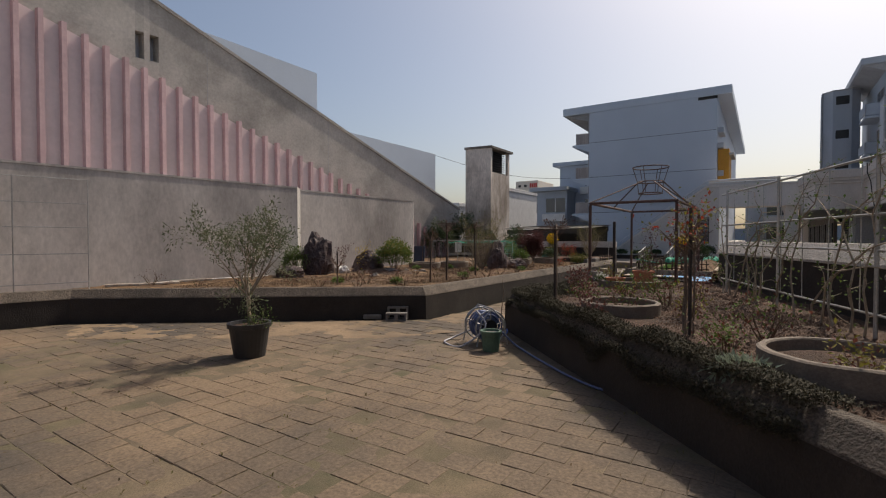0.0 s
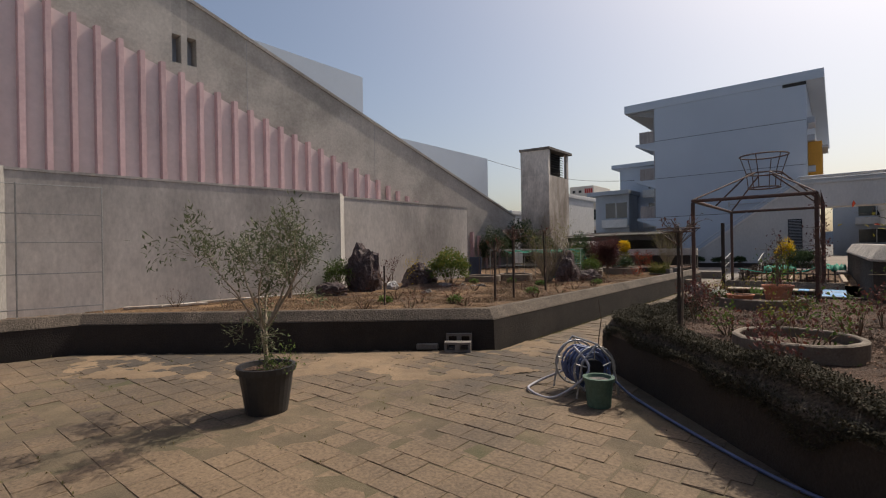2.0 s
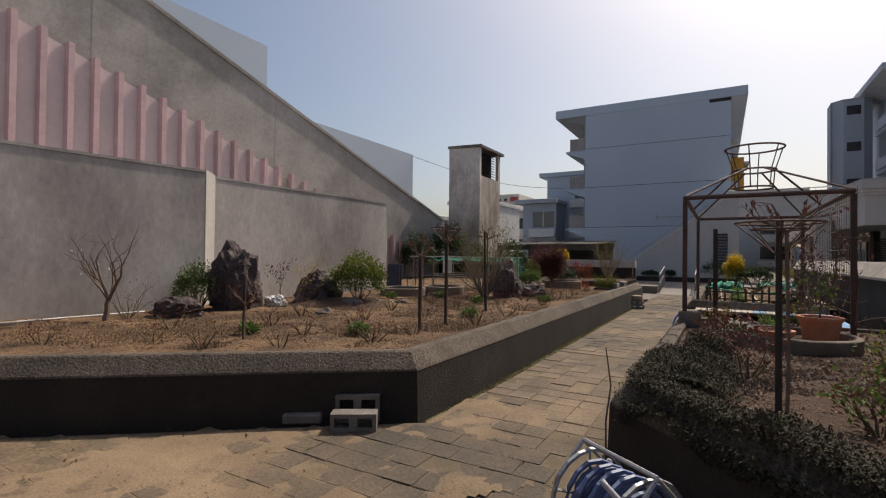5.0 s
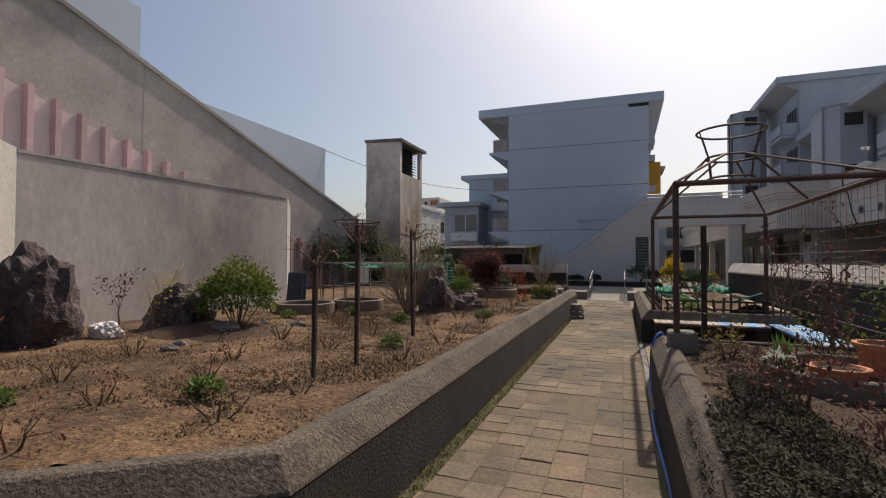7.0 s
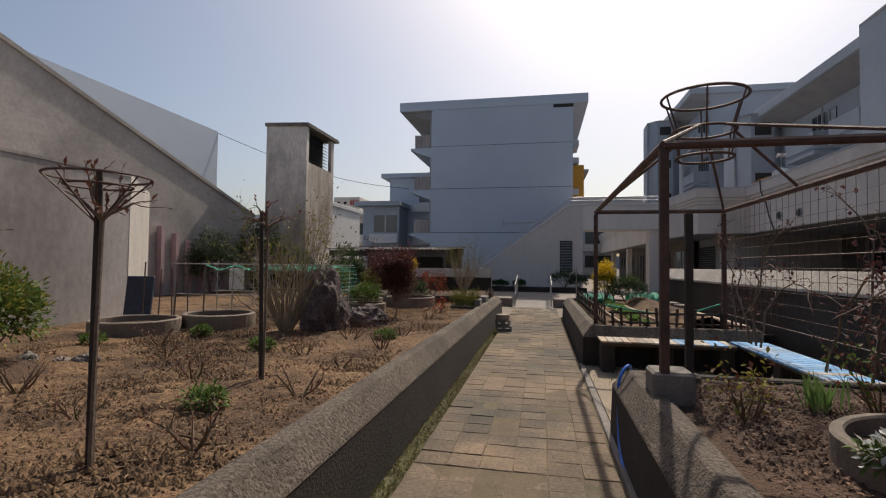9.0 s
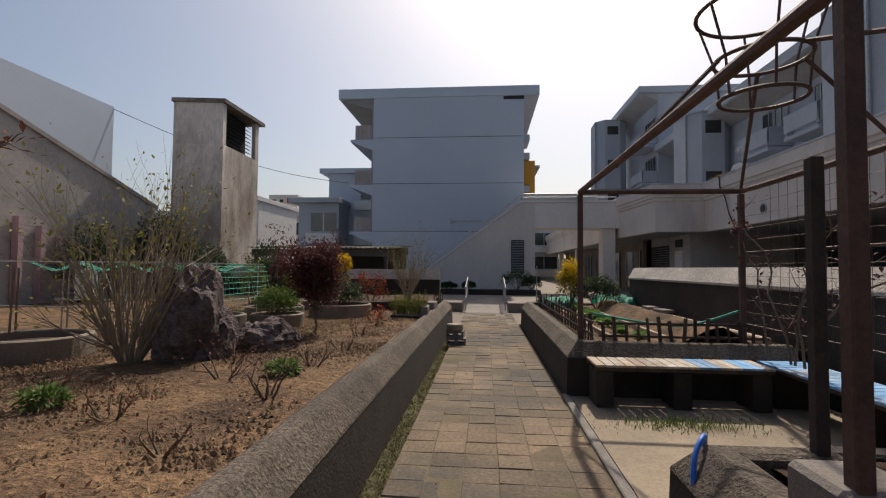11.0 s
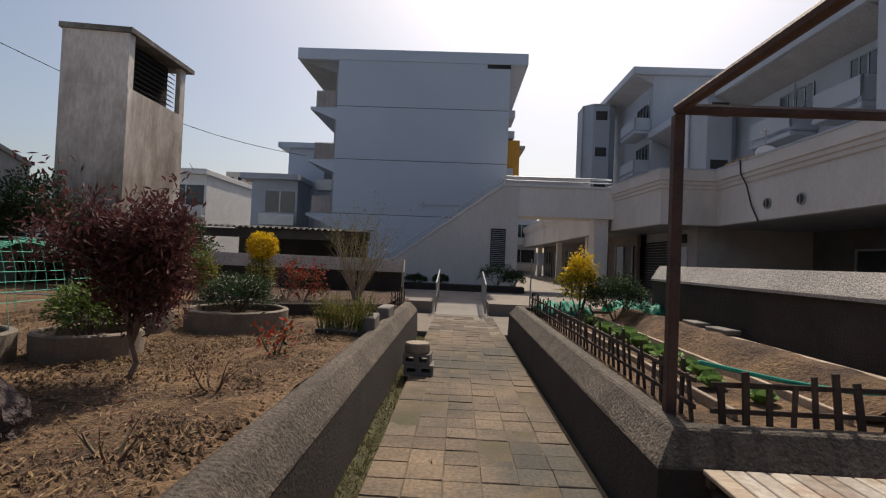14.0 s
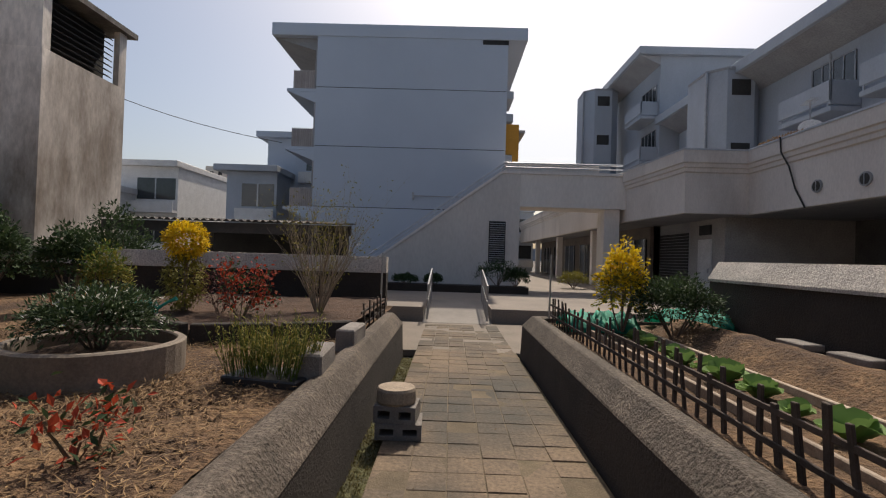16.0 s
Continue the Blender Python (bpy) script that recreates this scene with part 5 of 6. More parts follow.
net_heap("garden_net", "crumpled teal net over seedlings", (-2.15, 23.3, 0.55), 0.9, 0.7, 0.35, 1.0)
net_heap("garden_net", "teal net over a row by the parapet", (-0.85, 23.6, 0.58), 0.9, 0.7, 0.36, 2.0)


def cabbage(at, r0, seed):
    r = random.Random(seed)
    e = thing("cabbage", "leafy green cabbage plant in dry soil", "vegetable", "cabbage row", at)
    for k in range(9):
        a = k * 2.4 + r.random()
        t = 0.35 + 0.065 * k
        bm = B()
        rows = []
        for i in range(5):
            s = i / 4
            w = r0 * 0.62 * math.sin(math.pi * (0.12 + 0.80 * s)) * r.uniform(0.85, 1.1)
            px = r0 * (0.1 + s * (1.2 - t))
            pz = r0 * (0.1 + 1.1 * t * s) - 0.10 * s * s * r0
            row_ = []
            for j in (-1, -0.5, 0, 0.5, 1):
                x, y, z = px, j * w, pz + abs(j) * w * 0.35 + r.uniform(-1, 1) * 0.012
                row_.append(bm.verts.new((at[0] + x * math.cos(a) - y * math.sin(a), at[1] + x * math.sin(a) + y * math.cos(a), at[2] + z)))
            rows.append(row_)
        for u, v in zip(rows, rows[1:]):
            for j in range(4):
                bm.faces.new((u[j], u[j + 1], v[j + 1], v[j]))
        part("leaf", bm, L_CABBAGE, e, smooth=True)


for k in range(13):
    cabbage((-1.95 + R.uniform(-0.06, 0.06), 18.3 + k * 0.35 + R.uniform(-0.08, 0.08), 0.52), R.uniform(0.12, 0.19), 100 + k)
for x, y0, y1 in ((-2.3, 17.9, 23.6), (-1.62, 17.9, 23.2)):
    bm = B()
    obox(bm, 0.035, y1 - y0, 0.09, pose(x, (y0 + y1) / 2, 0.5, 0, 0, R.uniform(-0.6, 0.6)), 0.006)
    single("edging_board", bm, WOOD, "weathered board edging a vegetable row", "board", "edging boards")
bm = B()
obox(bm, 0.10, 5.2, 0.09, pose(-0.52, 20.6, 0.52, 0, 0, 1.0), 0.015)
single("timber", bm, WOOD, "weathered timber lying below the parapet", "timber")
bm = B()
n = 60
rows = []
for i in range(n + 1):
    y = 17.95 + i * 0.09
    rows.append([bm.verts.new((-1.08 + o + 0.02 * noise.noise(Vector((y * 2, o, 1))), y, 0.52 + h + 0.025 * noise.noise(Vector((y * 4, o * 6, 2))))) for o, h in ((-0.42, 0.0), (-0.25, 0.10), (-0.1, 0.19), (0.08, 0.20), (0.25, 0.12), (0.42, 0.0))])
for a, b in zip(rows, rows[1:]):
    for j in range(5):
        bm.faces.new((a[j], a[j + 1], b[j + 1], b[j]))
single("soil_ridge", bm, SOIL, "raised ridge of dry sandy soil", "soil ridge", kind="structure", smooth=True)
for k, y in enumerate((22.0, 21.3)):
    bm = B()
    obox(bm, 0.22, 0.4, 0.07, pose(-0.52, y, 0.612, 0, 0, 10 * k), 0.01)
    single("paving_slab", bm, BLOCK, "loose concrete slab lying on the timber", "slab", "loose slabs")
clump("round_shrub", "dark green rounded shrub", "shrub", (-1.42, 22.75, 0.52), (0.48, 0.42, 0.78), 51, 2600, (0.045, 0.02), L_DARK)
clump("yellow_shrub", "shrub with bright yellow leaves", "shrub", (-1.95, 23.0, 0.52), (0.28, 0.27, 1.14), 52, 1300, (0.055, 0.032), L_YG, (L_YELLOW, 0.85))

# ================= large bed: rocks =================
for nm, lab, at, size, sd, m_ in (
    ("boulder", "tall dark purple-grey boulder standing in the bed", (-9.62, 11.2, 0.45), (0.40, 0.36, 1.12), 3.0, ROCK),
    ("boulder", "low flat brown boulder in the bed", (-9.45, 10.1, 0.45), (0.42, 0.28, 0.34), 5.0, ROCK),
    ("boulder", "dark rounded boulder under a shrub", (-9.2, 12.75, 0.45), (0.46, 0.36, 0.66), 7.0, ROCK),
    ("boulder", "large purple-grey boulder with pale streaks", (-6.66, 16.25, 0.42), (0.30, 0.32, 0.92), 9.3, ROCK),
    ("boulder", "leaning purple-grey boulder with a pale crest", (-6.25, 16.95, 0.45), (0.33, 0.26, 0.38), 12.0, ROCK),
    ("boulder", "small pale grey rock on the soil", (-8.2, 12.6, 0.47), (0.28, 0.2, 0.2), 15.0, ROCK_GREY),
):
    single(nm, rock(B(), at, size, sd, 0.42), m_, lab, "rock", "garden rocks")
bm = B()
rows = [[bm.verts.new((-8.55 + q * 1.15 * math.cos(6.28318 * k / 32), 12.7 + q * 0.95 * math.sin(6.28318 * k / 32), 0.50 + 0.17 * (1 - q * q) + 0.03 * noise.noise(Vector((q * 4 * math.cos(6.28318 * k / 32), q * 4 * math.sin(6.28318 * k / 32), 3))))) for k in range(32)] for q in (1.0, 0.85, 0.7, 0.5, 0.3, 0.1)]
for a, b in zip(rows, rows[1:]):
    for k in range(32):
        bm.faces.new((a[k], a[(k + 1) % 32], b[(k + 1) % 32], b[k]))
bm.faces.new(rows[-1])
bmesh.ops.recalc_face_normals(bm, faces=bm.faces)
single("soil_mound", bm, SOIL_DARK, "low mound of dark stony earth under the shrub", "soil mound", kind="structure", smooth=True)
# small scattered stones
for k in range(9):
    x, y = R.uniform(-9.3, -7.6), R.uniform(11.4, 13.6)
    single("stone", rock(B(), (x, y, 0.50), (R.uniform(0.06, 0.12), R.uniform(0.06, 0.1), R.uniform(0.07, 0.13)), k * 1.9 + 1, 0.4), ROCK_GREY, "small rough grey stone on the soil", "stone", "small stones")
bm = B()
rock(bm, (-9.25, 11.75, 0.53), (0.2, 0.13, 0.22), 3.3, 0.5)
single("white_bag", bm, WHITE, "crumpled white plastic bag on the soil", "bag")

# ================= large bed: rings and plants =================
for at, r, h in (((-8.95, 15.35, 0.5), 0.54, 0.22), ((-8.3, 16.2, 0.5), 0.50, 0.24), ((-7.65, 18.2, 0.5), 0.45, 0.26), ((-6.95, 18.75, 0.5), 0.38, 0.24), ((-6.5, 20.42, 0.5), 0.55, 0.27), ((-7.5, 19.9, 0.5), 0.48, 0.25), ((-7.4, 21.9, 0.5), 0.40, 0.22)):
    ring("planter_ring", "round concrete planter ring set in the soil", at, r, h)
for at, r, h in (((-0.92, 8.68, 0.53), 0.50, 0.17), ((1.2, 6.42, 0.53), 0.56, 0.2), ((-1.6, 12.35, 0.53), 0.60, 0.16)):
    ring("planter_ring", "wide concrete planter ring in the rose bed", at, r, h, "rose bed rings")

plant("bare_shrub", "bare shrub of many pale twigs with few leaves", "shrub", (-7.05, 15.9, 0.5), 2.1, 61, stems=42, spread=0.36, levels=2, kids=3, rad=0.014, bark=BARK_PALE, leaves=((L_YG, 0.22),), per=2, leaf=(0.05, 0.022), lean=0.48, bend=0.18)
plant("red_tree", "small tree with dense dark red leaves", "tree", (-6.15, 18.1, 0.5), 1.42, 62, stems=11, spread=0.45, levels=2, kids=4, rad=0.012, bark=BARK, leaves=((L_RED, 0.9),), per=11, leaf=(0.06, 0.02), lean=0.24, trunk=0.28, jitter=0.06, bend=0.15)
clump("green_shrub", "rounded green shrub with yellowish leaf tips", "shrub", (-8.35, 13.0, 0.5), (0.55, 0.5, 1.0), 63, 2600, (0.06, 0.026), L_GREEN, (L_YG, 0.35))
plant("forsythia", "small shrub with yellow flowers behind the rock", "shrub", (-9.15, 12.45, 0.5), 0.95, 64, stems=7, spread=0.4, levels=1, kids=3, rad=0.008, leaves=((L_YELLOW, 0.55),), per=4, leaf=(0.035, 0.02))
plant("red_sapling", "thin sapling with dark red young leaves on a stake", "sapling", (-9.6, 12.2, 0.5), 0.95, 65, stems=3, spread=0.4, levels=1, kids=2, rad=0.008, leaves=((L_RED, 0.8),), per=4, leaf=(0.05, 0.025), trunk=0.4)
clump("green_shrub", "loose green shrub before the garden wall", "shrub", (-9.95, 10.75, 0.5), (0.42, 0.40, 0.80), 66, 1700, (0.055, 0.02), L_GREEN, (L_OLIVE, 0.4))
plant("bare_tree", "small bare forked tree before the garden wall", "tree", (-9.75, 9.25, 0.5), 1.6, 67, stems=4, spread=0.6, levels=2, kids=3, rad=0.026, bark=BARK, leaves=((L_WHITE, 0.06),), per=1, leaf=(0.04, 0.03), trunk=0.35, lean=0.7)
plant("thin_shrub", "thin bare shrub beside the forked tree", "shrub", (-9.9, 9.6, 0.5), 0.7, 68, stems=7, spread=0.4, levels=1, kids=3, rad=0.007, leaves=((L_OLIVE, 0.4),), per=2, leaf=(0.04, 0.015))
clump("evergreen_shrub", "tall dark evergreen beside the tower", "shrub", (-13.1, 24.9, 0.4), (1.0, 0.8, 2.5), 69, 3600, (0.09, 0.04), L_DARK)
clump("evergreen_shrub", "dark evergreen shrub behind the parapet", "shrub", (-10.7, 26.5, -0.1), (0.8, 0.7, 2.3), 70, 2800, (0.08, 0.035), L_DARK)
clump("evergreen_shrub", "loose evergreen shrub at the foot of the tall wall", "shrub", (-13.4, 22.8, 0.4), (0.8, 0.7, 2.1), 169, 2200, (0.09, 0.035), L_DARK, (L_OLIVE, 0.3))
clump("evergreen_shrub", "low evergreen shrub before the tower", "shrub", (-11.7, 24.9, 0.45), (0.7, 0.5, 1.5), 170, 1900, (0.08, 0.035), L_DARK)
clump("camellia", "dark camellia with glossy leaves in a pot", "shrub", (-9.1, 23.4, 0.72), (0.36, 0.36, 0.95), 71, 1500, (0.065, 0.03), L_DARK)
flower_pot("plant_pot", "brown clay pot under the camellia", (-9.1, 23.4, 0.5), 0.16, 0.2, 0.28, TERRA)
clump("yellow_green_shrub", "slender yellow-green shrub before the parapet", "shrub", (-8.45, 23.2, 0.5), (0.27, 0.27, 0.95), 72, 1100, (0.05, 0.022), L_YG, (L_GREEN, 0.4))
clump("yellow_green_shrub", "slender yellow-green shrub by the rings", "shrub", (-8.55, 21.2, 0.5), (0.25, 0.25, 1.05), 73, 1000, (0.05, 0.022), L_YG, (L_GREEN, 0.5))
clump("daisy_bush", "dense dark green daisy bush in a concrete ring", "shrub", (-6.5, 20.42, 0.68), (0.42, 0.40, 0.46), 74, 3200, (0.04, 0.013), L_DARK, (L_WHITE, 0.05))
clump("daisy_bush", "low dark daisy plant with white blossoms in a ring", "shrub", (-7.5, 19.9, 0.66), (0.36, 0.34, 0.32), 75, 900, (0.05, 0.02), L_DARK, (L_WHITE, 0.10))
clump("green_plant", "pale green plant growing in a ring", "shrub", (-6.95, 18.75, 0.62), (0.30, 0.3, 0.5), 76, 900, (0.05, 0.02), L_GREEN)
plant("herb", "leggy green herbs in a concrete ring", "plant", (-7.65, 18.2, 0.62), 0.4, 77, stems=10, levels=1, kids=2, rad=0.005, leaves=((L_YG, 0.7),), per=3, leaf=(0.05, 0.015), lean=0.5)
# planter corner with topiary
for a, b in (((-8.45, 23.9), (-7.62, 22.18)), ((-7.55, 22.08), (-6.55, 21.62)), ((-6.48, 21.60), (-5.78, 21.82)), ((-5.70, 21.85), (-5.06, 22.15))):
    d = Vector(b) - Vector(a)
    bm = B()
    obox(bm, d.length, 0.10, 0.24, pose((a[0] + b[0]) / 2, (a[1] + b[1]) / 2, 0.48, 0, 0, math.degrees(math.atan2(d.y, d.x))), 0.012)
    single("edging_block", bm, BEDWALL, "dark concrete edging of the corner planter", "edging", "planter edging")
bm = B()
relief_ground(bm, [(-8.40, 23.95), (-7.52, 22.2), (-6.5, 21.7), (-5.05, 22.2), (-5.05, 25.4), (-8.6, 25.4)], 0.66, 0.09, 0.03, 6.0)
single("planter_soil", bm, SOIL_DARK, "dark soil of the corner planter", "soil", kind="structure")
e = thing("topiary", "two-tiered topiary with bright yellow leaf tips", "shrub", at=(-7.25, 22.85, 0.6))
bm = B()
tube(bm, [(-7.25, 22.85, 0.6), (-7.24, 22.86, 1.2), (-7.25, 22.85, 1.5)], [0.025, 0.02, 0.012], 6)
part("stem", bm, BARK, e)
for (z, rx, rz, mm, n, sd) in ((1.52, 0.25, 0.22, L_YELLOW, 2200, 1), (1.04, 0.25, 0.36, L_YG, 1500, 2)):
    L = Leaves()
    r = random.Random(sd)
    for k in range(n):
        d = rv(r).normalized()
        q = (0.6 + 0.4 * r.random()) * (1 + 0.2 * noise.noise(d * 3 + Vector((sd, 0, 0))))
        L.leaf(Vector((-7.25 + d.x * rx * q, 22.85 + d.y * rx * q, z + d.z * rz * q)), d + rv(r) * 0.7, Vector((0, 0, 1)), 0.05 * r.uniform(0.7, 1.3), 0.028)
    L.make("crown", mm, e)
plant("quince", "shrub with bright orange-red blossoms", "shrub", (-6.5, 22.75, 0.64), 0.88, 78, stems=7, spread=0.5, levels=2, kids=3, rad=0.009, leaves=((L_ORANGE, 0.5), (L_DARK, 0.3)), per=3, leaf=(0.05, 0.035))
plant("red_shrub", "dark red twiggy shrub beside the quince", "shrub", (-6.85, 22.95, 0.64), 0.8, 79, stems=6, spread=0.5, levels=2, kids=3, rad=0.008, leaves=((L_RED, 0.5),), per=3, leaf=(0.045, 0.02))
plant("bare_shrub", "tall bare shrub with budding twigs at the path", "shrub", (-5.75, 23.35, 0.64), 1.85, 80, stems=30, spread=0.35, levels=2, kids=3, rad=0.011, bark=BARK_PALE, leaves=((L_YG, 0.35),), per=2, leaf=(0.04, 0.02), lean=0.42, bend=0.15)
e = thing("seedling_tray", "black tray of feathery yellow-green seedlings", "plant tray", at=(-5.25, 20.38, 0.52))
bm = B()
obox(bm, 0.55, 0.36, 0.07, pose(-5.25, 20.38, 0.52, 0, 0, -12), 0.01)
part("tray", bm, BLACKPL, e)
L = Leaves()
r = random.Random(9)
bm = B()
for k in range(240):
    x, y = r.uniform(-0.25, 0.25), r.uniform(-0.16, 0.16)
    p = Vector((-5.25 + x * 0.98 + y * 0.2, 20.38 - x * 0.2 + y * 0.98, 0.58))
    d = (Vector((x * 0.9, y * 0.9, 1)) + rv(r) * 0.12)
    ln = r.uniform(0.22, 0.40)
    tube(bm, [p, p + d * ln * 0.5, p + d * ln], [0.003, 0.0025, 0.001], 3, cap=False)
    for q in range(12):
        L.leaf(p + d * ln * r.uniform(0.3, 1.0), rv(r) + Vector((0, 0, 0.5)), Vector((0, 0, 1)), 0.04, 0.008)
part("stem", bm, L_GREEN, e)
L.make("foliage", L_YG, e)
for x, y, a in ((-4.99, 20.55, 3), (-4.97, 21.65, -2)):
    bm = B()
    obox(bm, 0.17, 0.50, 0.22, pose(x, y, 0.52, 0, 0, a), 0.015)
    single("edge_block", bm, BLOCK, "grey concrete block lying on the bed edge", "concrete block", "edge blocks")
e = thing("watering_can", "teal plastic watering can on the planter edge", "watering can", at=(-7.45, 22.45, 0.66))
bm = B()
lathe(bm, [(0.12, 0), (0.125, 0.1), (0.10, 0.17), (0.05, 0.175)], 16, (-7.45, 22.45, 0.66))
part("body", bm, TEAL, e)
bm = B()
tube(bm, [(-7.35, 22.45, 0.72), (-7.2, 22.45, 0.82), (-7.11, 22.45, 0.86)], [0.018, 0.014, 0.025], 6)
part("spout", bm, TEAL, e)
bm = B()
tube(bm, [(-7.55, 22.45, 0.74), (-7.62, 22.45, 0.84), (-7.51, 22.45, 0.90), (-7.40, 22.45, 0.85)], 0.01, 6)
part("handle", bm, TEAL, e)

# vegetable frame with teal net among the rings
fr = thing("net_frame", "pipe frame with a teal net over vegetables", "garden frame", at=(-8.6, 17.4, 0.5))
for x in (-9.7, -8.6, -7.5):
    for y in (16.9, 18.0, 19.2):
        bm = B()
        tube(bm, [(x, y, 0.45), (x + 0.02, y, 1.5)], 0.010, 5)
        part("post", bm, PIPE, fr)
for z in (0.95, 1.46):
    for y in (16.9, 18.0, 19.2):
        bm = B()
        tube(bm, [(-9.8, y, z), (-7.4, y, z)], 0.008, 5)
        part("rail", bm, PIPE, fr)
L = Leaves()
r = random.Random(17)
bm = B()
for k in range(46):
    y = 17.0 + k * 0.05
    tube(bm, [(-9.2 + i * 0.17, y, 1.46 - 0.10 * math.sin(i * 0.9 + k * 0.2) ** 2) for i in range(11)], 0.003, 3, cap=False)
for i in range(32):
    x = -9.2 + i * 0.055
    tube(bm, [(x, 17.0 + k * 0.25, 1.45 - 0.1 * math.sin((x + 9.2) / 0.17 * 0.9 + k) ** 2) for k in range(10)], 0.003, 3, cap=False)
for i in range(26):
    y = 17.05 + i * 0.09
    tube(bm, [(-7.42, y, 1.45), (-7.38, y + 0.03, 1.2), (-7.32 + 0.05 * math.sin(i), y, 0.85 + 0.2 * math.sin(i * 0.8))], 0.003, 3, cap=False)
for k in range(7):
    tube(bm, [(-7.40 + 0.02 * k, 17.05 + i * 0.45, 1.42 - k * 0.075) for i in range(6)], 0.003, 3, cap=False)
tagged(part("net", bm, TEAL, fr, "sagging teal garden net"), kind="stuff")
for k in range(7):
    x, y = -9.75 + 0.18 * k, 16.3 + 0.12 * (k % 3)
    bm = B()
    tube(bm, [(x, y, 0.5), (x + R.uniform(-0.05, 0.05), y, R.uniform(1.1, 1.65))], 0.011, 5)
    single("bamboo_stake", bm, BARK, "weathered stake standing in the vegetable ring", "stake", "stakes")
bm = B()
obox(bm, 0.45, 0.05, 0.75, pose(-10.1, 16.55, 0.5, -8, 0, 10), 0.01)
single("board", bm, mat("dark_blue_board", (0.05, 0.06, 0.09), (0.035, 0.04, 0.06), 0.6, 4, 30, 0.2), "dark blue board leaning on the wall end", "board")
bm = B()
obox(bm, 0.26, 0.03, 0.38, pose(-9.0, 17.6, 1.0, 0, 0, 15), 0.01)
single("white_sack", bm, WHITE, "white sack hung on the garden frame", "sack")

# ================= stakes with standard roses =================


def stake(at, h, head, seed, hoop_on=False, tilt=0.0):
    e = thing("rose_stake", "black stake with a pruned standard rose" + (" under a wire hoop" if hoop_on else ""), "stake", "rose stakes", at)
    r = random.Random(seed)
    bm = B()
    tube(bm, [at, (at[0] + tilt * 0.5, at[1], at[2] + h * 0.5), (at[0] + tilt, at[1], at[2] + h)], [0.019, 0.018, 0.016], 7)
    part("post", bm, STAKE, e)
    bm = B()
    tips = []
    p0 = Vector((at[0] + 0.035, at[1] - 0.03, at[2] - 0.02))
    tube(bm, [p0, p0 + Vector((0.01, 0, h * 0.4)), p0 + Vector((0.0, 0.02, h * head))], [0.011, 0.010, 0.011], 6)
    for k in range(6):
        grow(r, p0 + Vector((0, 0.02, h * head)), Vector((math.cos(k * 1.05), math.sin(k * 1.05), 0.7)), 0.2, 0.011, 1, bm, tips, 0.4, 3, 0.7, 0.6)
    part("rose_stem", bm, BARK, e)
    L = Leaves()
    for p, d in tips:
        if r.random() < 0.6:
            L.leaf(p, d + rv(r) * 0.5, Vector((0, 0, 1)), 0.05, 0.02)
    L.make("foliage", L_PINKSH, e, "reddish young shoots")
    if hoop_on:
        for rad_, up_ in ((0.22, 0.98), (0.14, 0.95)):
            bm = B()
            hoop(bm, at[0], at[1], at[2] + h * up_, rad_, 0.006)
            part("wire_hoop", bm, RUST, e)
        for k in range(8):
            a = k * 0.785
            bm = B()
            tube(bm, [(at[0], at[1], at[2] + h * 0.82), (at[0] + 0.22 * math.cos(a), at[1] + 0.22 * math.sin(a), at[2] + h * 0.98)], 0.004, 4)
            part("spoke", bm, RUST, e)


stake((-5.70, 11.05, 0.5), 1.15, 0.86, 1)
stake((-5.68, 11.70, 0.5), 1.42, 0.85, 2, True)
stake((-5.84, 13.38, 0.5), 1.42, 0.92, 3, False, -0.03)
stake((-2.0, 9.12, 0.52), 1.22, 0.95, 4, True)
stake((0.06, 7.42, 0.5), 1.35, 0.7, 5)
stake((-6.9, 9.3, 0.5), 0.75, 0.6, 6)

# ================= pruned roses =================
spots = [(-7.7, 8.75), (-6.6, 9.9), (-6.9, 8.8), (-6.2, 9.2), (-5.6, 9.95), (-5.5, 10.6), (-6.5, 10.7), (-7.5, 10.2), (-8.3, 9.3), (-5.35, 12.0), (-6.3, 12.2), (-6.9, 11.4), (-7.3, 12.6), (-6.4, 13.3), (-7.3, 14.0), (-5.4, 14.0), (-6.0, 14.4), (-5.35, 15.0), (-5.9, 15.4), (-5.4, 16.0), (-5.4, 16.9), (-5.5, 17.9), (-8.0, 11.2), (-7.9, 14.6), (-6.9, 15.0), (-9.3, 7.6), (-8.4, 8.0), (-10.2, 7.1), (-5.3, 13.0), (-6.2, 16.1)]
protos = []
for k in range(5):
    protos.append(plant("rose_bush", "low pruned rose bush with short bare canes", "rose", (0, 0, 0), 0.34 + 0.035 * k, 200 + k, stems=4 + k % 3, spread=0.65, levels=2, kids=2, rad=0.010, bark=THORN, leaves=((L_PINKSH, 0.35 if k % 2 else 0.12),), per=2, leaf=(0.035, 0.016), lean=0.85, group="pruned roses"))
for i, (x, y) in enumerate(spots):
    m = pose(x, y, 0.535 + 0.01 * R.random(), 0, 0, R.uniform(0, 360))
    if i < 5:
        protos[i].matrix_basis = m
    else:
        copy_thing(protos[i % 5], m)
for i, (x, y) in enumerate([(-6.1, 10.3), (-7.2, 9.6), (-5.75, 12.6), (-6.6, 14.6), (-5.5, 15.6), (-7.9, 15.3), (-8.6, 14.4)]):
    clump("weed_tuft", "low tuft of fresh green weeds on the soil", "weed", (x, y, 0.52), (0.13, 0.11, 0.14), 300 + i, 170, (0.05, 0.02), L_GREEN, (L_CABBAGE, 0.3), "weed tufts")
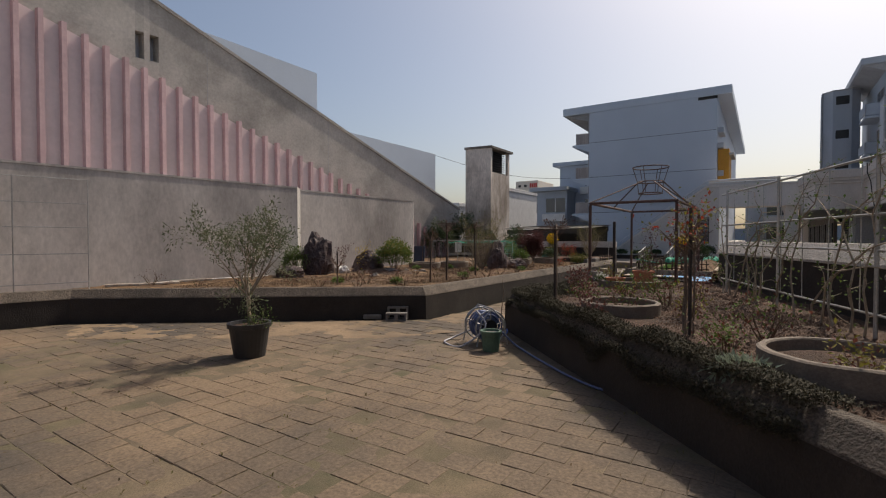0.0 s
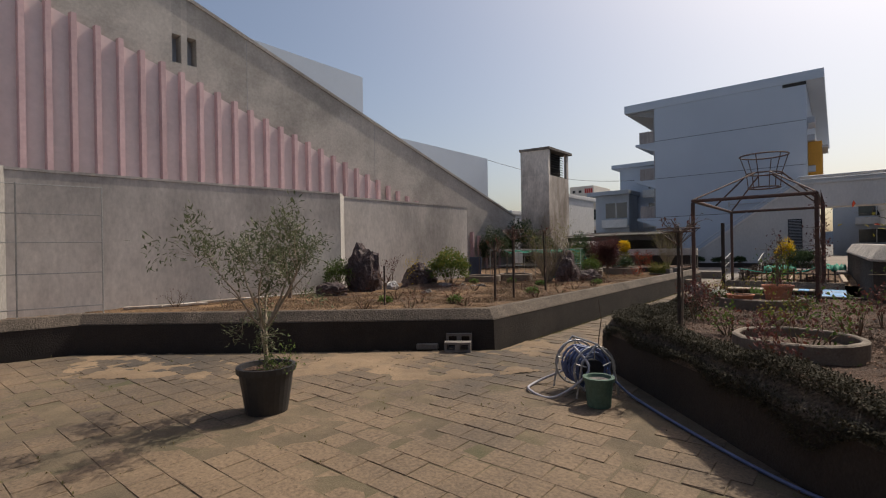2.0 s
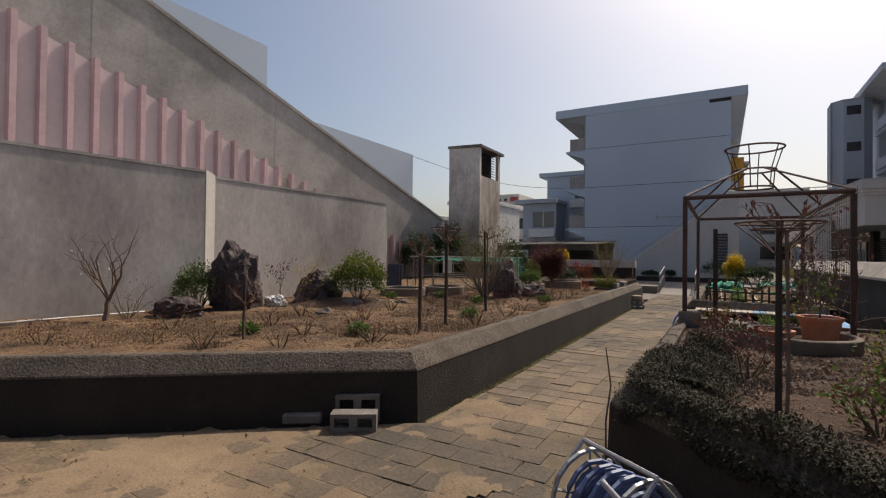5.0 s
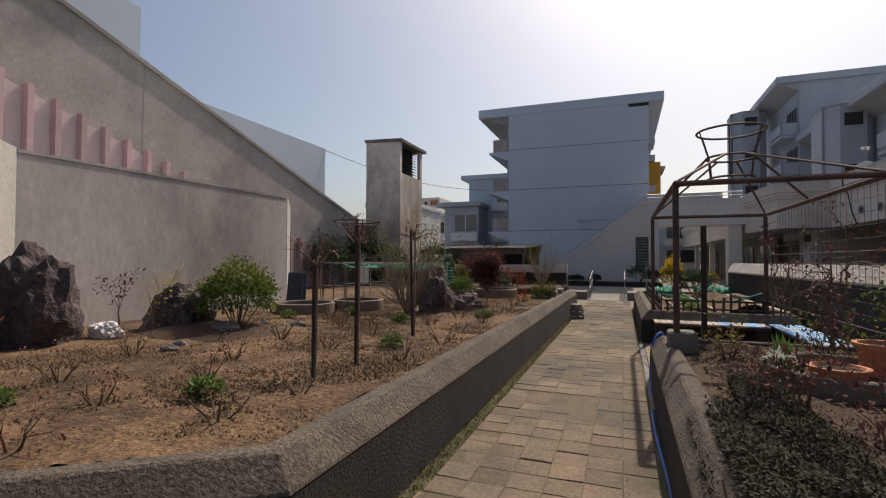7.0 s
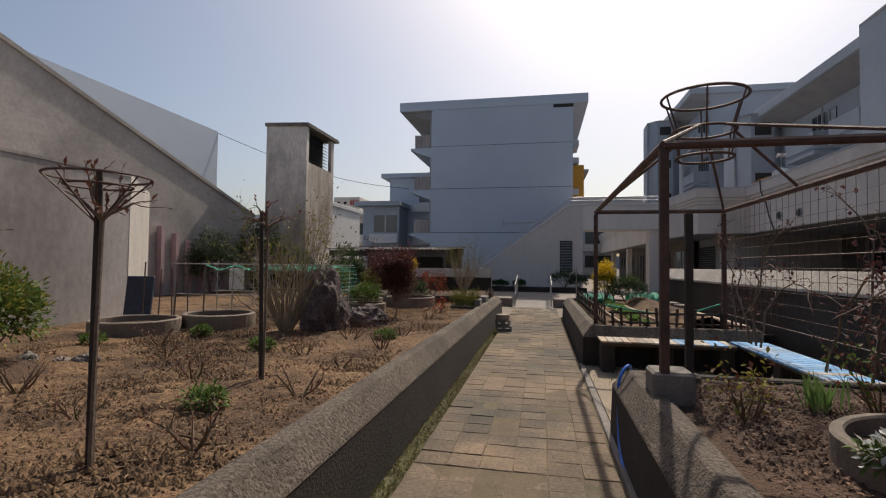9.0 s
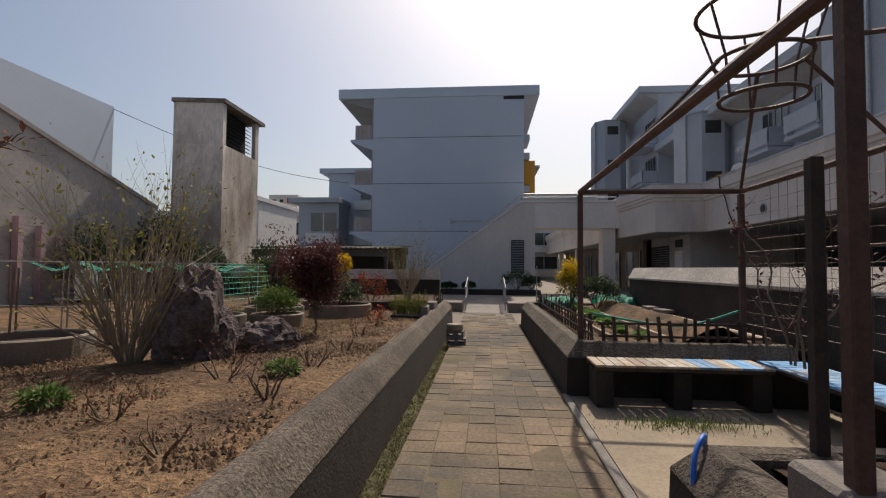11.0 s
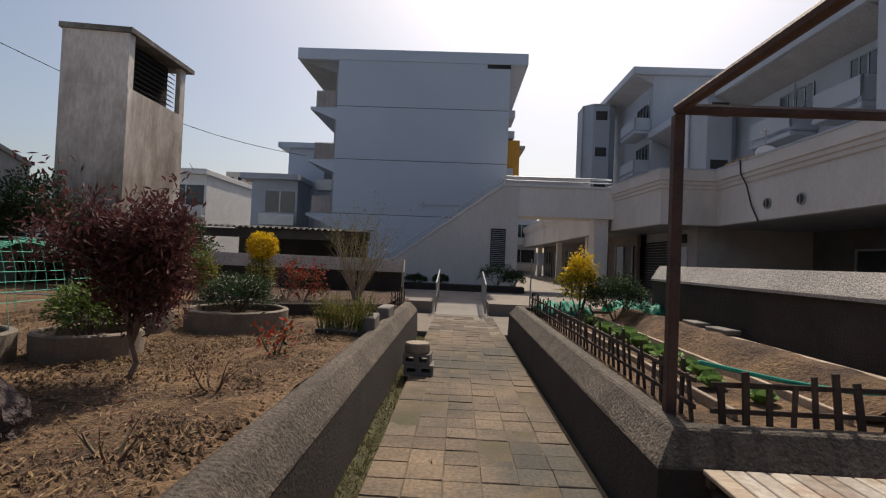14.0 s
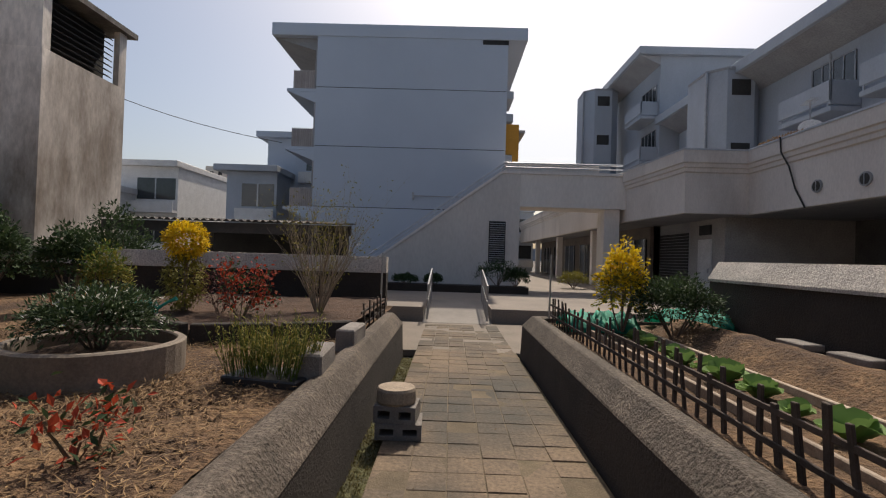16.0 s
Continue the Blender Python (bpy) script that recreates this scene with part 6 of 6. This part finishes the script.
rr = [(-1.55, 9.2), (-0.95, 7.6), (-0.1, 8.7), (0.7, 7.6), (0.4, 6.7), (-2.1, 10.4), (-1.2, 10.3), (-0.5, 9.7), (-1.0, 11.3), (-0.2, 10.8), (-2.3, 13.2), (-1.4, 13.5), (1.7, 5.2), (2.1, 4.5), (1.2, 6.15), (-0.85, 8.5), (2.4, 5.5), (-2.25, 11.3)]
pr2 = []
for k in range(4):
    pr2.append(plant("rose_bush", "rose bush with reddish canes and young leaves", "rose", (0, 0, 0), 0.42 + 0.05 * k, 230 + k, stems=6, spread=0.4, levels=2, kids=2, rad=0.011, bark=THORN, leaves=((L_RED if k == 1 else (L_YG if k == 2 else L_GREEN), 0.45), (L_PINKSH, 0.25)), per=2, leaf=(0.045, 0.024), lean=0.5, group="bed roses"))
for i, (x, y) in enumerate(rr):
    m = pose(x, y, 0.535, 0, 0, R.uniform(0, 360))
    if i < 4:
        pr2[i].matrix_basis = m
    else:
        copy_thing(pr2[i % 4], m)
plant("rose_bush", "low rose with orange-red young leaves", "rose", (-5.54, 19.05, 0.53), 0.36, 246, stems=3, spread=0.5, levels=2, kids=2, rad=0.011, bark=THORN, leaves=((L_ORANGE, 0.55), (L_DARK, 0.25)), per=2, leaf=(0.055, 0.03), lean=0.4)
flower_pot("terracotta_pot", "terracotta pot with a young tree in the ring", (-1.35, 12.4, 0.6), 0.15, 0.2, 0.28, TERRA)
plant("potted_sapling", "young leafy sapling in a terracotta pot", "sapling", (-1.35, 12.4, 0.84), 0.55, 240, stems=4, levels=1, kids=3, rad=0.007, leaves=((L_GREEN, 0.6),), per=3, leaf=(0.05, 0.025), trunk=0.18)
flower_pot("terracotta_bowl", "shallow terracotta bowl in the ring", (-1.8, 12.0, 0.6), 0.15, 0.18, 0.15, TERRA)
plant("potted_shrub", "small shrub in a shallow bowl", "shrub", (-1.8, 12.0, 0.72), 0.4, 241, stems=3, levels=1, kids=3, rad=0.006, leaves=((L_YG, 0.5),), per=2, leaf=(0.04, 0.02))
clump("white_flowers", "low plant with white blossoms", "flower", (-2.12, 12.15, 0.6), (0.13, 0.13, 0.2), 242, 260, (0.04, 0.02), L_GREEN, (L_WHITE, 0.6))
L = Leaves()
e = thing("daffodil_clump", "clump of upright blue-green leaves", "plant", at=(-1.75, 13.5, 0.52))
r = random.Random(12)
for k in range(46):
    L.leaf(Vector((-1.75 + r.gauss(0, 0.05), 13.5 + r.gauss(0, 0.05), 0.52)), Vector((r.gauss(0, 0.3), r.gauss(0, 0.3), 1)), Vector((r.gauss(0, 1), r.gauss(0, 1), 0.1)), r.uniform(0.18, 0.3), 0.022)
L.make("foliage", L_CABBAGE, e)
clump("grey_herb", "pale grey-green herb beside the ring", "plant", (0.55, 5.95, 0.53), (0.2, 0.16, 0.16), 243, 220, (0.07, 0.018), leaf_mat("silver_leaves", (0.20, 0.24, 0.18), (0.26, 0.30, 0.22)))

# ================= ground cover hanging over the rose bed wall =================


def ground_cover(name, label, line, n, wide, drop, seed):
    r = random.Random(seed)
    L = Leaves()
    seg = [(Vector(a), Vector(b)) for a, b in zip(line, line[1:])]
    tot = sum((b - a).length for a, b in seg)
    for k in range(n):
        t = r.random() * tot
        for a, b in seg:
            if t <= (b - a).length:
                break
            t -= (b - a).length
        d = (b - a).normalized()
        q = a + d * t
        out = Vector((-d.y, d.x))
        o = r.gauss(0, wide)
        s = noise.noise(Vector((q.x * 1.6, q.y * 1.6, seed)))
        hump = 0.13 + 0.10 * noise.noise(Vector((q.x * 2.7, q.y * 2.7, seed + 4)))
        if o > 0.09:
            hang = drop * (0.55 + 0.8 * s)
            z = 0.56 - r.random() ** 0.7 * max(0.0, hang)
            o = 0.09 + r.random() * 0.10
        else:
            z = 0.56 + max(0.02, hump) * r.random() ** 0.5 * max(0.0, 1 - (abs(o) / (wide * 2.4)) ** 2)
        p = Vector((q.x + out.x * o, q.y + out.y * o, z))
        L.leaf(p, Vector((out.x, out.y, 0.2)) * 0.5 + rv(r) * 0.7, Vector((0, 0, 1)), r.uniform(0.016, 0.036), r.uniform(0.008, 0.016))
    ob = L.make(name, L_HEDGE)
    return tagged(ob, label, "ground cover", kind="stuff")


ground_cover("creeping_juniper", "dense grey-green creeper hanging over the bed wall", [(0.95, 5.35), (-2.78, 9.38), (-2.72, 11.0)], 60000, 0.16, 0.30, 3.0)
ground_cover("creeping_moss", "mat of creeper on the corner of the rose bed", [(-2.52, 9.45), (-2.50, 11.6)], 44000, 0.15, 0.1, 8.0)

# plants before the stair wall
for i, (x, w_, h_) in enumerate(((-6.6, 0.35, 0.35), (-5.5, 0.4, 0.3), (-4.6, 0.3, 0.35), (-2.5, 0.75, 0.85), (-1.9, 0.45, 0.6))):
    clump("planter_shrub", "dark shrub in the trough below the stair wall", "shrub", (x, 32.8, 0.5), (w_, 0.35, h_), 320 + i, 900, (0.07, 0.03), L_DARK, None, "trough shrubs")
clump("plaza_shrub", "yellow-green shrub on the plaza", "shrub", (0.9, 36.5, 0.3), (0.6, 0.5, 0.7), 330, 900, (0.07, 0.03), L_YG)
# thin poles
for x, y, h in ((-5.0, 23.75, 0.95), (-9.35, 22.6, 0.95), (-2.6, 24.1, 1.0)):
    bm = B()
    tube(bm, [(x, y, 0.5), (x + 0.01, y, 0.5 + h)], 0.014, 6)
    single("thin_pole", bm, PIPE, "thin pale pole standing in the bed", "pole", "thin poles")
picket_fence("gate_fence", "small dark fence at the end of the bed", (-4.98, 22.3), (-4.96, 24.0), 6, 43)
# dish and aerial on the deck roof
e = thing("satellite_dish", "white satellite dish and aerial on the deck roof", "satellite dish", at=(5.1, 29.6, 4.42))
bm = B()
tube(bm, [(5.1, 29.6, 4.4), (5.1, 29.6, 5.75)], 0.02, 6)
part("mast", bm, STEEL, e)
bm = B()
lathe(bm, [(0.02, 0.0), (0.15, 0.03), (0.27, 0.10), (0.265, 0.105), (0.14, 0.045), (0.02, 0.015)], 24)
bm.transform(pose(5.05, 29.5, 4.95, 60, 0, -30))
part("dish", bm, WHITE, e)
bm = B()
tube(bm, [(5.0, 29.3, 5.7), (5.2, 29.9, 5.75)], 0.01, 5)
for k in range(7):
    tube(bm, [(5.0 + 0.033 * k - 0.14, 29.3 + 0.1 * k, 5.71), (5.0 + 0.033 * k + 0.14, 29.3 + 0.1 * k, 5.71)], 0.006, 4)
part("aerial", bm, STEEL, e)


# ================= loose earth, litter, moss =================
def scatter(name, label, category, polys, n, size, z, material, seed, flat=0.6):
    r = random.Random(seed)
    vv, ff = [], []
    made = 0
    while made < n:
        poly, share_of = r.choices(polys, [p[1] for p in polys])[0]
        xs, ys_ = [p[0] for p in poly], [p[1] for p in poly]
        x, y = r.uniform(min(xs), max(xs)), r.uniform(min(ys_), max(ys_))
        if not inside(x, y, poly):
            continue
        if noise.noise(Vector((x * 0.9, y * 0.9, seed))) < r.uniform(-0.7, 0.35):
            continue
        s = size[0] + (size[1] - size[0]) * r.random() ** 2.5
        o = len(vv)
        a = r.uniform(0, 6.28)
        for k in range(5):
            t = a + k * 1.2566
            vv.append((x + math.cos(t) * s * r.uniform(0.7, 1.2), y + math.sin(t) * s * r.uniform(0.7, 1.2), z))
        vv.append((x + r.uniform(-0.3, 0.3) * s, y + r.uniform(-0.3, 0.3) * s, z + s * flat * 1.6))
        ff += [(o + k, o + (k + 1) % 5, o + 5) for k in range(5)]
        made += 1
    me = bpy.data.meshes.new(name)
    me.from_pydata(vv, [], ff)
    me.materials.append(material)
    return tagged(new(name, me), label, category, kind="stuff")


NEARBED = [(-5.05, 22.0), (-5.05, 9.85), (-9.6, 7.0), (-9.6, 22.0)]
scatter("soil_clods", "loose clods of sandy soil", "soil clods", [(NEARBED, 1.0)], 70000, (0.005, 0.026), 0.53, CLOD, 3)
scatter("soil_clods_dark", "loose clods of dark soil", "soil clods", [([(3.4, 3.0), (-2.6, 9.7), (-2.6, 14.1), (-0.4, 14.1), (2.6, 7.0)], 1.0)], 30000, (0.005, 0.028), 0.535, mat("dark_clod", (0.135, 0.082, 0.055), (0.075, 0.046, 0.032), 0.98, 8, 60, 0.4), 4)
r = random.Random(77)
L = Leaves()
for k in range(9000):
    x, y = r.uniform(-6.9, -5.05), r.uniform(16.6, 22.2)
    if r.random() < 0.75 and y < 18.2:
        continue
    L.leaf(Vector((x, y, 0.545 + r.random() * 0.025)), Vector((r.gauss(0, 1), r.gauss(0, 1), r.gauss(0, 0.15))), Vector((0, 0, 1)), r.uniform(0.03, 0.10), r.uniform(0.004, 0.010))
tagged(L.make("straw_mulch", L_DRY), "dry straw and leaf litter on the soil", "mulch", kind="stuff")
L = Leaves()
for k in range(9500):
    q = r.random()
    if q < 0.5:
        x, y = r.uniform(-4.78, -4.5), r.uniform(9.8, 24.0)
    elif q < 0.62:
        x, y = r.uniform(-3.04, -2.92), r.uniform(10, 24.0)
    else:
        gx, gy = r.randrange(-44, 33), r.randrange(-8, 45)
        x, y = -13.21 + 0.248 * (gx + 44), -3.524 + 0.248 * (gy + 8)
        if noise.noise(Vector((x * 0.7, y * 0.7, 9))) < 0.12 or not inside(x, y, COURT):
            continue
        if r.random() < 0.5:
            x += r.uniform(-0.12, 0.12)
        else:
            y += r.uniform(-0.12, 0.12)
        x += r.gauss(0, 0.006)
        y += r.gauss(0, 0.006)
    base_z = -0.06 if q < 0.62 else -0.005
    for _ in range(3):
        L.leaf(Vector((x + r.gauss(0, 0.012), y + r.gauss(0, 0.012), base_z)), Vector((r.gauss(0, 0.7), r.gauss(0, 0.7), 0.7)), Vector((0, 0, 1)), r.uniform(0.015, 0.04), r.uniform(0.006, 0.014))
tagged(L.make("joint_weeds", leaf_mat("joint_weed_leaves", (0.10, 0.09, 0.03), (0.17, 0.14, 0.06))), "small weeds and moss in gutters and joints", "weeds", kind="stuff")
L = Leaves()
for k in range(700):
    L.leaf(Vector((r.gauss(-2.1, 0.3), r.gauss(16.4, 0.12), 0.01)), Vector((r.gauss(0, 0.6), r.gauss(0, 0.6), 1)), Vector((0, 0, 1)), r.uniform(0.03, 0.09), 0.008)
tagged(L.make("grass_tuft", L_GREEN), "grass growing below the bench", "grass", kind="stuff")

# dry bits on the paving and in the beds
def litter(name, label, poly, n, z, m, seed, ln, w, thick=0.6):
    q = random.Random(seed)
    xs, ys_ = [p[0] for p in poly], [p[1] for p in poly]
    K = Leaves()
    done = 0
    while done < n:
        x, y = q.uniform(min(xs), max(xs)), q.uniform(min(ys_), max(ys_))
        if not inside(x, y, poly) or noise.noise(Vector((x * 1.1, y * 1.1, seed))) < q.uniform(-0.6, 0.4):
            continue
        K.leaf(Vector((x, y, z + q.random() * 0.012)), Vector((q.gauss(0, 1), q.gauss(0, 1), q.gauss(0, 0.25))), Vector((0, 0, 1)), ln * q.uniform(0.5, 1.4), w * q.uniform(0.6, 1.4))
        done += 1
    return tagged(K.make(name, m), label, "litter", kind="stuff")


litter("yard_litter", "dry leaf bits and grit on the paving", COURT, 3800, 0.008, leaf_mat("brown_litter", (0.05, 0.035, 0.02), (0.13, 0.085, 0.045), 0.05), 5, 0.022, 0.011)
litter("bed_litter", "dry twigs and leaf bits on the sandy soil", NEARBED, 9000, 0.55, leaf_mat("twig_litter", (0.07, 0.042, 0.025), (0.28, 0.185, 0.10), 0.05), 6, 0.045, 0.010)
litter("rose_bed_litter", "dry leaves on the rose bed soil", [(3.4, 3.0), (-2.6, 9.7), (-2.6, 14.1), (-0.4, 14.1), (2.6, 7.0)], 6000, 0.555, leaf_mat("rose_litter", (0.06, 0.03, 0.02), (0.22, 0.12, 0.07), 0.05), 7, 0.04, 0.014)

# loose boards and stones at the foot of the garden wall
for k, (x, y, a, ln) in enumerate(((-10.25, 7.1, 75, 1.1), (-10.35, 6.6, 66, 0.6), (-10.1, 7.9, 80, 0.9))):
    bm = B()
    obox(bm, ln, 0.09, 0.05, pose(x, y, 0.54 + 0.01 * k, 0, 0, a), 0.008)
    single("loose_board", bm, WOOD_PALE, "pale weathered board lying before the garden wall", "board", "loose boards")
hose("white_pipe", "thin white pipe lying along the garden wall", [(-10.5, 6.4, 0.56), (-10.3, 8.2, 0.57), (-10.2, 10.0, 0.56)], 0.014, WHITE)
# teal net dropped over the front of the frame
net_heap("garden_net", "loose teal net dropped beside the vegetable frame", (-7.55, 17.9, 0.52), 0.5, 1.2, 0.5, 5.0)

# ---- paving bricks ----
def near_walk(x, y):
    return -4.6 < x < -2.9 and 9.5 < y < 19.6


pm = []
rp = random.Random(5)
for k in range(6):
    bm = B()
    box(bm, -0.1225, 0.1225, -0.1225, 0.1225, -0.05, 0, 0.006)
    for v in bm.verts:
        v.co += Vector((rp.uniform(-1, 1) * 0.003, rp.uniform(-1, 1) * 0.003, rp.uniform(-1, 1) * 0.002))
    me = bpy.data.meshes.new("paving_brick")
    bm.to_mesh(me)
    bm.free()
    me.materials.append(PAVER_WALK)
    pm.append(me)
pav = thing("walkway", "worn tan square paving bricks of walkway and yard", "pavement", at=(0, 0, 0), kind="structure")
rest = {True: ([], []), False: ([], [])}
near = 0
src = [[tuple(v.co) for v in me.vertices] for me in pm]
srf = [[tuple(p.vertices) for p in me.polygons] for me in pm]
row = 0
y = -3.4
while y < 27.3:
    lane = y > 9.7
    x = -4.406 if lane else -13.086 + (0.124 if row % 2 else 0.0)
    while x < (-3.1 if lane else 6):
        if lane or (inside(x, y, COURT) and inside(x - 0.1, y, COURT) and inside(x + 0.1, y, COURT)):
            z = 0.006 * noise.noise(Vector((x * 1.5, y * 1.5, 3))) + rp.uniform(-0.005, 0.004)
            if not lane and noise.noise(Vector((x * 0.55, y * 0.55, 21))) > 0.16:
                z -= 0.004
            m = pose(x, y, z, rp.uniform(-0.7, 0.7), rp.uniform(-0.7, 0.7), rp.uniform(-1.2, 1.2))
            k = rp.randrange(6)
            if near_walk(x, y) and near < 300:
                share("brick", pm[k], pav, m)
                near += 1
            else:
                vv, ff = rest[lane]
                o = len(vv)
                vv += [tuple(m @ Vector(c)) for c in src[k]]
                ff += [tuple(i + o for i in p) for p in srf[k]]
        x += 0.248
    y += 0.248
    row += 1
for lane, material in ((True, PAVER_WALK), (False, PAVER)):
    me = bpy.data.meshes.new("paving_rest")
    me.from_pydata(rest[lane][0], [], rest[lane][1])
    me.materials.append(material)
    tagged(share("paving_rest", me, pav, Matrix()), kind="stuff")
